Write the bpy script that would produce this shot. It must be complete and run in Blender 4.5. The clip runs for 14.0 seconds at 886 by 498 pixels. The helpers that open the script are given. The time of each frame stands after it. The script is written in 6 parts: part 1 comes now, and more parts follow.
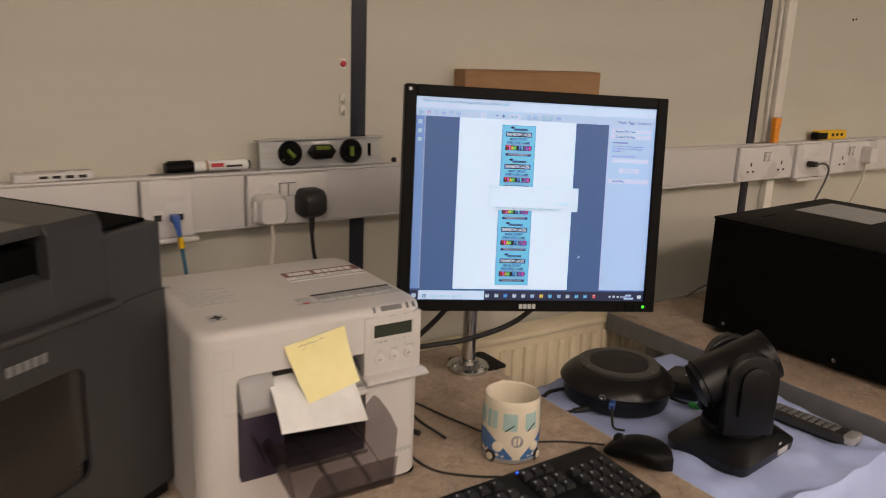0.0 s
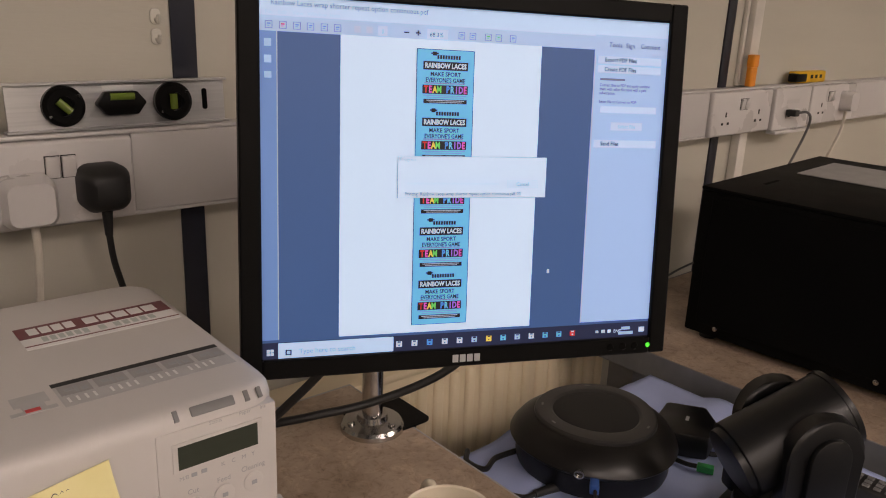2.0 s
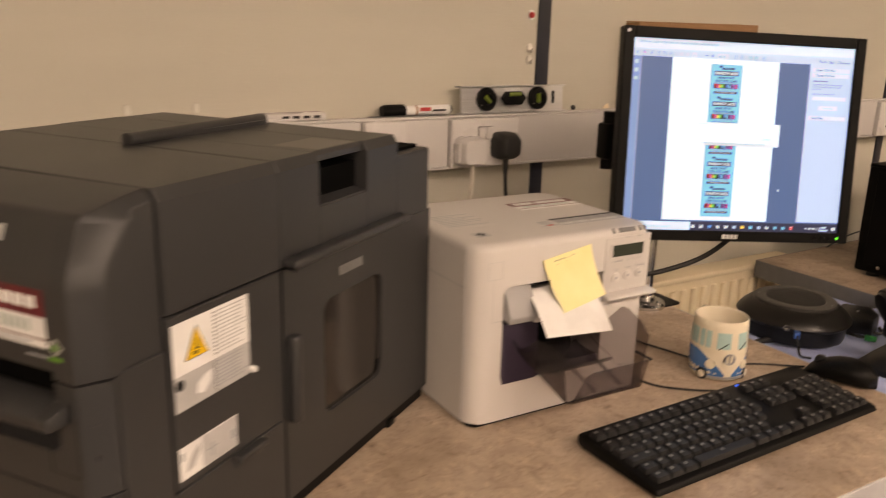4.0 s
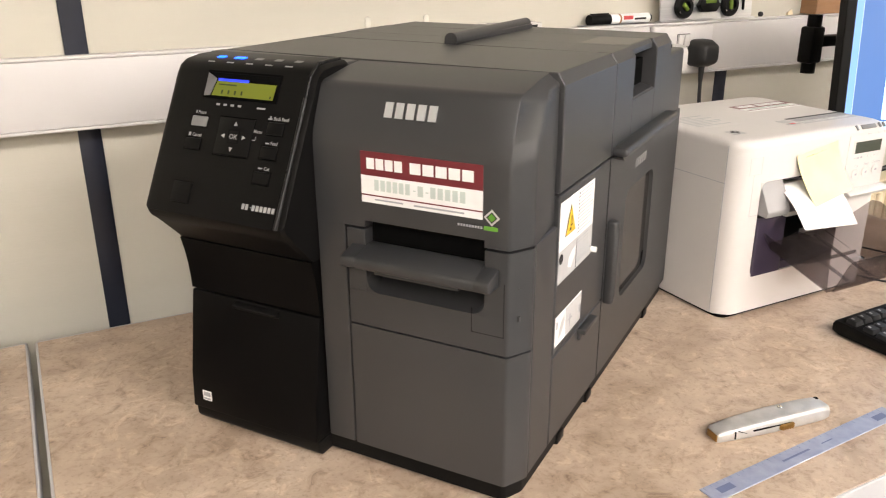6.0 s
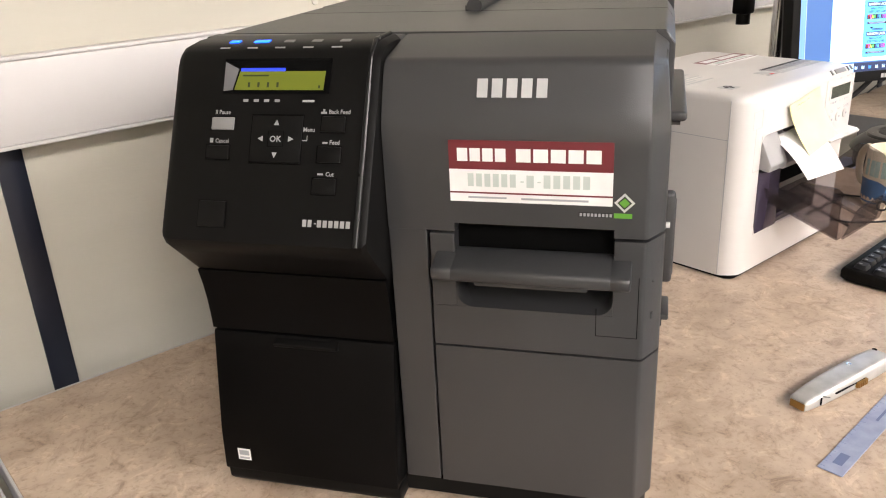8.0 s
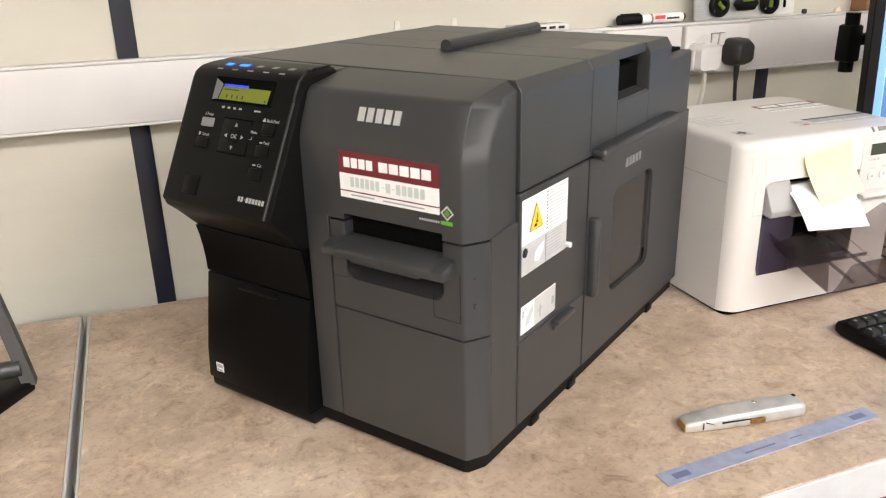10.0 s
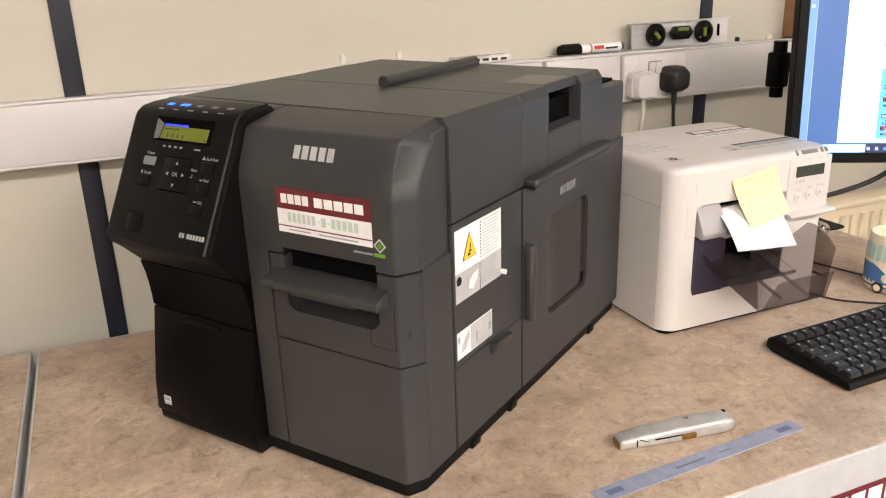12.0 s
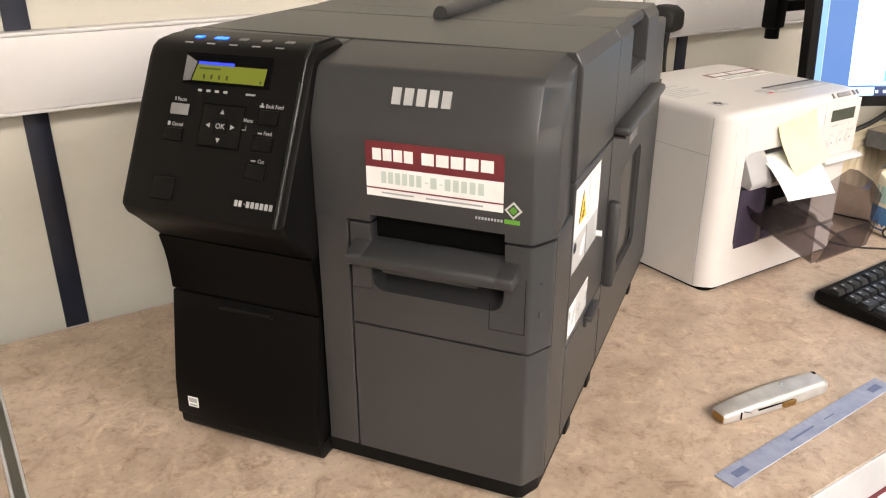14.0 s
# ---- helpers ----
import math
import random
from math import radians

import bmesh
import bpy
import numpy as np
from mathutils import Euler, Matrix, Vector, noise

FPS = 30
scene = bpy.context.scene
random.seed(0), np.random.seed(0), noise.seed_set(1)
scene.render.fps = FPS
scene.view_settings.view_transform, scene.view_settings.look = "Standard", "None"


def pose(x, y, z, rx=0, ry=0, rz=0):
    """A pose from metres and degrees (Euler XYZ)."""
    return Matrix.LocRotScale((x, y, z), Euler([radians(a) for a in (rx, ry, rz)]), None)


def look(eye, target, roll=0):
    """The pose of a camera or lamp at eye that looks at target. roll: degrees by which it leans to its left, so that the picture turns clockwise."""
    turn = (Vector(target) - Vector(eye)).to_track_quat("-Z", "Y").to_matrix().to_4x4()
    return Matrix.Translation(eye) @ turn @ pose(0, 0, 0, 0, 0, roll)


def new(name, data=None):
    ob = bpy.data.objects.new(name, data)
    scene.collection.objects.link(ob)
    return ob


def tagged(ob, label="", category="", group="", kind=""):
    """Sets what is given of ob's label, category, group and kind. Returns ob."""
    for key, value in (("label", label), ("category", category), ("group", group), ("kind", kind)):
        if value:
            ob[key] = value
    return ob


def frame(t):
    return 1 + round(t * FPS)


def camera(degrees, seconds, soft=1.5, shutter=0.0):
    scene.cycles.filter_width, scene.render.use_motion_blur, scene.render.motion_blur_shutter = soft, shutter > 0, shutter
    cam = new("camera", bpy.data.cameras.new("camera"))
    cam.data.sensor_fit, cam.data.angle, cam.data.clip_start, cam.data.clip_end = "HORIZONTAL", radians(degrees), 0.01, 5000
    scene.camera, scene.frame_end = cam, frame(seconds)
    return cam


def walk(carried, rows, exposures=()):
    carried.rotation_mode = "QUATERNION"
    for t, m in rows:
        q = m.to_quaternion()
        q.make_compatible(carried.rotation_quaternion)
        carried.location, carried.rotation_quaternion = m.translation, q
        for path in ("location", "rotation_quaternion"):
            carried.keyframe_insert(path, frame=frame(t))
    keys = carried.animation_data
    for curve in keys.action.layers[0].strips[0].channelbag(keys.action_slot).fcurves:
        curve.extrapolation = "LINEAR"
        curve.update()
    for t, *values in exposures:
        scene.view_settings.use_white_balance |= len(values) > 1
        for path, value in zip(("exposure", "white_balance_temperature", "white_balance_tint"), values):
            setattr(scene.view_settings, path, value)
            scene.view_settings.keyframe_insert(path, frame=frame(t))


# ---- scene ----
cam = camera(58.0, 14.0, soft=1.1, shutter=0.3)
PATH = [
    (0, (0.054, 0.048, 1.32), (1.131, 1.659, 0.824), 2.3),
    (0.5, (0.203, 0.256, 1.287), (1.38, 1.792, 0.779), 3.0),
    (1, (0.304, 0.387, 1.254), (1.523, 1.878, 0.713), 3.5),
    (1.5, (0.343, 0.437, 1.248), (1.574, 1.906, 0.676), 2.9),
    (2, (0.356, 0.456, 1.246), (1.606, 1.901, 0.655), 2.4),
    (2.5, (0.337, 0.431, 1.254), (1.577, 1.886, 0.665), 2.1),
    (3, (0.2, 0.299, 1.273), (1.398, 1.811, 0.744), 1.6),
    (3.5, (-0.045, 0.121, 1.262), (0.959, 1.777, 0.762), 0.9),
    (4, (-0.236, 0.098, 1.255), (0.75, 1.753, 0.717), 1.5),
    (4.2, (-0.344, 0.122, 1.239), (0.627, 1.778, 0.676), 0.9),
    (6.3, (-0.556, 0.212, 1.221), (0.317, 1.866, 0.507), -0.1),
    (6.5, (-0.583, 0.27, 1.221), (0.385, 1.864, 0.498), -1.1),
    (7, (-0.645, 0.373, 1.207), (0.509, 1.828, 0.462), -2.5),
    (7.2, (-0.647, 0.396, 1.201), (0.545, 1.818, 0.457), -2.9),
    (9.3, (-0.6, 0.326, 1.212), (0.402, 1.874, 0.441), -3.8),
    (9.5, (-0.561, 0.258, 1.215), (0.325, 1.883, 0.459), -2.7),
    (10, (-0.447, 0.076, 1.244), (0.208, 1.828, 0.532), -1.4),
    (10.5, (-0.434, 0.055, 1.259), (0.213, 1.815, 0.566), -1.2),
    (11, (-0.423, 0.041, 1.259), (0.269, 1.8, 0.609), -0.5),
    (11.5, (-0.416, 0.032, 1.254), (0.316, 1.786, 0.63), -1.2),
    (12, (-0.424, 0.039, 1.262), (0.31, 1.777, 0.599), -1.9),
    (12.5, (-0.453, 0.072, 1.271), (0.277, 1.792, 0.555), -2.1),
    (13, (-0.528, 0.172, 1.261), (0.365, 1.805, 0.527), -0.1),
    (13.5, (-0.562, 0.232, 1.248), (0.416, 1.806, 0.498), -0.2),
    (14, (-0.566, 0.263, 1.232), (0.438, 1.804, 0.448), -0.1),
]
EXPOSURES = [(0.0, -1.38, 7200, 16), (0.5, -1.52, 7200, 17), (1.5, -1.56, 7000, 20), (2.5, -1.56, 7000, 20), (3.0, -1.58, 7900, 22), (3.5, -1.34, 9100, 25), (4.0, -0.95, 8700, 22), (4.2, -0.78, 8200, 20), (6.3, 0.12, 6350, 10), (7.0, 0.12, 6300, 11), (9.5, 0.22, 6050, 9), (10.0, 0.06, 6100, 8), (11.0, -0.12, 6150, 9), (12.0, -0.18, 6500, 12), (12.5, -0.14, 6600, 12), (14.0, 0.10, 6400, 10)]
walk(cam, [(t, look(eye, target, roll)) for t, eye, target, roll in PATH], EXPOSURES)

# ---- world and lamps ----
world = bpy.data.worlds.new("room_world")
world.use_nodes = True
world.node_tree.nodes["Background"].inputs[0].default_value = (0.9, 0.95, 1.0, 1)
world.node_tree.nodes["Background"].inputs[1].default_value = 0.02
scene.world = world

DESK = 0.73          # desk top height
WALL = 1.39          # face of the long wall
CLOTH = 0.702        # top of the cloth-covered crate between the desks


# ---- materials ----
def material(name, color, rough=0.5, metal=0.0, spec=0.5):
    m = bpy.data.materials.new(name)
    m.use_nodes = True
    b = m.node_tree.nodes["Principled BSDF"]
    b.inputs["Base Color"].default_value = (*color, 1)
    b.inputs["Roughness"].default_value = rough
    b.inputs["Metallic"].default_value = metal
    b.inputs["Specular IOR Level"].default_value = spec
    return m


def surface(name, color, color2=None, rough=0.5, metal=0.0, scale=20.0, detail=6.0, bump=0.0, bump_scale=200.0, rough_var=0.08, low=0.35, high=0.65, stretch=(1, 1, 1), spec=0.5):
    """A two-scale procedural surface: broad tone from one noise, fine relief from another."""
    m = material(name, color, rough, metal, spec)
    nt = m.node_tree
    b = nt.nodes["Principled BSDF"]
    tc = nt.nodes.new("ShaderNodeTexCoord")
    mp = nt.nodes.new("ShaderNodeMapping")
    mp.inputs["Scale"].default_value = stretch
    nt.links.new(tc.outputs["Object"], mp.inputs["Vector"])
    n1 = nt.nodes.new("ShaderNodeTexNoise")
    n1.inputs["Scale"].default_value, n1.inputs["Detail"].default_value = scale, detail
    nt.links.new(mp.outputs[0], n1.inputs["Vector"])
    ramp = nt.nodes.new("ShaderNodeValToRGB")
    ramp.color_ramp.elements[0].position, ramp.color_ramp.elements[1].position = low, high
    ramp.color_ramp.elements[0].color = (*color, 1)
    ramp.color_ramp.elements[1].color = (*(color2 or [c * 1.12 for c in color]), 1)
    nt.links.new(n1.outputs["Fac"], ramp.inputs["Fac"])
    nt.links.new(ramp.outputs[0], b.inputs["Base Color"])
    n2 = nt.nodes.new("ShaderNodeTexNoise")
    n2.inputs["Scale"].default_value, n2.inputs["Detail"].default_value = bump_scale, 3.0
    nt.links.new(mp.outputs[0], n2.inputs["Vector"])
    rr = nt.nodes.new("ShaderNodeMapRange")
    rr.inputs["To Min"].default_value, rr.inputs["To Max"].default_value = max(rough - rough_var, 0.02), min(rough + rough_var, 1)
    nt.links.new(n1.outputs["Fac"], rr.inputs["Value"])
    nt.links.new(rr.outputs[0], b.inputs["Roughness"])
    if bump:
        bp = nt.nodes.new("ShaderNodeBump")
        bp.inputs["Strength"].default_value, bp.inputs["Distance"].default_value = bump, 0.001
        nt.links.new(n2.outputs["Fac"], bp.inputs["Height"])
        nt.links.new(bp.outputs[0], b.inputs["Normal"])
    return m


def glow(name, color, strength):
    m = material(name, color, 0.4)
    b = m.node_tree.nodes["Principled BSDF"]
    b.inputs["Emission Color"].default_value = (*color, 1)
    b.inputs["Emission Strength"].default_value = strength
    return m


def laminate(name):
    """Brown mottled stone-effect desk laminate: clouds, flecks and pale blotches."""
    m = material(name, (0.36, 0.27, 0.19), 0.42)
    nt = m.node_tree
    b = nt.nodes["Principled BSDF"]
    tc = nt.nodes.new("ShaderNodeTexCoord")

    def noise_of(scale, detail, rough, distort=0.0):
        n = nt.nodes.new("ShaderNodeTexNoise")
        n.inputs["Scale"].default_value, n.inputs["Detail"].default_value = scale, detail
        n.inputs["Roughness"].default_value, n.inputs["Distortion"].default_value = rough, distort
        nt.links.new(tc.outputs["Object"], n.inputs["Vector"])
        return n.outputs["Fac"]

    def ramp_of(fac, stops):
        r = nt.nodes.new("ShaderNodeValToRGB")
        while len(r.color_ramp.elements) < len(stops):
            r.color_ramp.elements.new(0.5)
        for e, (p, c) in zip(r.color_ramp.elements, stops):
            e.position, e.color = p, (*c, 1)
        nt.links.new(fac, r.inputs["Fac"])
        return r.outputs[0]

    def mix_of(fac, a, c, mode="MIX"):
        x = nt.nodes.new("ShaderNodeMix")
        x.data_type, x.blend_type = "RGBA", mode
        if isinstance(fac, float):
            x.inputs[0].default_value = fac
        else:
            nt.links.new(fac, x.inputs[0])
        nt.links.new(a, x.inputs[6])
        nt.links.new(c, x.inputs[7])
        return x.outputs[2]

    clouds = ramp_of(noise_of(9, 7, 0.6, 0.4), [(0.30, (0.285, 0.212, 0.153)), (0.46, (0.400, 0.306, 0.230)), (0.58, (0.455, 0.356, 0.272)), (0.72, (0.55, 0.45, 0.355))])
    dark = ramp_of(noise_of(38, 8, 0.72, 1.2), [(0.29, (0.42, 0.37, 0.33)), (0.41, (0.84, 0.81, 0.78)), (0.51, (1, 1, 1)), (0.9, (1, 1, 1))])
    pale = ramp_of(noise_of(24, 7, 0.66, 2.0), [(0.0, (0.96, 0.96, 0.96)), (0.56, (1, 1, 1)), (0.63, (1.22, 1.22, 1.21)), (0.72, (1.05, 1.05, 1.05))])
    fleck = ramp_of(noise_of(190, 4, 0.65), [(0.34, (0.70, 0.67, 0.64)), (0.45, (1, 1, 1)), (0.75, (1.05, 1.05, 1.04))])
    col = mix_of(0.9, clouds, dark, "MULTIPLY")
    col = mix_of(0.9, col, pale, "MULTIPLY")
    col = mix_of(0.7, col, fleck, "MULTIPLY")
    nt.links.new(col, b.inputs["Base Color"])
    bp = nt.nodes.new("ShaderNodeBump")
    bp.inputs["Strength"].default_value, bp.inputs["Distance"].default_value = 0.12, 0.0006
    nt.links.new(noise_of(300, 3, 0.6), bp.inputs["Height"])
    nt.links.new(bp.outputs[0], b.inputs["Normal"])
    return m


def wall_board(name):
    """Cream-painted wallboard: faint vertical clouding, horizontal roller texture and small scuffs."""
    m = surface(name, (0.50, 0.475, 0.405), (0.54, 0.515, 0.44), 0.62, scale=3.0, detail=8, bump=0.25, bump_scale=90, stretch=(0.5, 1, 3))
    return m


M_wall = wall_board("cream_wall_paint")
M_ceiling = surface("white_ceiling", (0.72, 0.72, 0.70), rough=0.9, scale=8)
M_floor = surface("grey_carpet", (0.07, 0.075, 0.085), (0.11, 0.115, 0.12), 0.95, scale=60, bump=0.6, bump_scale=500)
M_plastic_trunk = surface("white_trunking_plastic", (0.57, 0.55, 0.54), (0.605, 0.585, 0.575), 0.36, scale=5, bump=0.04, bump_scale=60)
M_strip = surface("navy_black_wall_strip", (0.007, 0.009, 0.018), (0.012, 0.015, 0.028), 0.4, scale=15)
M_laminate = laminate("brown_stone_laminate")
M_edge = surface("grey_desk_edging", (0.42, 0.42, 0.43), (0.48, 0.48, 0.49), 0.4, scale=30)
M_edge_dark = surface("slate_desk_edging", (0.15, 0.155, 0.165), (0.18, 0.185, 0.195), 0.5, scale=30)
M_charcoal = surface("charcoal_printer_plastic", (0.027, 0.0275, 0.0290), (0.032, 0.0322, 0.0335), 0.42, scale=6, bump=0.12, bump_scale=1400, rough_var=0.05, spec=0.58)
M_blackplastic = surface("satin_black_plastic", (0.0048, 0.0046, 0.0045), (0.0062, 0.0060, 0.0058), 0.40, scale=8, bump=0.06, bump_scale=1400, rough_var=0.04, spec=0.09)
M_gloss = surface("piano_black_plastic", (0.003, 0.0028, 0.0028), (0.004, 0.0038, 0.0038), 0.30, scale=8, rough_var=0.012, spec=0.06)
# near-black for joints, and for shade painted into gaps and cavities
M_seam_shade = material("dark_seam_and_shade", (0.003, 0.003, 0.003), 0.8, 0.0, 0.04)
M_white = surface("white_printer_plastic", (0.575, 0.55, 0.53), (0.605, 0.58, 0.56), 0.40, scale=6, bump=0.06, bump_scale=700, rough_var=0.04)
M_whitegrey = surface("pale_grey_plastic", (0.29, 0.285, 0.285), rough=0.4, scale=8)
M_paper = surface("white_paper", (0.72, 0.72, 0.71), rough=0.75, scale=30)
M_maroon = surface("maroon_label", (0.13, 0.014, 0.020), rough=0.35, scale=40)
M_chrome = surface("polished_chrome", (0.52, 0.51, 0.50), rough=0.18, metal=1.0, scale=40, rough_var=0.06)
M_brown = surface("brown_cardboard", (0.30, 0.165, 0.08), (0.35, 0.195, 0.10), 0.8, scale=20, bump=0.2, bump_scale=150, stretch=(1, 1, 4))


# ---- mesh helpers ----
def add_box(bm, x0, x1, y0, y1, z0, z1, bevel=0.0, seg=2):
    r = bmesh.ops.create_cube(bm, size=1.0, matrix=Matrix.Translation(((x0 + x1) / 2, (y0 + y1) / 2, (z0 + z1) / 2)) @ Matrix.Diagonal((x1 - x0, y1 - y0, z1 - z0, 1)))
    if bevel:
        edges = {e for v in r["verts"] for e in v.link_edges}
        bmesh.ops.bevel(bm, geom=list(edges), offset=bevel, segments=seg, affect="EDGES", profile=0.5)
    return bm


def box(x0, x1, y0, y1, z0, z1, bevel=0.0, seg=2):
    return add_box(bmesh.new(), x0, x1, y0, y1, z0, z1, bevel, seg)


def part(name, bm, mat, parent=None, label="", smooth=True):
    me = bpy.data.meshes.new(name)
    bm.normal_update()
    bm.to_mesh(me)
    bm.free()
    for poly in me.polygons:
        poly.use_smooth = smooth
    if smooth:
        me.set_sharp_from_angle(angle=radians(35))
    me.materials.append(mat)
    ob = new(name, me)
    if parent:
        ob.parent = parent
    if label:
        ob["label"] = label
    return ob


def thing(name, m, label, category, group="", kind=""):
    e = new(name)
    e.empty_display_size = 0.05
    e.matrix_basis = m
    return tagged(e, label, category, group, kind)


def setting(name, bm, mat, label="", category="", smooth=False):
    return tagged(part(name, bm, mat, None, "", smooth), label, category, "", "structure")


def loft(sections, caps=True, closed=True):
    """Bridges rings of equal length (lists of 3D points) into one skin."""
    bm = bmesh.new()
    rings = [[bm.verts.new(p) for p in s] for s in sections]
    n = len(rings[0])
    for a, b in zip(rings, rings[1:]):
        for i in range(n if closed else n - 1):
            j = (i + 1) % n
            bm.faces.new((a[i], a[j], b[j], b[i]))
    if caps:
        bm.faces.new(rings[0][::-1])
        bm.faces.new(rings[-1])
    bmesh.ops.recalc_face_normals(bm, faces=bm.faces[:])
    return bm


def bevelled(bm, offset, seg=2, angle=25):
    edges = [e for e in bm.edges if e.is_manifold and e.calc_face_angle(0) > radians(angle)]
    bmesh.ops.bevel(bm, geom=edges, offset=offset, segments=seg, affect="EDGES", profile=0.5, clamp_overlap=True)
    return bm


def prism(poly, x0, x1, bevel=0.0, seg=2):
    """A (y, z) outline drawn out along x."""
    bm = loft([[(x0, y, z) for y, z in poly], [(x1, y, z) for y, z in poly]])
    return bevelled(bm, bevel, seg) if bevel else bm


def slab(poly, z0, z1, bevel=0.0, seg=2):
    """An (x, y) outline drawn up along z."""
    bm = loft([[(x, y, z0) for x, y in poly], [(x, y, z1) for x, y in poly]])
    return bevelled(bm, bevel, seg) if bevel else bm


def rounded(w, h, r, n=5, cx=0.0, cy=0.0):
    pts = []
    for qx, qy, a0 in ((1, 1, 0), (-1, 1, 90), (-1, -1, 180), (1, -1, 270)):
        for i in range(n + 1):
            a = radians(a0 + 90 * i / n)
            pts.append((cx + qx * (w / 2 - r) + r * math.cos(a), cy + qy * (h / 2 - r) + r * math.sin(a)))
    return pts


def filleted(corners, n=5):
    """An open outline of (u, v, radius) corners with each corner rounded off."""
    out = []
    for i, (u, v, r) in enumerate(corners):
        p = Vector((u, v))
        if r <= 0 or i in (0, len(corners) - 1):
            out.append((u, v))
            continue
        a = (Vector(corners[i - 1][:2]) - p).normalized()
        b = (Vector(corners[i + 1][:2]) - p).normalized()
        half = a.angle(b) / 2
        reach = r / math.tan(half)
        p0, p1 = p + a * reach, p + b * reach
        for k in range(n + 1):
            t = k / n
            q = (1 - t) ** 2 * p0 + 2 * t * (1 - t) * p + t ** 2 * p1
            out.append((q.x, q.y))
    return out


def lathe(profile, n=48, wave=None):
    """Turns an (r, z) profile round the z axis; wave(angle) scales the radius."""
    secs = []
    for r, z in profile:
        ring = []
        for i in range(n):
            a = 2 * math.pi * i / n
            k = r * (wave(a) if wave else 1)
            ring.append((k * math.cos(a), k * math.sin(a), z))
        secs.append(ring)
    return loft(secs)


def rod(p, q, r, n=20, r2=None):
    p, q = Vector(p), Vector(q)
    m = Matrix.Translation(p) @ (q - p).to_track_quat("Z", "Y").to_matrix().to_4x4()
    bm = lathe([(r, 0), (r if r2 is None else r2, (q - p).length)], n)
    bm.transform(m)
    return bm


def tube(points, r, n=8, steps=8):
    """A round cable through the given points."""
    pts = [Vector(p) for p in points]
    pts = [2 * pts[0] - pts[1]] + pts + [2 * pts[-1] - pts[-2]]
    line = []
    for a, b, c, d in zip(pts, pts[1:], pts[2:], pts[3:]):
        for i in range(steps):
            t = i / steps
            line.append(0.5 * (2 * b + (c - a) * t + (2 * a - 5 * b + 4 * c - d) * t * t + (3 * b - a - 3 * c + d) * t ** 3))
    line.append(pts[-2])
    secs, side = [], None
    for i, p in enumerate(line):
        d = (line[min(i + 1, len(line) - 1)] - line[max(i - 1, 0)]).normalized()
        side = d.orthogonal().normalized() if side is None else (side - d * side.dot(d)).normalized()
        up = d.cross(side)
        secs.append([p + r * (math.cos(2 * math.pi * k / n) * side + math.sin(2 * math.pi * k / n) * up) for k in range(n)])
    return loft(secs)


def moved(bm, m):
    bm.transform(m)
    return bm


def joined(*bms):
    out = bms[0]
    for b in bms[1:]:
        me = bpy.data.meshes.new("tmp")
        b.to_mesh(me)
        b.free()
        out.from_mesh(me)
        bpy.data.meshes.remove(me)
    return out


def writing(name, body, size, m, mat, parent, bold=0.0, align="LEFT", wide=1.0):
    """Flat lettering in the built-in font, turned into a mesh; m places its XY plane."""
    cu = bpy.data.curves.new(name, "FONT")
    cu.body, cu.size, cu.align_x, cu.offset, cu.resolution_u = body, size, align, bold, 2
    tmp = bpy.data.objects.new(name, cu)
    scene.collection.objects.link(tmp)
    me = bpy.data.meshes.new_from_object(tmp.evaluated_get(bpy.context.evaluated_depsgraph_get()))
    bpy.data.objects.remove(tmp)
    bpy.data.curves.remove(cu)
    me.transform(m @ Matrix.Diagonal((wide, 1, 1, 1)))
    me.materials.clear()
    me.materials.append(mat)
    ob = new(name, me)
    ob.parent = parent
    return ob


def bars(rects, m, thick=0.0003):
    """Small flat plates (x0, x1, y0, y1) in the plane of m: unreadable lines, marks and plain logo shapes."""
    bm = bmesh.new()
    for x0, x1, y0, y1 in rects:
        add_box(bm, x0, x1, y0, y1, 0, thick)
    bm.transform(m)
    return bm


def word(x0, x1, y0, y1, n, gap=0.22):
    """A brand word as a row of n plain blocks."""
    w = (x1 - x0) / n
    return [(x0 + i * w, x0 + (i + 1 - gap) * w, y0, y1) for i in range(n)]


def text_lines(x0, x1, ytop, pitch, n, h, seed=1, ragged=0.3):
    rnd = random.Random(seed)
    return [(x0, x1 - rnd.random() * ragged * (x1 - x0), ytop - i * pitch - h, ytop - i * pitch) for i in range(n)]


def blocks(name, rects, m, mat, parent, thick=0.0003, lab=""):
    """The blocks of a brand word, each a part of its own."""
    for r in rects:
        part(name, bars([r], m, thick), mat, parent, lab, smooth=False)


FRONT = pose(0, 0, 0, 90)      # plane facing -y, x right, y up
RIGHT = pose(0, 0, 0, 90, 0, 90)  # plane facing +x, its x running along +y


# ---- the room ----
X0, X1, Y0, CEIL = -2.6, 4.2, -5.2, 2.6
floor = setting("floor", box(X0 - 0.1, X1 + 0.1, Y0 - 0.1, WALL + 0.1, -0.1, 0), M_floor, "dark grey carpeted office floor", "floor")
ceiling = setting("ceiling", box(X0 - 0.1, X1 + 0.1, Y0 - 0.1, WALL + 0.1, CEIL, CEIL + 0.1), M_ceiling, "plain white office ceiling", "ceiling")
wall_north = setting("wall_north", box(X0 - 0.1, X1 + 0.1, WALL, WALL + 0.1, 0, CEIL), M_wall, "cream painted wallboard with dark joint strips", "wall")
setting("wall_south", box(X0 - 0.1, X1 + 0.1, Y0 - 0.1, Y0, 0, CEIL), M_wall, "plain cream painted wall", "wall")
setting("wall_west", box(X0 - 0.1, X0, Y0, WALL, 0, CEIL), M_wall, "plain cream painted wall", "wall")
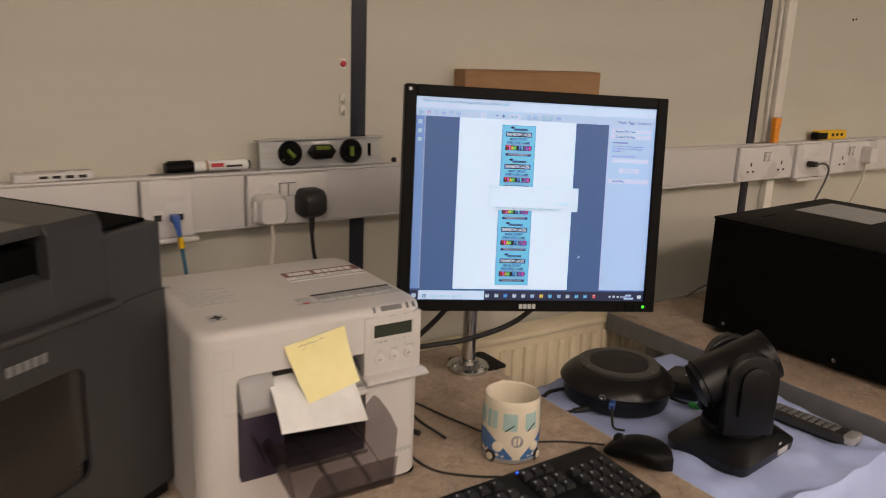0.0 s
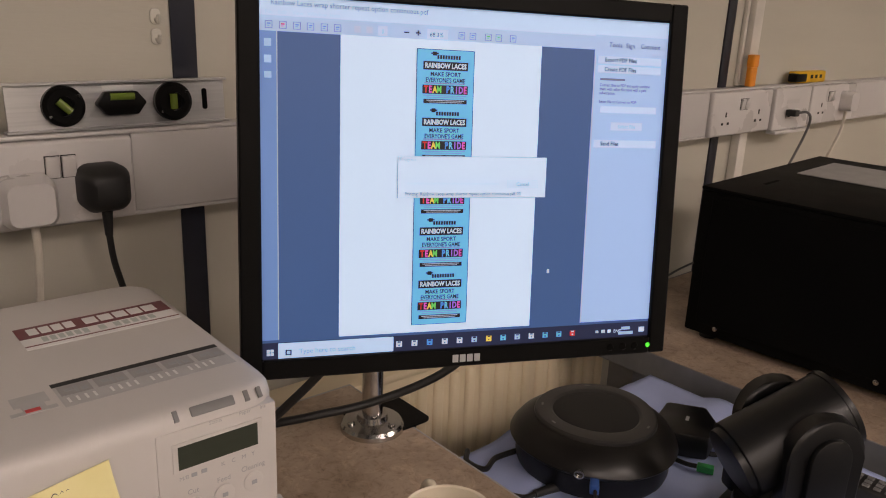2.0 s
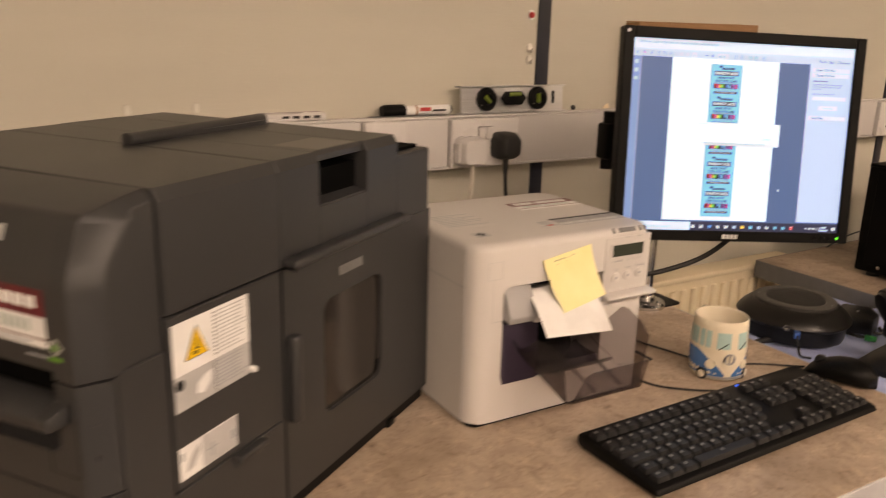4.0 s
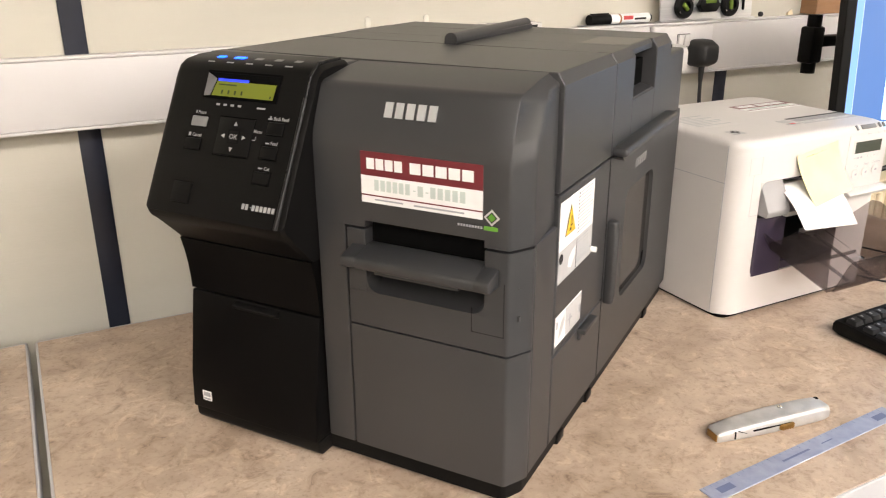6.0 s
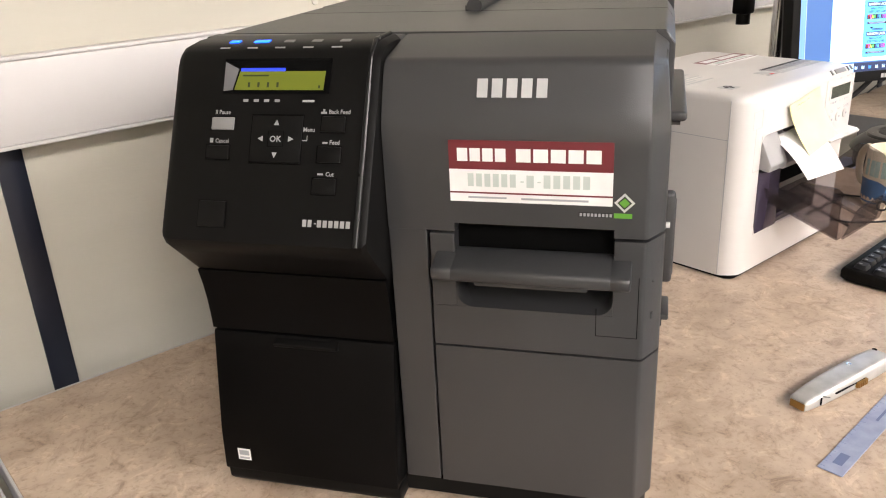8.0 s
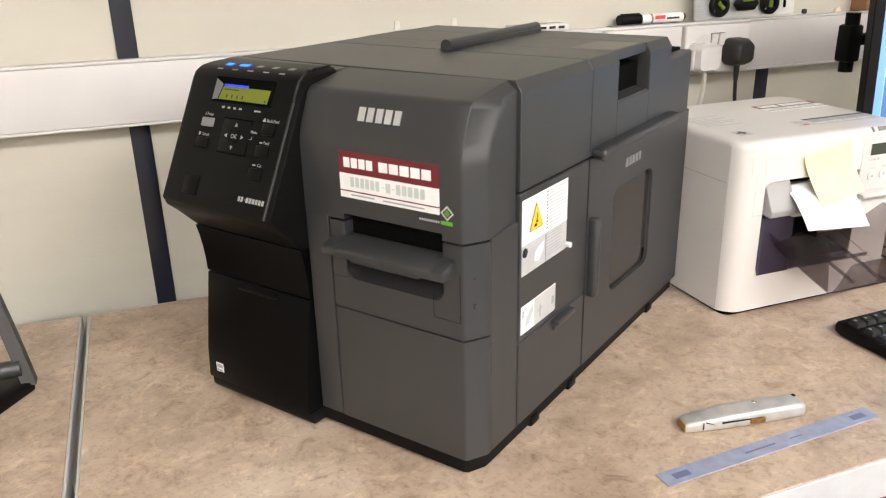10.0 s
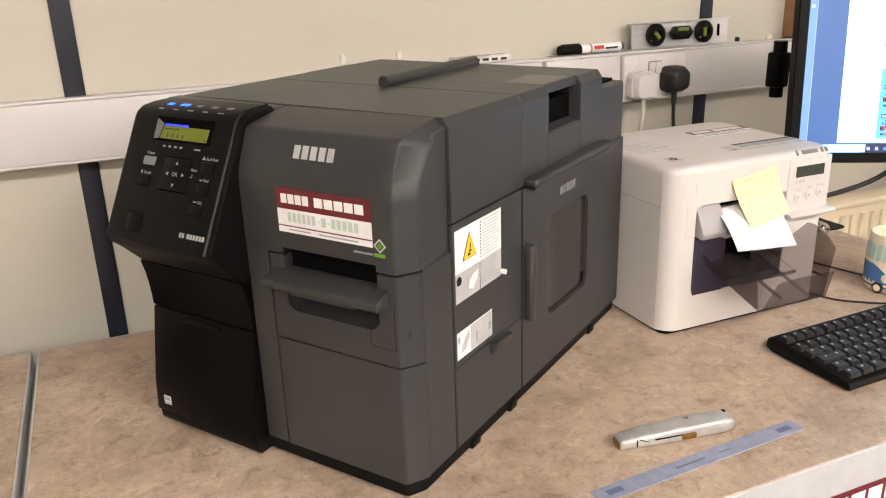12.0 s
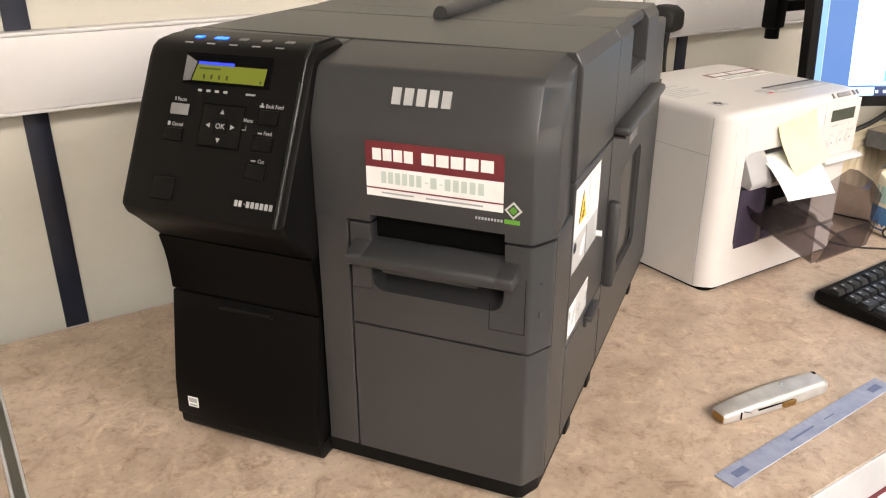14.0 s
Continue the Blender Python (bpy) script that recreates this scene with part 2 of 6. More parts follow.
setting("wall_east", box(X1, X1 + 0.1, Y0, WALL, 0, CEIL), M_wall, "plain cream painted wall", "wall")

M_lamp = glow("ceiling_tube_light", (1.0, 0.905, 0.83), 46.0)
M_lampframe = material("white_metal_frame", (0.75, 0.75, 0.73), 0.4)


def ceiling_light(x, y):
    t = thing("ceiling_light", pose(x, y, CEIL), "white framed fluorescent panel on the ceiling", "ceiling light", "ceiling lights")
    bm = bmesh.new()
    for a in ((-0.62, 0.62, -0.32, -0.3), (-0.62, 0.62, 0.3, 0.32), (-0.62, -0.6, -0.3, 0.3), (0.6, 0.62, -0.3, 0.3)):
        add_box(bm, *a, -0.05, -0.001)
    part("frame", bm, M_lampframe, t, smooth=False)
    part("diffuser", box(-0.598, 0.598, -0.298, 0.298, -0.04, -0.02), M_lamp, t, "glowing white diffuser", smooth=False)
    return t


for lx, ly in ((0.75, -1.5), (2.95, -1.5), (-1.45, -1.5), (0.75, -3.7), (2.95, -3.7), (-1.45, -3.7)):
    ceiling_light(lx, ly)

# dark joint strips, 30 mm wide, running down the wall
for sx in (-0.453, 0.748, 1.925):
    tagged(part("wall_strip", box(sx - 0.015, sx + 0.015, WALL - 0.004, WALL + 0.001, 0.06, CEIL - 0.001, 0.0015), M_strip), "narrow navy-black joint strip down the wall", "wall strip", "wall strips", "structure")

# ---- trunking, sockets and pipes on the long wall ----
M_socket = surface("white_socket_plastic", (0.60, 0.58, 0.57), (0.63, 0.61, 0.60), 0.28, scale=10)
M_slot = material("socket_slot", (0.01, 0.01, 0.01), 0.7)
M_pipe = surface("white_conduit_plastic", (0.66, 0.63, 0.57), rough=0.45, scale=20)
M_rad = surface("cream_radiator_enamel", (0.80, 0.68, 0.48), (0.84, 0.72, 0.52), 0.35, scale=8)

trunk = thing("dado_trunking", pose(0, 0, 0), "white plastic dado trunking running along the wall", "trunking", kind="structure")
part("back_tray", box(X0 + 0.001, X1 - 0.001, 1.352, WALL - 0.0005, 1.0035, 1.0955, 0.002), M_plastic_trunk, trunk)
for a, b in ((X0 + 0.001, 0.339), (0.4235, 0.5115), (0.6635, 1.817), (2.4675, X1 - 0.001)):
    part("lid", box(a, b, 1.345, 1.352, 1.0058, 1.0932, 0.0012, 2), M_plastic_trunk, trunk)
part("top_bead", box(X0 + 0.002, X1 - 0.002, 1.3455, 1.3525, 1.0935, 1.0985, 0.002), M_plastic_trunk, trunk)
part("bottom_bead", box(X0 + 0.002, X1 - 0.002, 1.3455, 1.3525, 1.0005, 1.0055, 0.002), M_plastic_trunk, trunk)


def holes_13a(cx, cz):
    return [(cx - 0.0025, cx + 0.0025, cz + 0.006, cz + 0.016), (cx - 0.015, cx - 0.007, cz - 0.010, cz - 0.005), (cx + 0.007, cx + 0.015, cz - 0.010, cz - 0.005)]


def socket(x0, x1, rocker_at, holes_at, label):
    t = thing("wall_socket", pose(0, 1.345, 0), label, "socket", "sockets in the trunking")
    part("faceplate", box(x0, x1, -0.009, 0.006, 1.003, 1.093, 0.004, 3), M_socket, t)
    for rx in rocker_at:
        part("rocker_frame", box(rx - 0.0075, rx + 0.0075, -0.0100, -0.008, 1.054, 1.078), M_slot, t, smooth=False)
        part("rocker", moved(box(-0.0068, 0.0068, -0.003, 0.002, -0.0112, 0.0112, 0.001), Matrix.Translation((rx, -0.0102, 1.066)) @ pose(0, 0, 0, 7)), M_socket, t)
    for hx in holes_at:
        part("pin_holes", bars(holes_13a(hx, 1.036), pose(0, -0.009, 0) @ FRONT), M_slot, t, smooth=False)
    return t


socket(0.5135, 0.6615, (0.578, 0.594), (), "white double socket with a white and a black plug")
socket(1.819, 2.052, (1.928, 1.944), (1.87, 2.00), "empty white double socket in the trunking")
socket(2.235, 2.465, (2.325, 2.341), (2.29,), "white double socket with a small white plug in it")

# data outlets: shallow plates with a shuttered port
def data_outlet(x0, x1, label):
    t = thing("data_outlet", pose(0, 1.345, 0), label, "data outlet", "data outlets in the trunking")
    part("faceplate", box(x0, x1, -0.012, 0.006, 1.000, 1.094, 0.004, 3), M_socket, t)
    c = (x0 + x1) / 2
    for dx in (-0.017, 0.017):
        part("port_shutter", box(c + dx - 0.010, c + dx + 0.010, -0.0145, -0.011, 1.026, 1.046, 0.001), M_plastic_trunk, t)
        part("port", box(c + dx - 0.006, c + dx + 0.006, -0.0152, -0.014, 1.029, 1.039), M_slot, t, smooth=False)
    part("label_window", bars([(c - 0.027, c + 0.027, 1.058, 1.068)], pose(0, -0.012, 0) @ FRONT), M_plastic_trunk, t, smooth=False)
    part("shelf", box(x0 + 0.004, x1 + 0.006, -0.020, 0.004, 0.9925, 0.9995, 0.002), M_socket, t)
    return t


data_outlet(0.341, 0.4215, "white network outlet with a blue cable plugged in")
data_outlet(2.062, 2.222, "white network outlet with a grey cable plugged in")

conduit = thing("conduit", pose(0, 0, 0), "white plastic conduit running up the wall", "conduit", kind="structure")
part("upper_pipe", box(1.985, 2.020, 1.368, WALL - 0.0008, 1.0985, CEIL - 0.001, 0.003), M_pipe, conduit)
part("lower_pipe", box(1.995, 2.028, 1.368, WALL - 0.0008, 0.08, 1.0003, 0.003), M_pipe, conduit)
part("slim_pipe", box(1.972, 1.982, 1.380, WALL - 0.0008, 1.0985, CEIL - 0.001, 0.002), M_pipe, conduit)

# ---- radiator ----
rad = thing("radiator", pose(0, 0, 0), "cream pressed-steel panel radiator under the trunking", "radiator")
part("panel", box(0.70, 1.52, 1.316, 1.332, 0.14, 0.705, 0.006), M_rad, rad)
part("top_grille", box(0.695, 1.525, 1.308, 1.372, 0.703, 0.718, 0.005), M_rad, rad)
for i in range(24):
    fx = 0.722 + i * 0.0335
    part("flute", slab([(fx, 1.3165), (fx + 0.004, 1.3085), (fx + 0.017, 1.3085), (fx + 0.021, 1.3165)], 0.16, 0.685, 0.002, 1), M_rad, rad)
part("bracket", box(0.9, 0.94, 1.332, WALL - 0.0005, 0.2, 0.66), M_rad, rad)
part("pipe", rod((1.49, 1.345, 0), (1.49, 1.345, 0.16), 0.0075), M_rad, rad)

# ---- desks ----
M_frame = surface("grey_metal_leg", (0.20, 0.20, 0.21), rough=0.4, metal=0.3, scale=30)


def desk(x0, x1, y0, y1, edge, side, label, rz=0.0, th=0.026, lip=0.0):
    t = thing("desk", pose(x0, y0, 0, 0, 0, rz), label, "desk", "desks along the wall")
    w, d = x1 - x0, y1 - y0
    part("desktop", box(0.002, w - 0.002, 0.002, d - 0.002, DESK - th + 0.0005, DESK, 0.0008, 1), M_laminate, t)
    part("front_edging", box(0, w, -0.001, 0.002, DESK - max(th, lip), DESK - 0.0003, 0.0008, 1), edge, t)
    part("back_edging", box(0, w, d - 0.002, d + 0.001, DESK - th, DESK - 0.0003), edge, t)
    part("side_edging", box(-0.001, 0.002, 0.002, d - 0.002, DESK - th, DESK - 0.0003, 0.0008, 1), side, t)
    part("side_edging", box(w - 0.002, w + 0.001, 0.002, d - 0.002, DESK - th, DESK - 0.0003, 0.0008, 1), side, t)
    for lx in (0.05, w - 0.1):
        for ly in (0.08, d - 0.13):
            part("leg", box(lx, lx + 0.05, ly, ly + 0.05, 0, DESK - th - 0.0005), M_frame, t)
    part("rail", box(0.1, w - 0.1, d / 2 - 0.02, d / 2 + 0.02, DESK - 0.08, DESK - th - 0.0005), M_frame, t)
    return t


desk(-0.5665, 0.925, 0.571, 1.300, M_edge, M_edge, "brown stone-effect laminate desk with pale grey edging", lip=0.09)
desk(-2.07, -0.5775, 0.571, 1.303, M_edge, M_edge, "brown laminate desk butted beside the next one")
desk(1.385, 2.885, 0.47, 1.305, M_edge_dark, M_edge_dark, "brown laminate desk with thick slate grey edging", rz=1.5, th=0.042)

sign = thing("company_sign", pose(0.125, 0.5695, 0.642), "maroon sticker with white blocks on the desk front", "sticker")
part("panel", bars([(0.0, 0.30, 0.0, 0.0395)], FRONT, 0.0005), M_maroon, sign, smooth=False)
blocks("white_block", word(0.012, 0.130, 0.010, 0.032, 4, 0.2) + word(0.148, 0.288, 0.010, 0.032, 5, 0.2), FRONT @ Matrix.Translation((0, 0, 0.0005)), M_paper, sign)


# ---- the large charcoal label printer ----
M_amber = material("yellow_warning_label", (0.85, 0.52, 0.02), 0.4)
M_print = material("black_print", (0.012, 0.012, 0.012), 0.6)
M_greyprint = material("grey_print", (0.33, 0.34, 0.36), 0.6)
M_labelgrey = surface("grey_label_paper", (0.42, 0.42, 0.42), rough=0.5, scale=50)
M_silver = surface("silver_badge", (0.62, 0.63, 0.64), rough=0.3, metal=0.6, scale=60)
M_legend = material("white_legend_ink", (0.34, 0.34, 0.34), 0.5)
M_green = material("green_badge", (0.11, 0.32, 0.03), 0.4)
M_sage = material("pale_sage_print", (0.48, 0.54, 0.51), 0.6)
M_blueled = glow("blue_status_light", (0.01, 0.10, 1.0), 4.0)
M_lcd = glow("olive_green_display", (0.095, 0.112, 0.008), 0.55)
M_lcdink = material("display_characters", (0.02, 0.03, 0.01), 0.5)
M_bluestrip = glow("blue_display_backlight_edge", (0.02, 0.04, 0.8), 1.2)
M_smoke = surface("smoked_window", (0.022, 0.019, 0.017), (0.03, 0.026, 0.023), 0.12, scale=5, rough_var=0.03)
# the reveal's grey paints the light its sloping wall catches
M_lit_reveal = surface("lit_display_reveal", (0.13, 0.13, 0.135), rough=0.35, scale=30)
M_greybutton = surface("grey_button", (0.17, 0.17, 0.17), rough=0.4, scale=60)

ep = thing("label_printer", pose(-0.401, 1.017, DESK, 0, 0, -55.5), "large charcoal colour label printer with black control panel", "printer", "label printers")

part("core", box(0.012, 0.368, 0.052, 0.570, 0.014, 0.372), M_seam_shade, ep, smooth=False)
part("plinth", slab([(0.008, 0.004), (0.366, 0.003), (0.3715, 0.0055), (0.381, 0.024), (0.381, 0.574), (0.008, 0.574)], 0.003, 0.0205, 0.0015, 1), M_blackplastic, ep)
for fx in (0.03, 0.36):
    for fy in (0.03, 0.225, 0.475):
        part("foot", moved(lathe([(0.013, 0), (0.014, 0.0065)], 16), pose(fx, fy, 0)), M_blackplastic, ep)
for fy in (0.118, 0.213, 0.470):
    part("side_foot", box(0.362, 0.3835, fy, fy + 0.02, 0.0, 0.012, 0.002), M_blackplastic, ep)


CORNER = ((0.3695, 0.0000), (0.3717, 0.0005), (0.3732, 0.0020), (0.3834, 0.0200), (0.3846, 0.0226), (0.3850, 0.0255))


def wrapped(z0, z1, x0, back):
    """A front panel whose right end turns round the soft chamfered corner to the side."""
    out = [(x0, 0.0)] + list(CORNER) + [(0.385, back + 0.002), (0.373, back + 0.002), (0.371, 0.0265), (0.357, 0.014), (x0, 0.0142)]
    return slab([p for i, p in enumerate(out) if i == 0 or abs(p[0] - out[i - 1][0]) + abs(p[1] - out[i - 1][1]) > 0.0003], z0, z1)


# upper front cover: upright face, soft bend into the backward lean, then the start of the top
def cover_section(x, dy, dz, low):
    prof = [(0.0, low)] + filleted([(0.0, 0.29, 0), (0.0, 0.338, 0.060), (0.0190, 0.3835, 0.012), (0.060, 0.3915, 0)], 6)[1:] + [(0.082, 0.3945), (0.082, low)]
    out = []
    for y, z in prof:
        up = 0.0 if y > 0.08 else max(0.0, min(1.0, (z - 0.332) / 0.052))
        k = 0.0 if y > 0.08 else 1.0 + 0.6 * up * min(1.0, (0.062 - min(y, 0.062)) / 0.03)
        inset = 0.0045 * min(1.0, dy / 0.0022) * (up if y < 0.08 else 1.0)
        out.append((x - inset, y + dy * k if y < 0.05 else y, z - dz * max(0.0, min(1.0, (z - 0.365) / 0.02))))
    return out


# its lower edge is notched over the media slot
cover = joined(loft([cover_section(0.1755, 0, 0, 0.2570), cover_section(0.2290, 0, 0, 0.2570)]),
               loft([cover_section(0.2290, 0, 0, 0.2635), cover_section(0.3490, 0, 0, 0.2635)]),
               loft([cover_section(0.3490, 0, 0, 0.2570)] + [cover_section(cx, cy, 0.0105 * (cy / 0.0255) ** 1.3, 0.2570) for cx, cy in CORNER]))
part("front_cover", cover, M_charcoal, ep)
part("side_pillar", box(0.1755, 0.2065, 0.0, 0.02, 0.0215, 0.2575, 0.001), M_charcoal, ep, smooth=False)
part("lower_front_panel", wrapped(0.0215, 0.1560, 0.2085, 0.024), M_charcoal, ep)
# middle panel with the media slot cut into it
part("slot_panel_base", wrapped(0.1580, 0.1930, 0.2085, 0.024), M_charcoal, ep)
part("slot_panel_side", box(0.2085, 0.2285, 0.0, 0.02, 0.1930, 0.2545, 0.001), M_charcoal, ep, smooth=False)
part("slot_panel_side", wrapped(0.1930, 0.2545, 0.3495, 0.024), M_charcoal, ep)
part("slot_floor", prism([(0.0002, 0.1932), (0.003, 0.1940), (0.010, 0.1962), (0.018, 0.2000), (0.026, 0.2060), (0.032, 0.2140), (0.036, 0.2250), (0.046, 0.2250), (0.046, 0.190), (0.0, 0.190)], 0.2290, 0.3490), M_charcoal, ep)
for cx, sg in ((0.2286, 1), (0.3494, -1)):
    arc = [(cx, 0.1932)] + [(cx + sg * 0.012 * (1 - math.sin(radians(15 * k))), 0.1932 + 0.012 * (1 - math.cos(radians(15 * k)))) for k in range(7)]
    part("slot_corner", loft([[(x, 0.0003, z) for x, z in arc], [(x, 0.030, z + 0.008) for x, z in arc]]), M_charcoal, ep)
for cz, ch in ((0.2200, 0.0012), (0.1890, 0.0060)):
    part("latch_mark", box(0.3755, 0.3790, 0.0090, 0.0135, cz, cz + ch, 0.0005, 1), M_charcoal, ep)
# near-black block paints the deep shade of the gap above the lip
part("slot_recess", box(0.2286, 0.3494, 0.013, 0.050, 0.228, 0.270), M_seam_shade, ep, smooth=False)
lip = prism([(-0.018, 0.2225), (-0.021, 0.2250), (-0.021, 0.2315), (-0.019, 0.2338), (0.004, 0.2405), (0.010, 0.2412), (0.010, 0.2360), (0.004, 0.2330), (-0.004, 0.2225)], 0.2285, 0.3490, 0.0015)
ears = joined(prism([(-0.018, 0.2225), (-0.021, 0.2250), (-0.021, 0.2315), (-0.019, 0.2338), (0.004, 0.2408), (0.004, 0.2225)], 0.2135, 0.2300, 0.002),
              prism([(-0.018, 0.2225), (-0.021, 0.2250), (-0.021, 0.2315), (-0.019, 0.2338), (0.004, 0.2408), (0.004, 0.2225)], 0.3475, 0.3625, 0.002),
              box(0.246, 0.332, -0.016, 0.004, 0.2185, 0.2240, 0.002))
part("slot_lip", joined(lip, ears), M_charcoal, ep, "projecting media lip under the slot")
part("service_flap_outline", bars([(0.3370, 0.3376, 0.176, 0.199), (0.3678, 0.3684, 0.176, 0.2265), (0.3370, 0.3684, 0.1757, 0.1762)], pose(0, 0.0002, 0) @ FRONT), M_seam_shade, ep, smooth=False)

# side and top covers
part("front_side_strip", box(0.371, 0.385, 0.0280, 0.0805, 0.0215, 0.2575, 0.0012, 1), M_charcoal, ep, smooth=False)
part("lower_side_panel", box(0.371, 0.385, 0.0835, 0.2405, 0.122, 0.2845, 0.0012, 1), M_charcoal, ep, smooth=False)
part("waste_cover", box(0.371, 0.385, 0.0835, 0.2405, 0.0215, 0.1205, 0.0012, 1), M_charcoal, ep, smooth=False)


def top_block(y0, y1, zb, zt, x0, x1, cham=0.014):
    out = [(x0, zb), (x0, zt - cham * 0.3), (x0 + cham * 0.4, zt + 0.0025), (x1 - cham * 0.5, zt), (x1, zt - cham * 0.75), (x1, zb)]
    bm = loft([[(x, y0, z) for x, z in out], [(x, y1, z) for x, z in out]])
    return bevelled(bm, 0.0008, 1, 40)


part("lid_front_strip", top_block(0.0640, 0.0825, 0.2200, 0.3945, 0.002, 0.1750, 0.004), M_charcoal, ep, smooth=False)
part("mid_cover", top_block(0.0835, 0.2410, 0.2870, 0.3945, 0.002, 0.385), M_charcoal, ep, smooth=False)
# rear cover with the finger recess cut through its side
part("rear_cover", top_block(0.2425, 0.3130, 0.2870, 0.3945, 0.002, 0.385), M_charcoal, ep, smooth=False)
part("rear_cover_end", top_block(0.4120, 0.4860, 0.2870, 0.3945, 0.002, 0.385), M_charcoal, ep, smooth=False)
part("rear_cover_sill", box(0.006, 0.385, 0.3125, 0.4125, 0.2870, 0.3370, 0.0012, 1), M_charcoal, ep, smooth=False)
part("rear_cover_top", top_block(0.3125, 0.4125, 0.3835, 0.3945, 0.002, 0.378, 0.006), M_charcoal, ep, smooth=False)
part("finger_recess", prism([(0.3126, 0.337), (0.4124, 0.337), (0.4124, 0.384), (0.3126, 0.384)], 0.340, 0.344), M_seam_shade, ep, smooth=False)
part("recess_scoop", loft([[(0.343, 0.318, 0.3372), (0.343, 0.407, 0.3372), (0.343, 0.407, 0.3480), (0.343, 0.318, 0.3480)], [(0.3835, 0.318, 0.3372), (0.3835, 0.407, 0.3372), (0.3835, 0.407, 0.3385), (0.3835, 0.318, 0.3385)]]), M_charcoal, ep)
part("back_housing", box(0.010, 0.383, 0.4865, 0.5800, 0.0215, 0.3680, 0.004), M_charcoal, ep, smooth=False)
M_patch = surface("dull_beige_patch", (0.155, 0.145, 0.130), rough=0.5, scale=40)
part("top_badge", bars([(0.300, 0.372, 0.325, 0.402)], pose(0, 0, 0.3946)), M_patch, ep, "dull beige patch on the rear lid", smooth=False)
part("top_rib", joined(rod((0.196, 0.236, 0.401), (0.188, 0.476, 0.401), 0.0075, 16), box(0.186, 0.200, 0.24, 0.47, 0.394, 0.401)), M_charcoal, ep, "dark round hinge rib on the lid")

# rear door with smoked window, top rail and grip
def framed(y0, y1, z0, z1, hole, r, x0, x1, n=6):
    """A panel facing +x with a round-cornered opening right through it."""
    hy0, hy1, hz0, hz1 = hole
    inner = rounded(hy1 - hy0, hz1 - hz0, r, n, (hy0 + hy1) / 2, (hz0 + hz1) / 2)
    outer = []
    for k, (y, z) in enumerate(inner):
        q, m = divmod(k, n + 1)
        cy, cz = (y1, y0, y0, y1)[q], (z1, z1, z0, z0)[q]
        if m in (0, n) and (q in (0, 2)) == (m == 0):
            cz = z
        elif m in (0, n):
            cy = y
        outer.append((cy, cz))
    rings = [[(x0, *p) for p in outer], [(x1, *p) for p in outer], [(x1, *p) for p in inner], [(x1 - 0.0012, *p) for p in inner], [(x0, *p) for p in inner]]
    bm = loft(rings + [rings[0]], caps=False)
    bmesh.ops.remove_doubles(bm, verts=bm.verts[:], dist=0.00001)
    bmesh.ops.recalc_face_normals(bm, faces=bm.faces[:])
    return bm


door = part("door", framed(0.2435, 0.5795, 0.0215, 0.2840, (0.3165, 0.4475, 0.0915, 0.2295), 0.016, 0.371, 0.385), M_charcoal, ep, "side door with a smoked window")
part("window", prism([(0.3145, 0.0895), (0.4495, 0.0895), (0.4495, 0.2315), (0.3145, 0.2315)], 0.3735, 0.3800), M_smoke, door, "brown smoked window", smooth=False)
part("top_rail", joined(box(0.383, 0.402, 0.2460, 0.4930, 0.2860, 0.2960, 0.004, 3), prism([(0.248, 0.2855), (0.258, 0.2805), (0.49, 0.2805), (0.492, 0.2855)], 0.384, 0.396)), M_charcoal, door)
part("grip", joined(box(0.383, 0.3965, 0.2470, 0.2610, 0.1130, 0.2130, 0.004, 3), box(0.383, 0.3975, 0.2490, 0.2560, 0.120, 0.208, 0.003)), M_charcoal, door)
part("door_logo", bars(word(0.350, 0.402, 0.2500, 0.2610, 5), pose(0.385, 0, 0) @ RIGHT), M_greybutton, door, smooth=False)
part("corner_latch", bars([(0.4380, 0.4475, 0.0915, 0.112)], pose(0.3801, 0, 0) @ RIGHT), M_seam_shade, door, smooth=False)
part("waste_handle", joined(box(0.384, 0.394, 0.158, 0.202, 0.1135, 0.1200, 0.002), box(0.384, 0.388, 0.160, 0.200, 0.106, 0.114, 0.001)), M_charcoal, ep)

# stickers on the side
S = pose(0.385, 0, 0) @ RIGHT
lab = part("warning_label", bars([(0.0870, 0.1875, 0.2290, 0.2770)], S), M_paper, ep, "white warning label with a yellow triangle", smooth=False)
part("lower_label_panel", bars([(0.0870, 0.1875, 0.1960, 0.2288)], S), M_labelgrey, lab, smooth=False)
tri = bmesh.new()
tri.faces.new([tri.verts.new(p) for p in ((0.1010, 0.2400, 0), (0.1310, 0.2400, 0), (0.1160, 0.2700, 0))])
part("triangle_border", moved(tri, S @ Matrix.Translation((0, 0, 0.0006))), M_print, lab, smooth=False)
tri = bmesh.new()
tri.faces.new([tri.verts.new(p) for p in ((0.1025, 0.2408, 0), (0.1295, 0.2408, 0), (0.1160, 0.2680, 0))])
part("triangle", moved(tri, S @ Matrix.Translation((0, 0, 0.0010))), M_amber, lab, smooth=False)
part("triangle_mark", bars([(0.1115, 0.1165, 0.2435, 0.2465), (0.1140, 0.1190, 0.2475, 0.2495), (0.1160, 0.1175, 0.250, 0.2575)], S @ Matrix.Translation((0, 0, 0.0011))), M_print, lab, smooth=False)
part("small_print", bars(text_lines(0.1440, 0.1840, 0.2740, 0.0036, 12, 0.0010, 3), S @ Matrix.Translation((0, 0, 0.0002))), M_labelgrey, lab, smooth=False)
part("index_print", bars(text_lines(0.1395, 0.1420, 0.2740, 0.0036, 12, 0.0016, 4), S @ Matrix.Translation((0, 0, 0.0002))), M_print, lab, smooth=False)
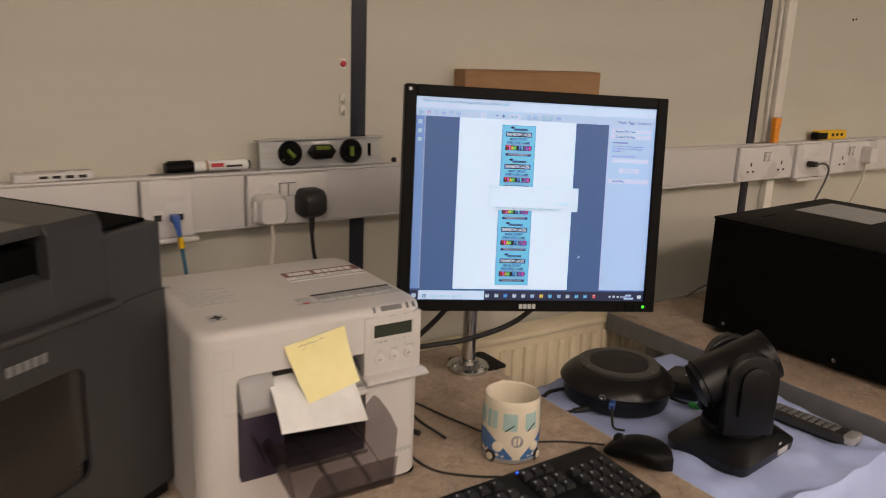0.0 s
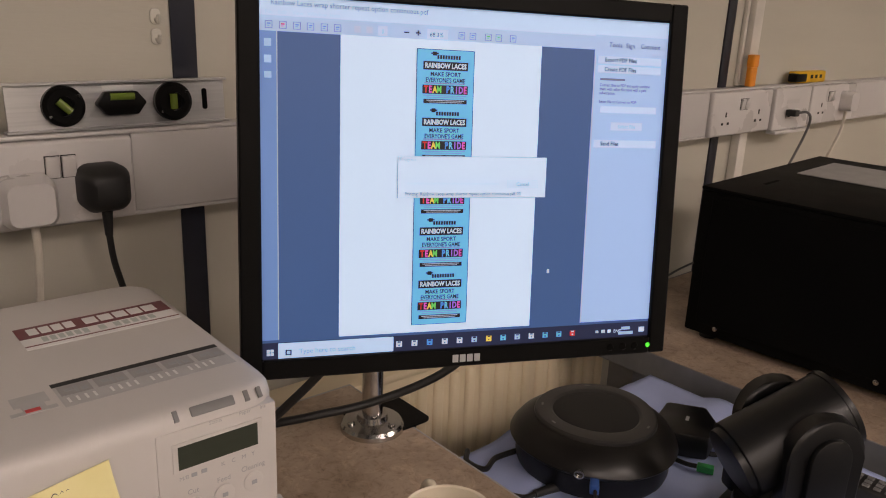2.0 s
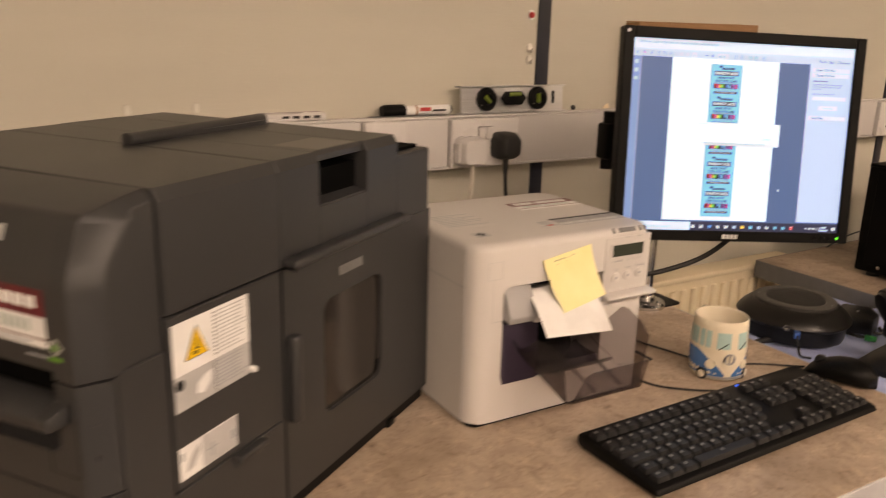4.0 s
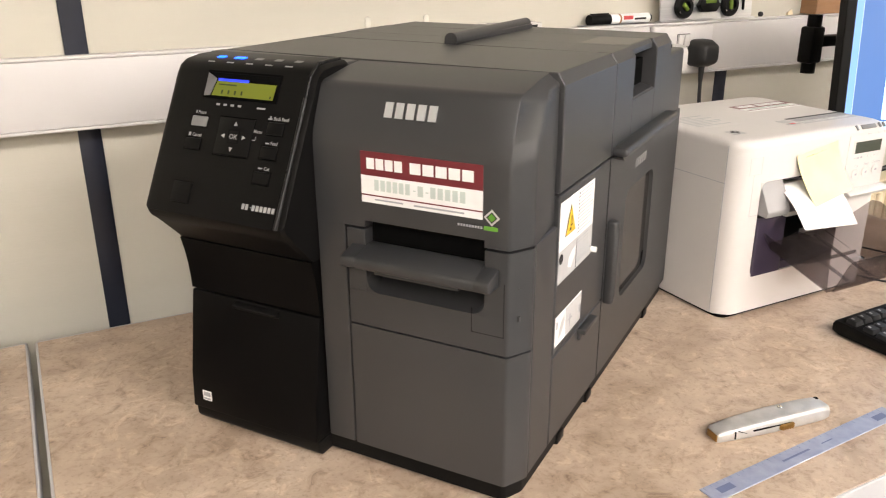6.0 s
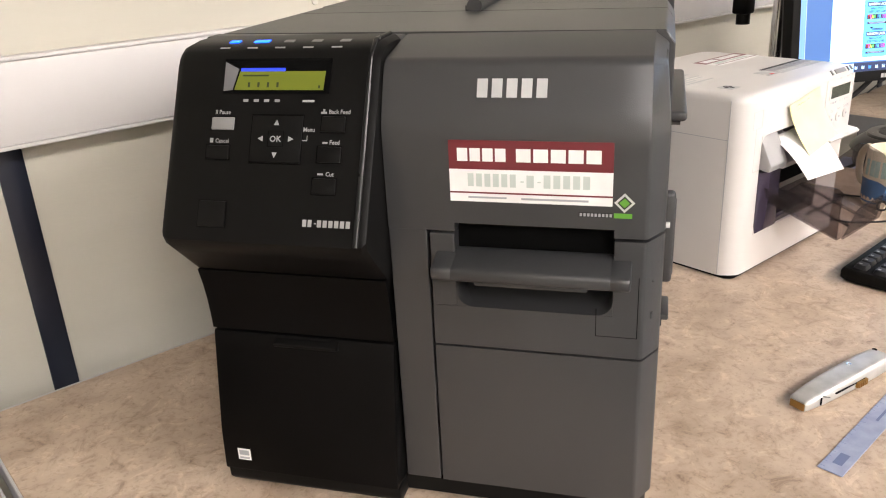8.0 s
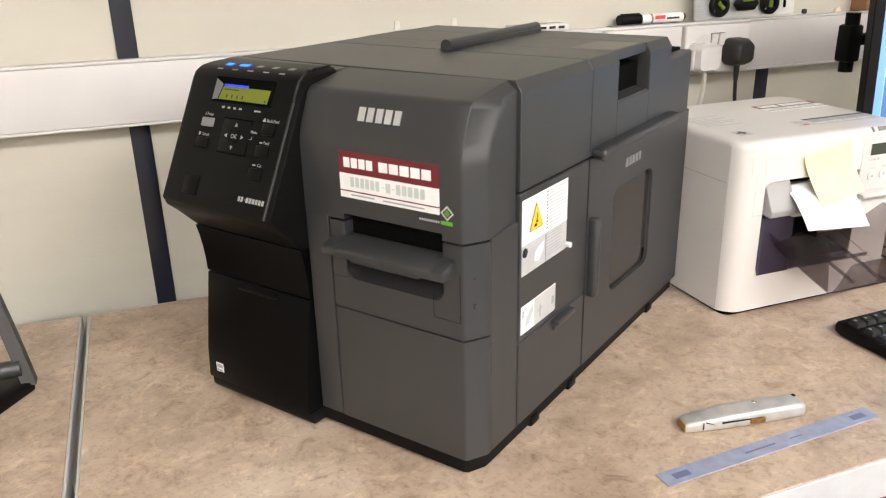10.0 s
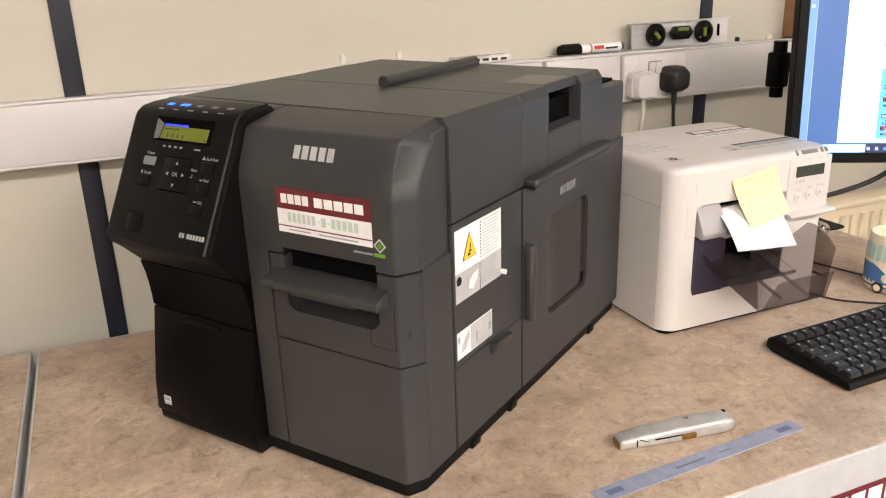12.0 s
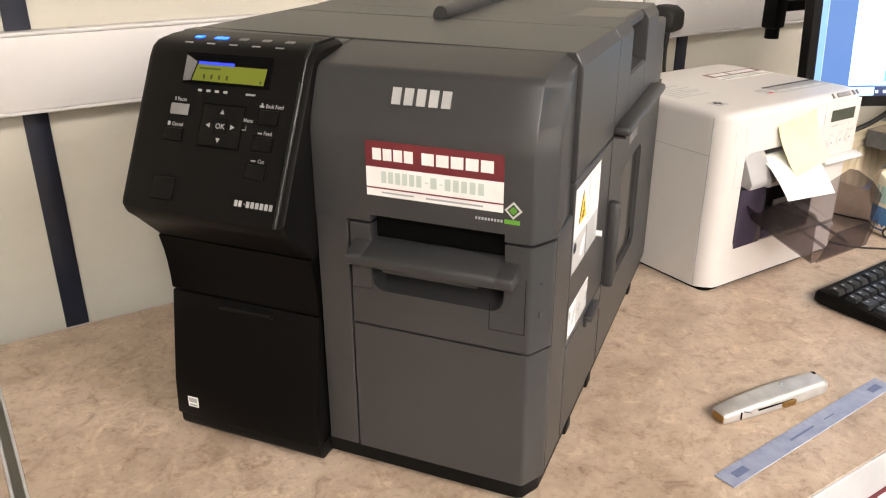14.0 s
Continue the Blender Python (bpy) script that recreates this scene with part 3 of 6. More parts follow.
part("lower_print", bars(text_lines(0.1400, 0.1850, 0.2260, 0.0034, 8, 0.0008, 5), S @ Matrix.Translation((0, 0, 0.0003))), M_greyprint, lab, smooth=False)
part("diagram_line", bars([(0.1380, 0.1384, 0.197, 0.2275)], S @ Matrix.Translation((0, 0, 0.0003))), M_print, lab, smooth=False)
pic = bmesh.new()
pic.faces.new([pic.verts.new((x, y, 0)) for x, y in ((0.113, 0.206), (0.122, 0.203), (0.132, 0.212), (0.134, 0.222), (0.124, 0.220), (0.115, 0.215))])
part("diagram", moved(pic, S @ Matrix.Translation((0, 0, 0.0008))), M_paper, lab, smooth=False)
part("no_symbol", moved(lathe([(0.0052, 0), (0.0052, 0.0003), (0.0040, 0.0003), (0.0040, 0)], 20), S @ pose(0.0935, 0.2205, 0.0003)), M_print, lab, smooth=False)
lab2 = part("guide_label", bars([(0.0870, 0.1640, 0.1300, 0.1620)], S), M_paper, ep, "small white guide label with drawings", smooth=False)
part("guide_panel", bars([(0.1160, 0.1632, 0.1308, 0.1612)], S @ Matrix.Translation((0, 0, 0.0002))), M_labelgrey, lab2, smooth=False)
pic = bmesh.new()
pic.faces.new([pic.verts.new((x, y, 0)) for x, y in ((0.094, 0.136), (0.104, 0.138), (0.113, 0.150), (0.112, 0.158), (0.103, 0.152), (0.097, 0.145))])
part("drawing", moved(pic, S @ Matrix.Translation((0, 0, 0.0007))), M_labelgrey, lab2, smooth=False)
for mark in ((0.0890, 0.0925, 0.149, 0.157), (0.1555, 0.1615, 0.140, 0.149), (0.1275, 0.1300, 0.136, 0.150), (0.122, 0.136, 0.1445, 0.1455)):
    part("drawing_mark", bars([mark], S @ Matrix.Translation((0, 0, 0.0005))), M_greyprint, lab2, smooth=False)
part("pin", rod((0.385, 0.1885, 0.200), (0.391, 0.1885, 0.200), 0.003, 12), M_paper, ep, "small white peg")

# front: brand blocks, promotional sticker, green diamond badge
lean = pose(0, 0.0109, 0.3640) @ pose(0, 0, 0, 90 - 22.7)
blocks("brand_block", word(0.2480, 0.3020, -0.0068, 0.0068, 5, 0.30), lean @ Matrix.Translation((0, 0, 0.0006)), M_silver, ep, 0.001)
F = FRONT
stick = part("promo_sticker", bars([(0.2270, 0.3470, 0.2815, 0.3065)], F), M_paper, ep, "maroon and white company sticker", smooth=False)
part("maroon_band", bars([(0.2270, 0.3470, 0.3066, 0.3285)], F, 0.0004), M_maroon, stick, smooth=False)
blocks("company_block", word(0.2335, 0.2715, 0.3128, 0.3226, 4, 0.18) + word(0.2775, 0.3405, 0.3128, 0.3226, 5, 0.16), F @ Matrix.Translation((0, 0, 0.0004)), M_paper, stick)
blocks("product_block", word(0.2410, 0.2790, 0.2935, 0.3035, 6, 0.3) + [(0.2805, 0.2830, 0.2975, 0.2985)] + word(0.2850, 0.2910, 0.2935, 0.3030, 1, 0.1) + [(0.2930, 0.2955, 0.2975, 0.2985)] + word(0.2975, 0.3330, 0.2935, 0.3035, 5, 0.3), F @ Matrix.Translation((0, 0, 0.0004)), M_sage, stick)
part("rule_line", bars([(0.2270, 0.3470, 0.2880, 0.2892)], F @ Matrix.Translation((0, 0, 0.0003))), M_maroon, stick, smooth=False)
part("contact_bars", bars([(0.2410, 0.2700, 0.2843, 0.2857), (0.2810, 0.3300, 0.2840, 0.2855)], F @ Matrix.Translation((0, 0, 0.0003))), M_greyprint, stick, smooth=False)
dm = pose(0.3555, 0, 0.2845) @ F
part("diamond_badge", moved(bars([(-0.0052, 0.0052, -0.0052, 0.0052)], pose(0, 0, 0)), dm @ pose(0, 0, 0.0002, 0, 0, 45)), M_silver, ep, smooth=False)
part("diamond_ring", moved(bars([(-0.0036, 0.0036, -0.0036, 0.0036)], pose(0, 0, 0)), dm @ pose(0, 0, 0.0004, 0, 0, 45)), M_print, ep, smooth=False)
part("diamond_core", moved(bars([(-0.0026, 0.0026, -0.0026, 0.0026)], pose(0, 0, 0)), dm @ pose(0, 0, 0.0006, 0, 0, 45)), M_green, ep, "green diamond mark", smooth=False)
part("badge_base", bars([(0.3230, 0.3480, 0.2728, 0.2764)], F), M_print, ep, smooth=False)
part("badge_green", bars([(0.3482, 0.3610, 0.2728, 0.2764)], F), M_green, ep, smooth=False)
part("badge_blocks", bars(word(0.3238, 0.3478, 0.2734, 0.2757, 9, 0.35) , F @ Matrix.Translation((0, 0, 0.0003))), M_greyprint, ep, smooth=False)

# black control console, leaning back
con = [(-0.0515, 0.2590), (0.0125, 0.3840), (0.0170, 0.3905), (0.0250, 0.3950), (0.0400, 0.3970), (0.0630, 0.3975), (0.0630, 0.2165), (-0.0105, 0.2165), (-0.0370, 0.2420), (-0.0490, 0.2520)]


def con_sec(x, k):
    cy, cz = 0.02, 0.32
    return [(x, y + (cy - y) * (k if y < 0.06 else 0), z + (cz - z) * (k if z > 0.25 else 0)) for y, z in con]


# lifted black and extra gloss put the edge's highlight line into the material
M_rim = surface("rim_highlight_black", (0.012, 0.012, 0.012), (0.016, 0.016, 0.016), 0.28, scale=20, spec=0.34)
console = loft([con_sec(0.0045, 0.07), con_sec(0.0065, 0.025), con_sec(0.0110, 0.0), con_sec(0.1660, 0.0), con_sec(0.1715, 0.012), con_sec(0.1745, 0.05)])
console = part("console", console, M_blackplastic, ep, "black control console with buttons and display")
part("console_edge", prism([(-0.0535, 0.2600), (0.0130, 0.3880), (0.0280, 0.3990), (0.0615, 0.3995), (0.0615, 0.3965), (0.0290, 0.3955), (0.0155, 0.3860), (-0.0505, 0.2590)], 0.1655, 0.1690, 0.0008, 1), M_rim, console)
# plane of the console's face: x right, y up the slope
ang = math.degrees(math.atan2(0.125, 0.064))
P = pose(0, -0.0515, 0.2590) @ pose(0, 0, 0, ang)


def flat(rects, lift=0.0002, thick=0.0003):
    return bars(rects, P @ Matrix.Translation((0, 0, lift)), thick)


disp = part("display_bezel", joined(flat([(0.0480, 0.1370, 0.1405, 0.1425), (0.0480, 0.1370, 0.1150, 0.1165), (0.1345, 0.1370, 0.1165, 0.1405)], 0, 0.0012)), M_seam_shade, console, smooth=False)
part("display_well", flat([(0.0480, 0.1345, 0.1165, 0.1405)]), M_seam_shade, console, smooth=False)
part("display_reveal", moved(slab([(0.0484, 0.1170), (0.0560, 0.1180), (0.0600, 0.1345), (0.0484, 0.1400)], 0.0006, 0.0012), P), M_lit_reveal, console, "sloping reveal beside the display, painted pale as lit")
part("display", moved(slab([(0.0575, 0.1180), (0.1315, 0.1180), (0.1325, 0.1325), (0.0612, 0.1325)], 0.0006, 0.0009), P), M_lcd, console, "dim olive green character display", smooth=False)
part("display_glow", flat([(0.0620, 0.0990, 0.1327, 0.1350)], 0.0006), M_bluestrip, console, smooth=False)
part("display_text_bar", flat([(0.0640, 0.0860, 0.1285, 0.1297)], 0.0010), M_lcdink, console, smooth=False)
for gauge in [(0.0690 + i * 0.0080, 0.0708 + i * 0.0080, 0.1200, 0.1238) for i in range(4)] + [(0.1275, 0.1290, 0.1192, 0.1215)]:
    part("ink_gauge", flat([gauge], 0.0010), M_lcdink, console, smooth=False)
part("gauge_legend", flat([(0.0660 + i * 0.0088, 0.0700 + i * 0.0088, 0.1088, 0.1108) for i in range(4)] + [(0.1155, 0.1250, 0.1088, 0.1104)]), M_legend, console, smooth=False)


def button(name, x, y, w, h, mat=None):
    b = part(name, moved(box(-w / 2, w / 2, -h / 2, h / 2, -0.001, 0.0014, 0.0010, 2), P @ Matrix.Translation((x, y, 0))), mat or M_blackplastic, console)
    g = 0.0007
    part("button_gap", flat([(x - w / 2 - g, x + w / 2 + g, y + h / 2, y + h / 2 + g), (x - w / 2 - g, x + w / 2 + g, y - h / 2 - g, y - h / 2), (x - w / 2 - g, x - w / 2, y - h / 2, y + h / 2), (x + w / 2, x + w / 2 + g, y - h / 2, y + h / 2)]), M_seam_shade, b, smooth=False)
    return b


def legend(body, x, y, size=0.0062):
    writing("legend", body, size, P @ Matrix.Translation((x, y, 0.0003)), M_legend, console, bold=0.00008, wide=0.92)


button("pause_button", 0.0505, 0.0915, 0.0195, 0.0100, M_greybutton)
button("cancel_button", 0.0480, 0.0690, 0.0195, 0.0110)
button("back_feed_button", 0.1420, 0.0920, 0.0190, 0.0120)
button("feed_button", 0.1405, 0.0690, 0.0190, 0.0120)
button("cut_button", 0.1385, 0.0450, 0.0190, 0.0120)
button("cover_release", 0.0480, 0.0210, 0.0230, 0.0200)
legend("II Pause", 0.0430, 0.0990, 0.0046)
legend("Cancel", 0.0450, 0.0765, 0.0046)
legend("Back Feed", 0.1375, 0.1000, 0.0046)
legend("Feed", 0.1400, 0.0768, 0.0046)
legend("Cut", 0.1390, 0.0528, 0.0046)
legend("Menu", 0.1180, 0.0862, 0.0046)
for icon in [(0.0405, 0.0432, 0.0765, 0.0800), (0.1315, 0.1360, 0.1000, 0.1015), (0.1330, 0.1345, 0.1015, 0.1035), (0.1345, 0.1385, 0.0772, 0.0785), (0.1325, 0.1370, 0.0535, 0.0548), (0.1215, 0.1219, 0.0790, 0.0830), (0.1180, 0.1219, 0.0790, 0.0796)]:
    part("legend_icon", flat([icon]), M_legend, console, smooth=False)
pad = button("navigation_pad", 0.0965, 0.0800, 0.0420, 0.0370)
part("pad_groove", moved(bars([(-0.021, 0.021, 0.0178, 0.0183), (-0.021, 0.021, -0.0183, -0.0178), (-0.0065, 0.0065, 0.0058, 0.0062), (-0.0065, 0.0065, -0.0062, -0.0058), (-0.0065, -0.0061, -0.006, 0.006), (0.0061, 0.0065, -0.006, 0.006)], pose(0, 0, 0)), P @ Matrix.Translation((0.0965, 0.0800, 0.0014))), M_seam_shade, pad, smooth=False)
writing("ok_legend", "OK", 0.0066, P @ Matrix.Translation((0.0965, 0.0777, 0.0018)), M_legend, pad, bold=0.0001, align="CENTER")
for k in range(4):
    arrow = bmesh.new()
    arrow.faces.new([arrow.verts.new(v) for v in ((-0.0022, 0.0105, 0), (0.0022, 0.0105, 0), (0, 0.0148, 0))])
    part("arrow", moved(arrow, P @ Matrix.Translation((0.0965, 0.0800, 0.0018)) @ pose(0, 0, 0, 0, 0, 90 * k)), M_legend, pad, smooth=False)
blocks("model_block", (word(0.1240, 0.1325, 0.0145, 0.0197, 2, 0.3) + [(0.1333, 0.1348, 0.0167, 0.0175)] + word(0.1357, 0.1630, 0.0145, 0.0197, 6, 0.3)), P @ Matrix.Translation((0, 0, 0.0002)), M_legend, console)
for i, lx in enumerate((0.0470, 0.0705, 0.0940, 0.1175, 0.1410)):
    m_led = M_blueled if i < 2 else M_greybutton
    part("status_light", moved(box(-0.0062 if i == 1 else -0.004, 0.0062 if i == 1 else 0.004, -0.0028, 0.0028, 0, 0.0006), pose(lx, 0.0330, 0.3962, 8)), m_led, console, "blue status light" if i < 2 else "", smooth=False)
    part("light_legend", moved(box(-0.0042, 0.0042, -0.0007, 0.0007, 0, 0.0003), pose(lx - 0.003, 0.0210, 0.3932, 32)), M_legend, console, smooth=False)

# black lower left half: two ink doors and side skin
part("ink_door", prism([(-0.0030, 0.1565), (-0.0036, 0.1700), (-0.0050, 0.1850), (-0.0075, 0.2000), (-0.0115, 0.2155), (0.016, 0.2155), (0.016, 0.1565)], 0.0060, 0.1735), M_gloss, ep, "glossy black ink cover")
idoor = part("ink_door", prism([(-0.0035, 0.1545), (-0.0060, 0.1400), (-0.0190, 0.0600), (-0.0215, 0.0200), (0.016, 0.0200), (0.016, 0.1545)], 0.0060, 0.1735, 0.002), M_gloss, ep, "glossy black ink cover")
BULGE = pose(0, -0.0060, 0.1400) @ pose(0, 0, 0, 90 + 9.2) @ Matrix.Translation((0, -0.1400, 0))
part("finger_lip", prism([(-0.003, 0.1525), (-0.0105, 0.1495), (-0.0105, 0.1465), (-0.004, 0.1440)], 0.0660, 0.1240, 0.001), M_blackplastic, idoor)
part("ink_window", bars([(0.0740, 0.1470, 0.0720, 0.0920)], BULGE), M_smoke, idoor, smooth=False)
part("white_square_label", bars([(0.0210, 0.0335, 0.0310, 0.0430)], pose(0, -0.0205, 0) @ F @ pose(0, 0, 0, 0)), M_paper, idoor, smooth=False)
part("square_print", bars([(0.0225, 0.0320, 0.0365, 0.0415), (0.0225, 0.0320, 0.0325, 0.0345)], pose(0, -0.0208, 0) @ F), M_greyprint, idoor, smooth=False)
part("left_skin", box(0.0045, 0.016, 0.0165, 0.4860, 0.0190, 0.2860, 0.002), M_blackplastic, ep)
part("base_skirt", prism([(-0.0180, 0.0190), (-0.0175, 0.008), (-0.012, 0.002), (0.06, 0.002), (0.06, 0.0190)], 0.0065, 0.1740, 0.002), M_blackplastic, ep)


# ---- the small white label printer ----
M_violet = surface("dark_violet_translucent_cover", (0.035, 0.027, 0.045), (0.045, 0.035, 0.058), 0.2, scale=6)
M_lcdoff = surface("unlit_grey_green_display", (0.035, 0.042, 0.030), rough=0.25, scale=20)
M_yellow = surface("yellow_sticky_paper", (0.86, 0.78, 0.38), (0.90, 0.82, 0.44), 0.7, scale=30)
M_inkblue = material("pen_ink", (0.05, 0.05, 0.09), 0.7)
M_red = material("red_print", (0.55, 0.05, 0.05), 0.5)


def smoked(name, color, amount):
    """Clear tinted plastic: mostly see-through, with a glossy skin."""
    m = material(name, color, 0.12)
    nt = m.node_tree
    tr = nt.nodes.new("ShaderNodeBsdfTransparent")
    tr.inputs[0].default_value = (*[c ** 0.5 for c in color], 1)
    nt.nodes["Principled BSDF"].inputs["Base Color"].default_value = (*[c * 0.12 for c in color], 1)
    mx = nt.nodes.new("ShaderNodeMixShader")
    mx.inputs[0].default_value = amount
    nt.links.new(tr.outputs[0], mx.inputs[1])
    nt.links.new(nt.nodes["Principled BSDF"].outputs[0], mx.inputs[2])
    nt.links.new(mx.outputs[0], nt.nodes["Material Output"].inputs[0])
    return m


M_tray = smoked("smoked_tray_plastic", (0.56, 0.51, 0.51), 0.17)

wp = thing("label_printer", pose(0.297, 0.912, DESK), "small white colour label printer with a smoked output tray", "printer", "label printers")
# shell, built round the opening in its front
ring = rounded(0.310, 0.262, 0.028, 6, 0.155, 0.131)
part("lower_shell", slab(ring, 0.004, 0.0565), M_white, wp)
part("rubber_base", slab(rounded(0.304, 0.256, 0.014, 5, 0.155, 0.131), 0.0, 0.0045), M_seam_shade, wp)
left = [(0.047, 0.0), (0.028, 0.0)] + [(0.028 - 0.028 * math.sin(radians(15 * k)), 0.028 - 0.028 * math.cos(radians(15 * k))) for k in range(1, 7)] + [(0.0, 0.234)] + [(0.028 - 0.028 * math.cos(radians(15 * k)), 0.234 + 0.028 * math.sin(radians(15 * k))) for k in range(1, 7)] + [(0.047, 0.262)]
part("left_shell", slab(left, 0.0565, 0.1960, 0), M_white, wp)
part("right_shell", slab([(0.221, 0.0)] + [(0.310 - x, y) for x, y in left[1:-1]] + [(0.221, 0.262)], 0.0565, 0.1960, 0), M_white, wp)
for fz, sg in ((0.0563, 1), (0.1962, -1)):
    arc = [(0.0468, fz)] + [(0.0468 + 0.011 * (1 - math.sin(radians(15 * k))), fz + sg * 0.011 * (1 - math.cos(radians(15 * k)))) for k in range(7)]
    part("mouth_corner", loft([[(x, -0.0008, z) for x, z in arc], [(x, 0.030, z) for x, z in arc]]), M_white, wp)
part("back_shell", box(0.047, 0.221, 0.10, 0.262, 0.0565, 0.1960), M_white, wp)
top = []
for dz, inset in ((0.196, 0.0), (0.2445, 0.0), (0.2500, 0.0012), (0.2538, 0.0042), (0.2555, 0.0085), (0.256, 0.013)):
    top.append([(x, y, dz) for x, y in rounded(0.310 - 2 * inset, 0.262 - 2 * inset, 0.028 - inset * 0.4, 6, 0.155, 0.131)])
part("top_cover", loft(top), M_white, wp)
part("side_seams", joined(box(-0.0003, 0.0003, 0.0215, 0.0222, 0.006, 0.2480), box(-0.0003, 0.0003, 0.0222, 0.2500, 0.1955, 0.1963)), M_greyprint, wp, smooth=False)
part("front_tab_outline", bars([(0.0210, 0.0440, 0.2085, 0.2090), (0.0210, 0.0440, 0.2320, 0.2325), (0.0210, 0.0215, 0.2085, 0.2325), (0.0435, 0.0440, 0.2085, 0.2325), (0.0300, 0.0304, 0.150, 0.2085), (0.0300, 0.0470, 0.1495, 0.1502)], FRONT), M_labelgrey, wp, smooth=False)
# near-black block behind the opening paints the outlet's inner shade
part("mouth", box(0.0475, 0.2205, 0.062, 0.0995, 0.0570, 0.1955), M_seam_shade, wp, "inside of the paper outlet, painted dark for shade", smooth=False)
part("violet_cover", slab(rounded(0.060, 0.020, 0.004, 3, 0.0775, 0.008), 0.0570, 0.145, 0.002, 1), M_violet, wp, "dark violet ink cover")
part("violet_sill", box(0.0475, 0.2205, 0.0015, 0.06, 0.0568, 0.070, 0.002), M_violet, wp)
part("paper_guide", prism([(0.05, 0.196), (0.05, 0.156), (-0.013, 0.147), (-0.016, 0.156), (-0.002, 0.185), (0.004, 0.195)], 0.0490, 0.0930, 0.002), M_whitegrey, wp, "grey paper guide")
part("feed_lip", prism([(0.06, 0.170), (0.06, 0.150), (-0.010, 0.142), (-0.012, 0.150)], 0.0930, 0.2200, 0.002), M_white, wp)
# shade below the feed lip, put in as a dark block
part("feed_shadow", box(0.0940, 0.2200, 0.010, 0.06, 0.110, 0.1425), M_seam_shade, wp, smooth=False)
part("paper_guide", prism([(0.05, 0.186), (0.05, 0.160), (-0.004, 0.150), (-0.006, 0.158)], 0.2000, 0.2215, 0.002), M_whitegrey, wp)
# right-hand control panel
panel = part("control_panel", box(0.2230, 0.3085, -0.0010, 0.010, 0.1580, 0.2390, 0.001, 2), M_white, wp)
panel.location = (-0.0055, 0.0, 0.0045)
part("panel_lip", prism([(0.006, 0.1635), (-0.013, 0.1610), (-0.018, 0.1580), (-0.016, 0.1545), (0.006, 0.1515)], 0.2150, 0.3085, 0.002), M_white, wp)
PF = pose(0, -0.0010, 0) @ FRONT
part("display_frame", bars([(0.2330, 0.2970, 0.2085, 0.2300)], PF, 0.0008), M_white, panel, smooth=False)
part("display", bars([(0.2365, 0.2935, 0.2105, 0.2275)], PF @ Matrix.Translation((0, 0, 0.0009))), M_lcdoff, panel, "unlit grey display", smooth=False)
for i, lx in enumerate((0.2455, 0.2675, 0.2895)):
    part("button", moved(lathe([(0.0075, 0), (0.0075, 0.0010), (0.0060, 0.0016), (0.0, 0.0017)], 24), PF @ Matrix.Translation((lx, 0.1790 + 0.0015 * i, 0))), M_white, panel)
    part("button_mark", bars([(lx - 0.002, lx + 0.002, 0.1775 + 0.0015 * i, 0.1805 + 0.0015 * i)], PF @ Matrix.Translation((0, 0, 0.0017))), M_greyprint, panel, smooth=False)
for body_text, lx, lz in (("Cut", 0.2455, 0.1895), ("Feed", 0.2675, 0.1905), ("Cleaning", 0.2895, 0.1920)):
    writing("legend", body_text, 0.0058, PF @ Matrix.Translation((lx, lz, 0.0004)), M_greyprint, panel, align="CENTER", wide=0.9)
writing("legend", "M/B", 0.0042, PF @ Matrix.Translation((0.2365, 0.2020, 0.0004)), M_greyprint, panel)
for ch, lx in (("K", 0.2660), ("C", 0.2735), ("M", 0.2810), ("Y", 0.2885)):
    writing("legend", ch, 0.0046, PF @ Matrix.Translation((lx, 0.2025, 0.0004)), M_greyprint, panel)
part("legend_marks", bars([(0.2450, 0.2490, 0.2020, 0.2048), (0.2520, 0.2560, 0.2022, 0.2052)], PF), M_greyprint, panel, smooth=False)
# lights along the front top edge
TE = pose(-0.0055, 0.0024, 0.2522) @ pose(0, 0, 0, 48)
part("status_light", moved(box(0.2480, 0.2790, -0.0035, 0.0035, -0.001, 0.0014, 0.001), TE), M_greybutton, wp, "long grey status light")
for lx in (0.2380, 0.2880, 0.2975):
    part("status_light", moved(box(lx - 0.0015, lx + 0.0015, -0.0038, 0.0038, -0.001, 0.0012), TE), M_greybutton, wp, smooth=False)
for body_text, lx in (("Status", 0.2635), ("Paper", 0.2850), ("Ink", 0.2985)):
    writing("legend", body_text, 0.0042, PF @ Matrix.Translation((lx, 0.2365, 0.0002)), M_greyprint, panel, align="CENTER", wide=0.9)
# printed guides on the top
T = pose(0, 0, 0.256)
part("promo_sticker", bars([(0.1820, 0.3000, 0.1520, 0.1740)], T), M_paper, wp, "maroon and white company sticker", smooth=False)
part("maroon_band", bars([(0.1820, 0.3000, 0.1742, 0.1975)], T, 0.0004), M_maroon, wp, smooth=False)
blocks("company_block", word(0.1900, 0.2260, 0.1795, 0.1925, 4, 0.18) + word(0.2320, 0.2920, 0.1795, 0.1925, 5, 0.16), T @ Matrix.Translation((0, 0, 0.0004)), M_paper, wp)
blocks("product_block", word(0.1960, 0.2320, 0.1625, 0.1715, 6, 0.3) + word(0.2380, 0.2440, 0.1625, 0.1715, 1, 0.1) + word(0.2500, 0.2850, 0.1625, 0.1715, 5, 0.3), T @ Matrix.Translation((0, 0, 0.0003)), M_sage, wp)
part("rule_line", bars([(0.1820, 0.3000, 0.1575, 0.1588)], T @ Matrix.Translation((0, 0, 0.0003))), M_maroon, wp, smooth=False)
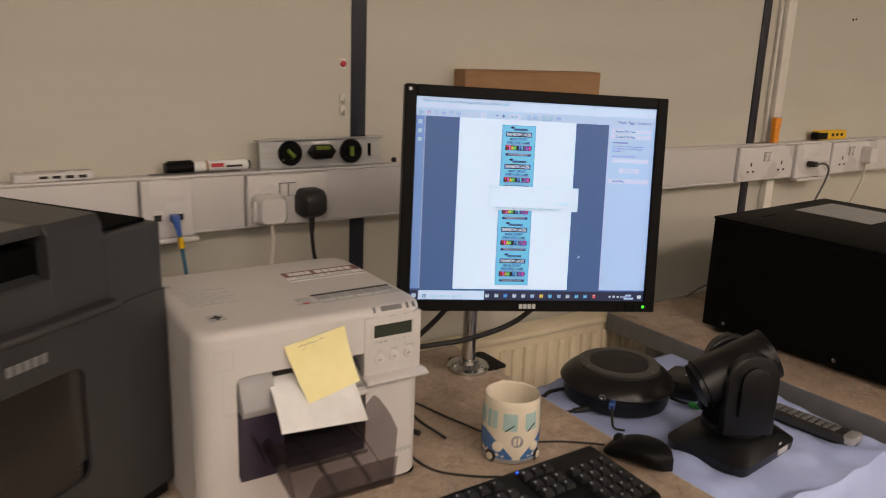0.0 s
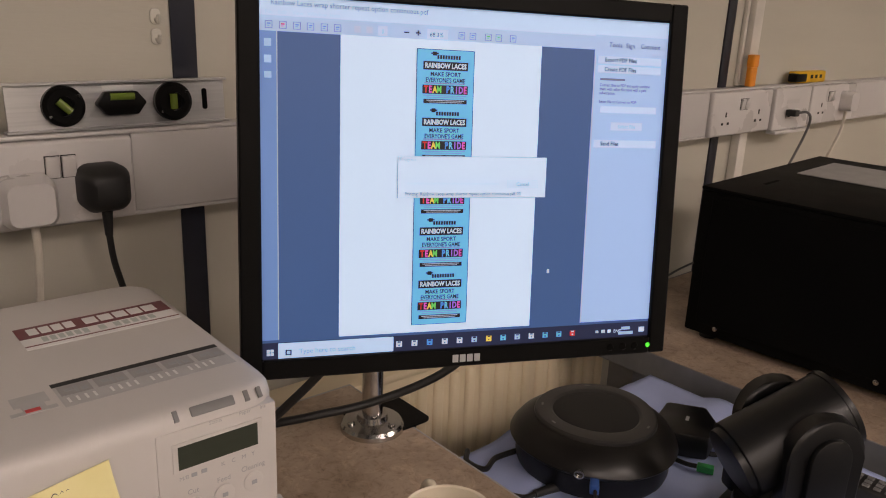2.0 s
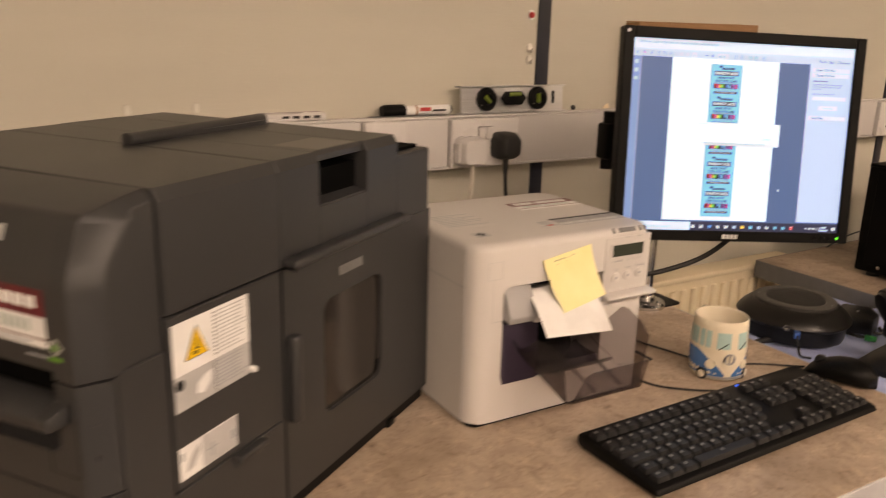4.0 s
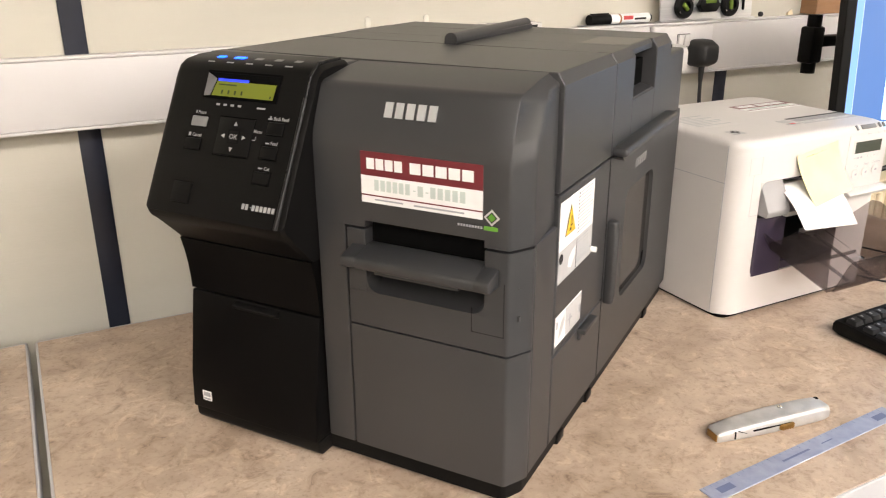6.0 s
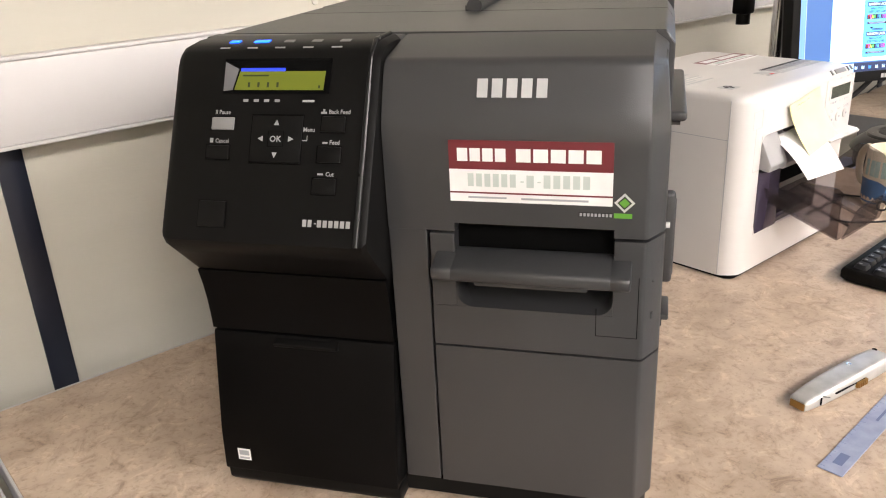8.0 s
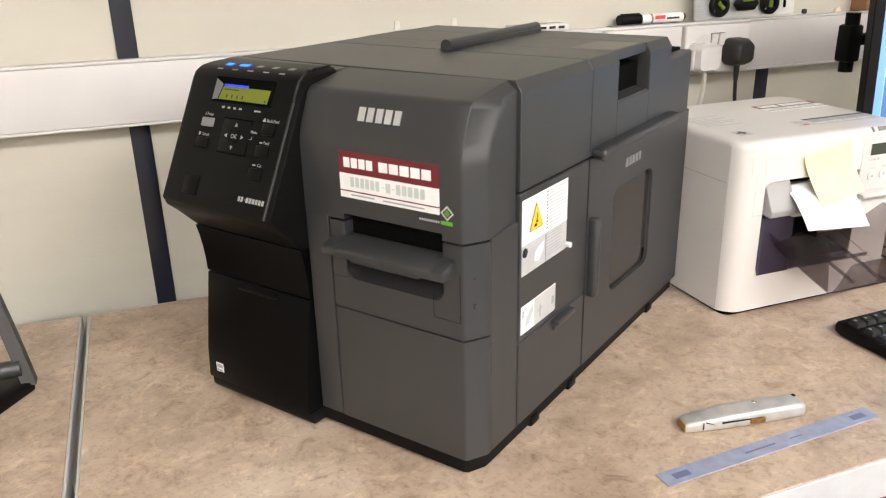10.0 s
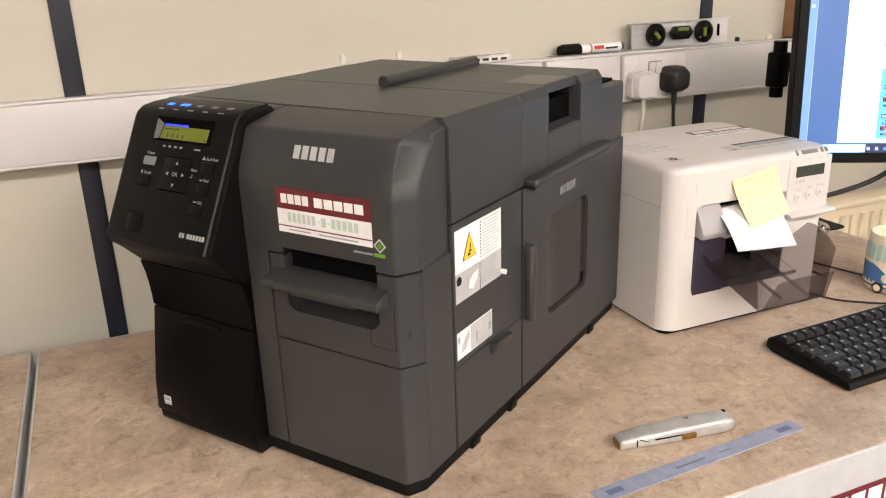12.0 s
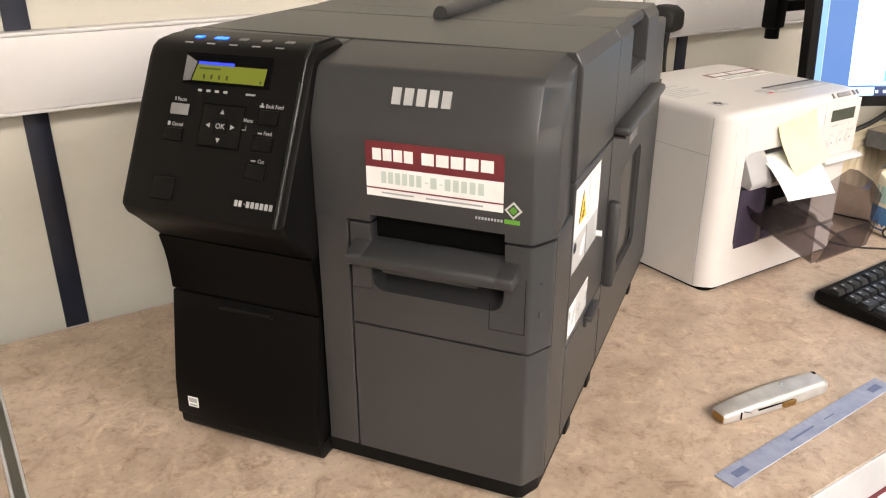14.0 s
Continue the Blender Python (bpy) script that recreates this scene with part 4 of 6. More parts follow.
part("guide_sheet", bars([(0.1790, 0.2980, 0.0480, 0.0800)], T, 0.0002), M_labelgrey, wp, "printed loading guide", smooth=False)
part("guide_title_bar", bars([(0.1790, 0.2980, 0.0800, 0.0860)], T), M_print, wp, smooth=False)
blocks("guide_cell", [(0.1810 + i * 0.0238, 0.2015 + i * 0.0238, 0.0640, 0.0785) for i in range(5)], T @ Matrix.Translation((0, 0, 0.0003)), M_whitegrey, wp)
gl = []
for i in range(5):
    gx = 0.1820 + i * 0.0238
    gl += [(gx + 0.003, gx + 0.008, 0.069, 0.073), (gx + 0.009, gx + 0.011, 0.066, 0.075), (gx + 0.013, gx + 0.017, 0.0665, 0.071)]
part("guide_drawings", bars(gl, T @ Matrix.Translation((0, 0, 0.0005))), M_greyprint, wp, smooth=False)
part("guide_ticks", bars([(0.1830 + i * 0.0055, 0.1845 + i * 0.0055, 0.0530, 0.0600) for i in range(20) if i % 5 != 4], T @ Matrix.Translation((0, 0, 0.0003))), M_paper, wp, smooth=False)
part("guide_picture", joined(bars([(0.1520, 0.1740, 0.0640, 0.0790), (0.1560, 0.1700, 0.0560, 0.0640), (0.1480, 0.1760, 0.0520, 0.0570)], T)), M_labelgrey, wp, smooth=False)
part("guide_red_label", bars([(0.1570, 0.1660, 0.0535, 0.0580)], T @ Matrix.Translation((0, 0, 0.0004))), M_red, wp, smooth=False)
part("left_guide", bars([(0.0180, 0.1000, 0.0950, 0.1700)], T, 0.0002), M_white, wp, smooth=False)
part("left_guide_print", bars(text_lines(0.0220, 0.0960, 0.1660, 0.0085, 8, 0.0032, 8, 0.5), T @ Matrix.Translation((0, 0, 0.0003))), M_labelgrey, wp, smooth=False)
part("left_corner_print", bars([(0.030, 0.052, 0.040, 0.062)], T @ Matrix.Translation((0, 0, 0.0003))), M_labelgrey, wp, smooth=False)
part("left_rear_print", bars([(0.012, 0.026, 0.196, 0.206)], T @ Matrix.Translation((0, 0, 0.0003))), M_labelgrey, wp, smooth=False)
part("left_guide_mark", bars([(0.034, 0.048, 0.050, 0.054), (0.040, 0.044, 0.044, 0.060)], T @ Matrix.Translation((0, 0, 0.0006))), M_print, wp, smooth=False)
blocks("maker_block", word(0.262, 0.295, 0.040, 0.046, 5), FRONT, M_labelgrey, wp)

# smoked output tray with flared cheeks
TH = 0.0025


def plate(quad, name="tray_panel", mat=None):
    a = [Vector(q) for q in quad]
    n = (a[1] - a[0]).cross(a[3] - a[0]).normalized() * TH
    return loft([[tuple(v) for v in a], [tuple(v + n) for v in a]])


tray = part("output_tray", plate([(0.078, 0.010, 0.102), (0.205, 0.010, 0.102), (0.208, -0.098, 0.063), (0.082, -0.100, 0.066)]), M_tray, wp, "smoked clear plastic output tray", smooth=False)
part("left_cheek", plate([(0.078, 0.004, 0.101), (0.081, -0.100, 0.068), (0.066, -0.106, 0.136), (0.066, -0.098, 0.140), (0.067, -0.052, 0.139), (0.069, -0.032, 0.122)]), M_tray, tray, smooth=False)
part("right_cheek", plate([(0.205, 0.006, 0.101), (0.208, -0.098, 0.065), (0.206, -0.110, 0.140), (0.203, -0.096, 0.156), (0.200, -0.074, 0.167), (0.200, -0.062, 0.166), (0.203, -0.020, 0.124)]), M_tray, tray, smooth=False)
part("front_lip", plate([(0.084, -0.104, 0.067), (0.208, -0.099, 0.063), (0.206, -0.110, 0.105), (0.110, -0.113, 0.108), (0.101, -0.112, 0.104), (0.088, -0.105, 0.071)]), M_tray, tray, smooth=False)
part("left_wing", plate([(0.072, 0.002, 0.108), (0.070, -0.036, 0.096), (0.062, -0.038, 0.112), (0.064, 0.001, 0.122)]), M_tray, tray, smooth=False)
for rx in (0.126, 0.172):
    part("tray_ridge", plate([(rx, 0.0, 0.1010), (rx + 0.005, 0.0, 0.1010), (rx + 0.011, -0.092, 0.0690), (rx + 0.006, -0.092, 0.0690)]), M_tray, tray, smooth=False)
part("tray_step", plate([(0.092, -0.050, 0.0860), (0.196, -0.050, 0.0850), (0.196, -0.053, 0.0900), (0.092, -0.053, 0.0910)]), M_tray, tray, smooth=False)

# the curled blank label coming out, and the yellow note stuck above it
curl = []
for i in range(9):
    t = i / 8
    y = 0.010 - 0.061 * t
    z = 0.183 - 0.046 * t ** 1.6
    x0, x1, lift = 0.088 - 0.005 * t, 0.192 + 0.008 * t, 0.004 - 0.015 * t
    curl.append([(x0, y, z), (x1, y + 0.004 * t, z + lift), (x1, y + 0.004 * t, z + lift + 0.0005), (x0, y, z + 0.0005)])
paper = thing("paper_label", pose(0.297, 0.912, DESK), "blank white paper label curling out of the printer", "paper")
part("sheet", loft(curl), M_paper, paper)
note = thing("sticky_note", pose(0.297, 0.912, DESK), "yellow sticky note with pen writing on the white printer", "sticky note")
secs = []
for i in range(7):
    t = i / 6
    out = -0.0032 - 0.026 * t ** 1.7
    a = Vector((0.1060 + 0.0210 * t, out, 0.2265 - 0.0690 * t))
    b = Vector((0.1875 + 0.0070 * t, out - 0.004 * t, 0.2405 - 0.0650 * t))
    secs.append([tuple(a), tuple(b), tuple(b + Vector((0, -0.0004, 0))), tuple(a + Vector((0, -0.0004, 0)))])
part("sheet", loft(secs), M_yellow, note)
scr = []
rnd = random.Random(5)
for k in range(2):
    pts = []
    for i in range(26):
        pts.append((0.124 + 0.0016 * i, -0.0042 - 0.0006 * k, 0.2225 + 0.0003 * i - 0.006 * k + rnd.uniform(-0.0016, 0.0016)))
    scr.append(tube(pts, 0.00035, 4, 2))
part("pen_strokes", joined(*scr), M_inkblue, note)


# ---- monitor on its pole arm ----
def lit(name, color, k=1.12):
    return glow(name, color, k)


M_scr_white = lit("screen_white", (0.45, 0.68, 1.0))
M_scr_page = lit("screen_page", (0.53, 0.74, 1.0), 1.22)
M_scr_slate = lit("screen_slate_blue", (0.036, 0.098, 0.27))
M_scr_side = lit("screen_pale_blue", (0.32, 0.52, 0.90))
M_scr_edge = lit("screen_mid_blue", (0.12, 0.25, 0.56))
M_scr_bar = lit("screen_toolbar", (0.36, 0.54, 0.88))
M_scr_navy = lit("screen_navy", (0.010, 0.018, 0.06))
M_scr_cyan = lit("screen_cyan", (0.10, 0.48, 0.90))
M_scr_black = lit("screen_black", (0.006, 0.008, 0.014))
M_scr_grey = lit("screen_grey", (0.16, 0.20, 0.28))
M_scr_mid = lit("screen_line_grey", (0.40, 0.48, 0.62))
M_scr_blue = lit("screen_blue_icon", (0.05, 0.28, 0.85))
M_scr_red = lit("screen_red_icon", (0.60, 0.03, 0.03))
M_scr_yel = lit("screen_yellow_icon", (0.80, 0.60, 0.10))
M_scr_green = lit("screen_green", (0.10, 0.55, 0.12))
M_scr_pink = lit("screen_pink", (0.75, 0.10, 0.50))
M_scr_purple = lit("screen_purple", (0.30, 0.14, 0.65))
M_led = glow("green_power_light", (0.05, 1.0, 0.05), 2.5)

mon = thing("monitor", Matrix.Translation((0.834, 0.968, 1.0915)) @ pose(0, 0, 0, 0, 0, -22.5) @ pose(0, 0, 0, -7.7) @ pose(0, 0, 0, 0, 1.7), "black square-screen monitor on a chrome pole arm", "monitor")
W2, H2 = 0.188, 0.1505
bz = bmesh.new()
for a in ((-0.2055, -W2, -0.1675, 0.1675), (W2, 0.2055, -0.1675, 0.1675), (-W2, W2, H2, 0.1675), (-W2, W2, -0.1675, -H2)):
    add_box(bz, a[0], a[1], -0.004, 0.018, a[2], a[3], 0.0015, 1)
part("bezel", bz, M_blackplastic, mon)
part("back_cover", loft([[(-0.204, 0.017, -0.166), (0.204, 0.017, -0.166), (0.204, 0.017, 0.166), (-0.204, 0.017, 0.166)], [(-0.20, 0.026, -0.162), (0.20, 0.026, -0.162), (0.20, 0.026, 0.162), (-0.20, 0.026, 0.162)], [(-0.13, 0.050, -0.11), (0.13, 0.050, -0.11), (0.13, 0.050, 0.11), (-0.13, 0.050, 0.11)]]), M_blackplastic, mon)
part("mount_plate", box(-0.055, 0.055, 0.0495, 0.062, -0.055, 0.055, 0.003), M_blackplastic, mon)
scr = part("screen", box(-W2 + 0.0002, W2 - 0.0002, 0.001, 0.016, -H2 + 0.0002, H2 - 0.0002), M_scr_slate, mon, "lit desktop with a document and print dialog", smooth=False)
SW, SH = 2 * W2, 2 * H2
SM = pose(-W2, 0.001, H2) @ FRONT


def ui(name, mat, rects, layer=1, lab=""):
    """Flat areas of the picture on the screen, u across and v down from the top left, both from 0 to 1."""
    return part(name, bars([(u0 * SW, u1 * SW, -v1 * SH, -v0 * SH) for u0, u1, v0, v1 in rects], SM @ Matrix.Translation((0, 0, 0.0002 * layer)), 0.0001), mat, scr, lab, smooth=False)


def ui_text(body, u, v, size, mat=None, layer=4, align="LEFT", bold=0.0, wide=1.0):
    writing("screen_text", body, size * SH, SM @ Matrix.Translation((u * SW, -v * SH, 0.0002 * layer)), mat or M_scr_black, scr, bold=bold, align=align, wide=wide)


ui("title_bar", M_scr_white, [(0, 1, 0, 0.034)])
ui("menu_bar", M_scr_white, [(0, 1, 0.034, 0.052)])
ui("toolbar", M_scr_bar, [(0, 1, 0.052, 0.092)])
ui("side_strip", M_scr_edge, [(0, 0.036, 0.092, 0.944)])
ui("side_line", M_scr_mid, [(0.036, 0.038, 0.092, 0.944)], 2)
ui("page", M_scr_page, [(0.175, 0.657, 0.092, 0.944)])
ui("right_panel", M_scr_side, [(0.798, 1, 0.092, 0.944)])
ui("tab_strip", M_scr_bar, [(0.798, 1, 0.048, 0.108)], 2)
ui("panel_heading", M_scr_white, [(0.808, 0.985, 0.109, 0.131)], 2)
ui("panel_heading", M_scr_white, [(0.808, 0.985, 0.137, 0.158)], 2)
ui("panel_heading", M_scr_white, [(0.808, 0.985, 0.363, 0.385)], 2)
ui("panel_field", M_scr_white, [(0.821, 0.979, 0.260, 0.279)], 2)
ui("panel_button", M_scr_white, [(0.853, 0.941, 0.309, 0.332)], 2)
ui("panel_line", M_scr_mid, [(0.808, 0.985, 0.131, 0.133), (0.808, 0.985, 0.158, 0.160), (0.808, 0.985, 0.385, 0.387), (0.798, 0.801, 0.108, 0.944)], 3)
ui("panel_heading_bar", M_scr_grey, [(0.816, 0.885, 0.175, 0.182)], 3)
for pv, pw in ((0.2000, "Convert files to PDF and easily combine"), (0.2120, "them with other file types with a paid"), (0.2240, "subscription."), (0.2500, "Select File to Convert to PDF:")):
    ui_text(pw, 0.816, pv, 0.0128, M_scr_grey, 3, bold=0.0001, wide=0.84)
ui_text("Sign In", 0.955, 0.1005, 0.012, M_scr_mid, 3)
ui("field_edge", M_scr_mid, [(0.820, 0.980, 0.2585, 0.2600), (0.820, 0.980, 0.2790, 0.2805)], 3)
ui("button_edge", M_scr_mid, [(0.852, 0.942, 0.3075, 0.3090), (0.852, 0.942, 0.3320, 0.3335), (0.852, 0.853, 0.309, 0.332), (0.941, 0.942, 0.309, 0.332)], 3)
ui_text("Tools", 0.835, 0.082, 0.020, layer=4)
ui_text("Sign", 0.882, 0.082, 0.020, layer=4)
ui_text("Comment", 0.923, 0.082, 0.020, layer=4, wide=0.85)
ui_text("Export PDF Files", 0.826, 0.126, 0.018, wide=0.9, bold=0.0001)
ui_text("Create PDF Files", 0.826, 0.154, 0.018, wide=0.9, bold=0.0001)
ui_text("Send Files", 0.826, 0.380, 0.018, wide=0.9, bold=0.0001)
ui_text("Select File", 0.897, 0.326, 0.015, M_scr_grey, align="CENTER")
ui_text("Rainbow Laces wrap shorter repeat option continuous.pdf", 0.024, 0.024, 0.020, M_scr_grey, 3, bold=0.0001, wide=0.92)
for mu, mw in ((0.012, "File"), (0.040, "Edit"), (0.070, "View"), (0.102, "Window"), (0.150, "Help")):
    ui_text(mw, mu, 0.0475, 0.015, M_scr_mid, 3)
for u in (0.012, 0.042, 0.072, 0.101, 0.131, 0.160, 0.447, 0.474, 0.512, 0.538, 0.574):
    ui("tool_icon", M_scr_grey, [(u, u + 0.016, 0.0655, 0.0672), (u, u + 0.016, 0.0838, 0.0855), (u, u + 0.0017, 0.0672, 0.0838), (u + 0.0143, u + 0.016, 0.0672, 0.0838)], 3)
    ui("tool_icon_detail", M_scr_edge if u not in (0.042, 0.512, 0.538) else M_scr_red if u == 0.042 else M_scr_green, [(u + 0.004, u + 0.012, 0.0715, 0.0750), (u + 0.004, u + 0.010, 0.0775, 0.0795)], 4)
for u in (0.205, 0.232):
    ui("arrow_button", M_scr_mid, [(u, u + 0.014, 0.066, 0.084)], 3)
for u in (0.318, 0.345):
    ui("zoom_button", M_scr_black, [(u, u + 0.012, 0.0735, 0.0770)] + ([(u + 0.0045, u + 0.0075, 0.0680, 0.0735), (u + 0.0045, u + 0.0075, 0.0770, 0.0825)] if u > 0.33 else []), 3)
ui("page_box", M_scr_white, [(0.258, 0.28, 0.062, 0.089)], 3)
ui("zoom_box", M_scr_white, [(0.372, 0.422, 0.062, 0.089)], 3)
ui_text("68.3%", 0.378, 0.083, 0.017)
ui_text("1", 0.266, 0.083, 0.017)
ui("strip_icon", M_scr_side, [(0.010, 0.025, 0.112, 0.132), (0.010, 0.025, 0.155, 0.175), (0.010, 0.025, 0.198, 0.215)], 3)

# the printed band on the page: a label repeated five times
ui("band_edge", M_scr_black, [(0.3485, 0.4885, 0.1165, 0.9225)], 2)
ui("band", M_scr_cyan, [(0.3503, 0.4867, 0.1183, 0.9207)], 3, "pale blue printed band")
for k in range(5):
    v = 0.1195 + 0.159 * k
    ui("maker_star", M_scr_black, [(0.3865, 0.3965, v + 0.004, v + 0.015), (0.3825, 0.4005, v + 0.007, v + 0.011)], 4)
    ui("maker_blocks", M_scr_black, [(0.3975 + 0.0064 * i, 0.4023 + 0.0064 * i, v + 0.013, v + 0.024) for i in range(9)], 4)
    ui("title_box", M_scr_black, [(0.3645, 0.4725, v + 0.031, v + 0.055)], 4)
    ui_text("RAINBOW LACES", 0.4185, v + 0.0495, 0.0200, M_scr_page, 5, "CENTER", 0.00015, 0.80)
    ui_text("MAKE SPORT", 0.4185, v + 0.0720, 0.0170, M_scr_black, 4, "CENTER", 0.00012, 0.92)
    ui_text("EVERYONE'S GAME", 0.4185, v + 0.0890, 0.0175, M_scr_black, 4, "CENTER", 0.00012, 0.80)
    ui("fine_print", M_scr_grey, [(0.3675, 0.4655, v + 0.0905, v + 0.0935), (0.3655, 0.4705, v + 0.126, v + 0.1275), (0.3735, 0.4635, v + 0.131, v + 0.1325)], 4)
    ui("team_box", M_scr_black, [(0.3635, 0.4735, v + 0.097, v + 0.122)], 4)
    for i, (ch, mat) in enumerate(zip("TEAM PRIDE", (M_scr_red, M_scr_pink, M_scr_yel, M_scr_green, None, M_scr_blue, M_scr_cyan, M_scr_purple, M_scr_purple, M_scr_pink))):
        if mat:
            ui_text(ch, 0.3720 + 0.0105 * i, v + 0.1185, 0.0270, mat, 5, "CENTER", 0.0003, 0.70)
    ui("address_box", M_scr_black, [(0.3665, 0.4715, v + 0.137, v + 0.149)], 4)
    ui("address_bars", M_scr_mid, [(0.3735, 0.4645, v + 0.1395, v + 0.1415), (0.3795, 0.4595, v + 0.1445, v + 0.1460)], 5)

# print dialog over the page
ui("dialog_edge", M_scr_grey, [(0.3080, 0.6830, 0.4190, 0.5410)], 6)
ui("dialog", M_scr_page, [(0.3095, 0.6815, 0.4205, 0.5395)], 7, "white print progress dialog")
ui("progress_bar", M_scr_white, [(0.3290, 0.5610, 0.4940, 0.5030)], 8)
ui("cancel_button", M_scr_white, [(0.5810, 0.6610, 0.4890, 0.5110)], 8)
ui_text("Progress", 0.313, 0.4330, 0.014, M_scr_grey, 9)
ui_text("Cancel", 0.621, 0.505, 0.015, M_scr_grey, 9, "CENTER")
ui_text("Printing: Rainbow Laces wrap shorter repeat option continuous.pdf, 0%", 0.326, 0.5335, 0.0150, M_scr_grey, 9, bold=0.0001, wide=0.84)
ui("cancel_edge", M_scr_mid, [(0.5800, 0.6620, 0.4878, 0.4890), (0.5800, 0.6620, 0.5110, 0.5122), (0.5800, 0.5810, 0.489, 0.511), (0.6610, 0.6620, 0.489, 0.511)], 8)
ui("mouse_pointer", M_scr_page, [(0.6980, 0.7040, 0.7660, 0.7780)], 3)

# taskbar
ui("taskbar", M_scr_navy, [(0, 1, 0.952, 1.0)], 2)
ui("search_box", M_scr_white, [(0.036, 0.306, 0.954, 0.9985)], 3)
ui_text("Type here to search", 0.083, 0.987, 0.020, M_scr_grey, 4)
ui("search_ring", M_scr_black, [(0.052, 0.066, 0.974, 0.990)], 4)
ui("search_ring_inner", M_scr_side, [(0.055, 0.063, 0.977, 0.987)], 5)
ui("start_logo", M_scr_page, [(0.010, 0.017, 0.971, 0.979), (0.0185, 0.0255, 0.971, 0.979), (0.010, 0.017, 0.981, 0.989), (0.0185, 0.0255, 0.981, 0.989)], 4)
for i, mat in enumerate((M_scr_page, M_scr_page, M_scr_blue, M_scr_page, M_scr_page, M_scr_side, M_scr_yel, M_scr_cyan, M_scr_side, M_scr_page, M_scr_cyan, M_scr_cyan, M_scr_red)):
    u = 0.311 + 0.0382 * i
    ui("task_icon", mat, [(u + 0.002, u + 0.016, 0.969, 0.986)], 3)
    ui("task_icon_mark", M_scr_navy if i != 12 else M_scr_page, [(u + 0.005, u + 0.013, 0.9695, 0.9735), (u + 0.007, u + 0.011, 0.9790, 0.9830)], 4)
for tr in ((0.845, 0.853, 0.974, 0.982), (0.862, 0.872, 0.973, 0.983), (0.880, 0.889, 0.973, 0.983), (0.972, 0.988, 0.970, 0.986)):
    ui("tray_icon", M_scr_page, [tr], 3)
ui("clock_bars", M_scr_side, [(0.920, 0.945, 0.966, 0.976), (0.912, 0.955, 0.982, 0.992)], 3)
ui_text("ENG", 0.897, 0.984, 0.015, M_scr_page, 3)
blocks("maker_block", word(-0.018, 0.010, -0.1630, -0.1560, 4, 0.22), pose(0, -0.004, 0) @ FRONT, M_silver, mon, 0.0006)
part("power_light", moved(lathe([(0.0022, 0), (0.0018, 0.0006)], 16), pose(0.1860, -0.004, -0.1590) @ FRONT), M_led, mon, "green power light")
for bx in (0.144, 0.158, 0.171):
    part("button", moved(lathe([(0.0038, 0), (0.0032, 0.0008)], 16), pose(bx, -0.004, -0.1590) @ FRONT), M_gloss, mon)
part("corner_dot", moved(lathe([(0.0026, 0), (0.0022, 0.0006)], 12), pose(-0.1980, -0.004, 0.1600) @ FRONT), M_silver, mon)

# ---- chrome desk pole and arm ----
arm = thing("pole_mount", pose(0.882, 1.186, DESK), "chrome pole monitor arm clamped to the desk", "pole mount")
part("base_flange", lathe([(0.040, 0), (0.040, 0.006), (0.037, 0.010), (0.020, 0.013), (0.018, 0.020), (0.0135, 0.021)], 40), M_chrome, arm)
for a in (50, 170, 290):
    part("flange_screw", moved(lathe([(0.0045, 0), (0.0045, 0.003), (0.003, 0.0042)], 12), pose(0.029 * math.cos(radians(a)), 0.029 * math.sin(radians(a)), 0.0108)), M_chrome, arm)
part("pole", lathe([(0.013, 0.02), (0.013, 0.400), (0.011, 0.403)], 32), M_chrome, arm)
part("clamp_plate", slab(rounded(0.085, 0.085, 0.010, 4, 0.030, 0.012), -0.0002, 0.0022), M_blackplastic, arm)
part("clamp_bracket", joined(box(0.041, 0.047, -0.03, 0.03, -0.07, 0.001), box(-0.02, 0.047, -0.03, 0.03, -0.075, -0.069), rod((0.0, 0, -0.070), (0.0, 0, -0.028), 0.008)), M_blackplastic, arm)
part("collar", moved(lathe([(0.0128, 0), (0.028, 0.001), (0.029, 0.034), (0.0128, 0.036)], 28), pose(0, 0, 0.325)), M_blackplastic, arm)
part("link", joined(box(-0.032, 0.014, -0.135, -0.02, 0.328, 0.358, 0.006), rod((-0.010, -0.130, 0.318), (-0.010, -0.130, 0.372), 0.017)), M_blackplastic, arm)
part("head", moved(box(-0.022, 0.022, -0.03, 0.014, -0.028, 0.028, 0.004), pose(-0.018, -0.134, 0.345, 0, 0, -22.5)), M_blackplastic, arm)
part("cable_clip", box(-0.141, -0.109, -0.01, 0.02, 0.30, 0.365, 0.005), M_blackplastic, arm)
part("cross_bar", joined(box(-0.130, 0.0, -0.006, 0.012, 0.328, 0.348, 0.003), rod((-0.125, 0.004, 0.282), (-0.125, 0.004, 0.385), 0.0125)), M_blackplastic, arm)


# ---- things plugged in or resting on the trunking ----
M_cord_w = surface("off_white_cord", (0.62, 0.58, 0.50), rough=0.5, scale=30)
M_cord_k = surface("black_cord", (0.012, 0.012, 0.012), rough=0.5, scale=30)
M_cord_g = surface("grey_cord", (0.10, 0.10, 0.10), rough=0.5, scale=30)
M_greenplug = surface("green_connector", (0.02, 0.30, 0.08), rough=0.4, scale=30)
M_cord_blue = surface("teal_network_cord", (0.03, 0.14, 0.22), rough=0.5, scale=30)
M_blueplug = surface("blue_connector", (0.03, 0.10, 0.35), rough=0.4, scale=30)
M_alu = surface("brushed_aluminium", (0.62, 0.62, 0.62), (0.70, 0.70, 0.70), 0.35, 0.85, scale=8, stretch=(1, 1, 40), rough_var=0.1)
M_vial = smoked("green_spirit_vial", (0.55, 0.75, 0.12), 0.35)
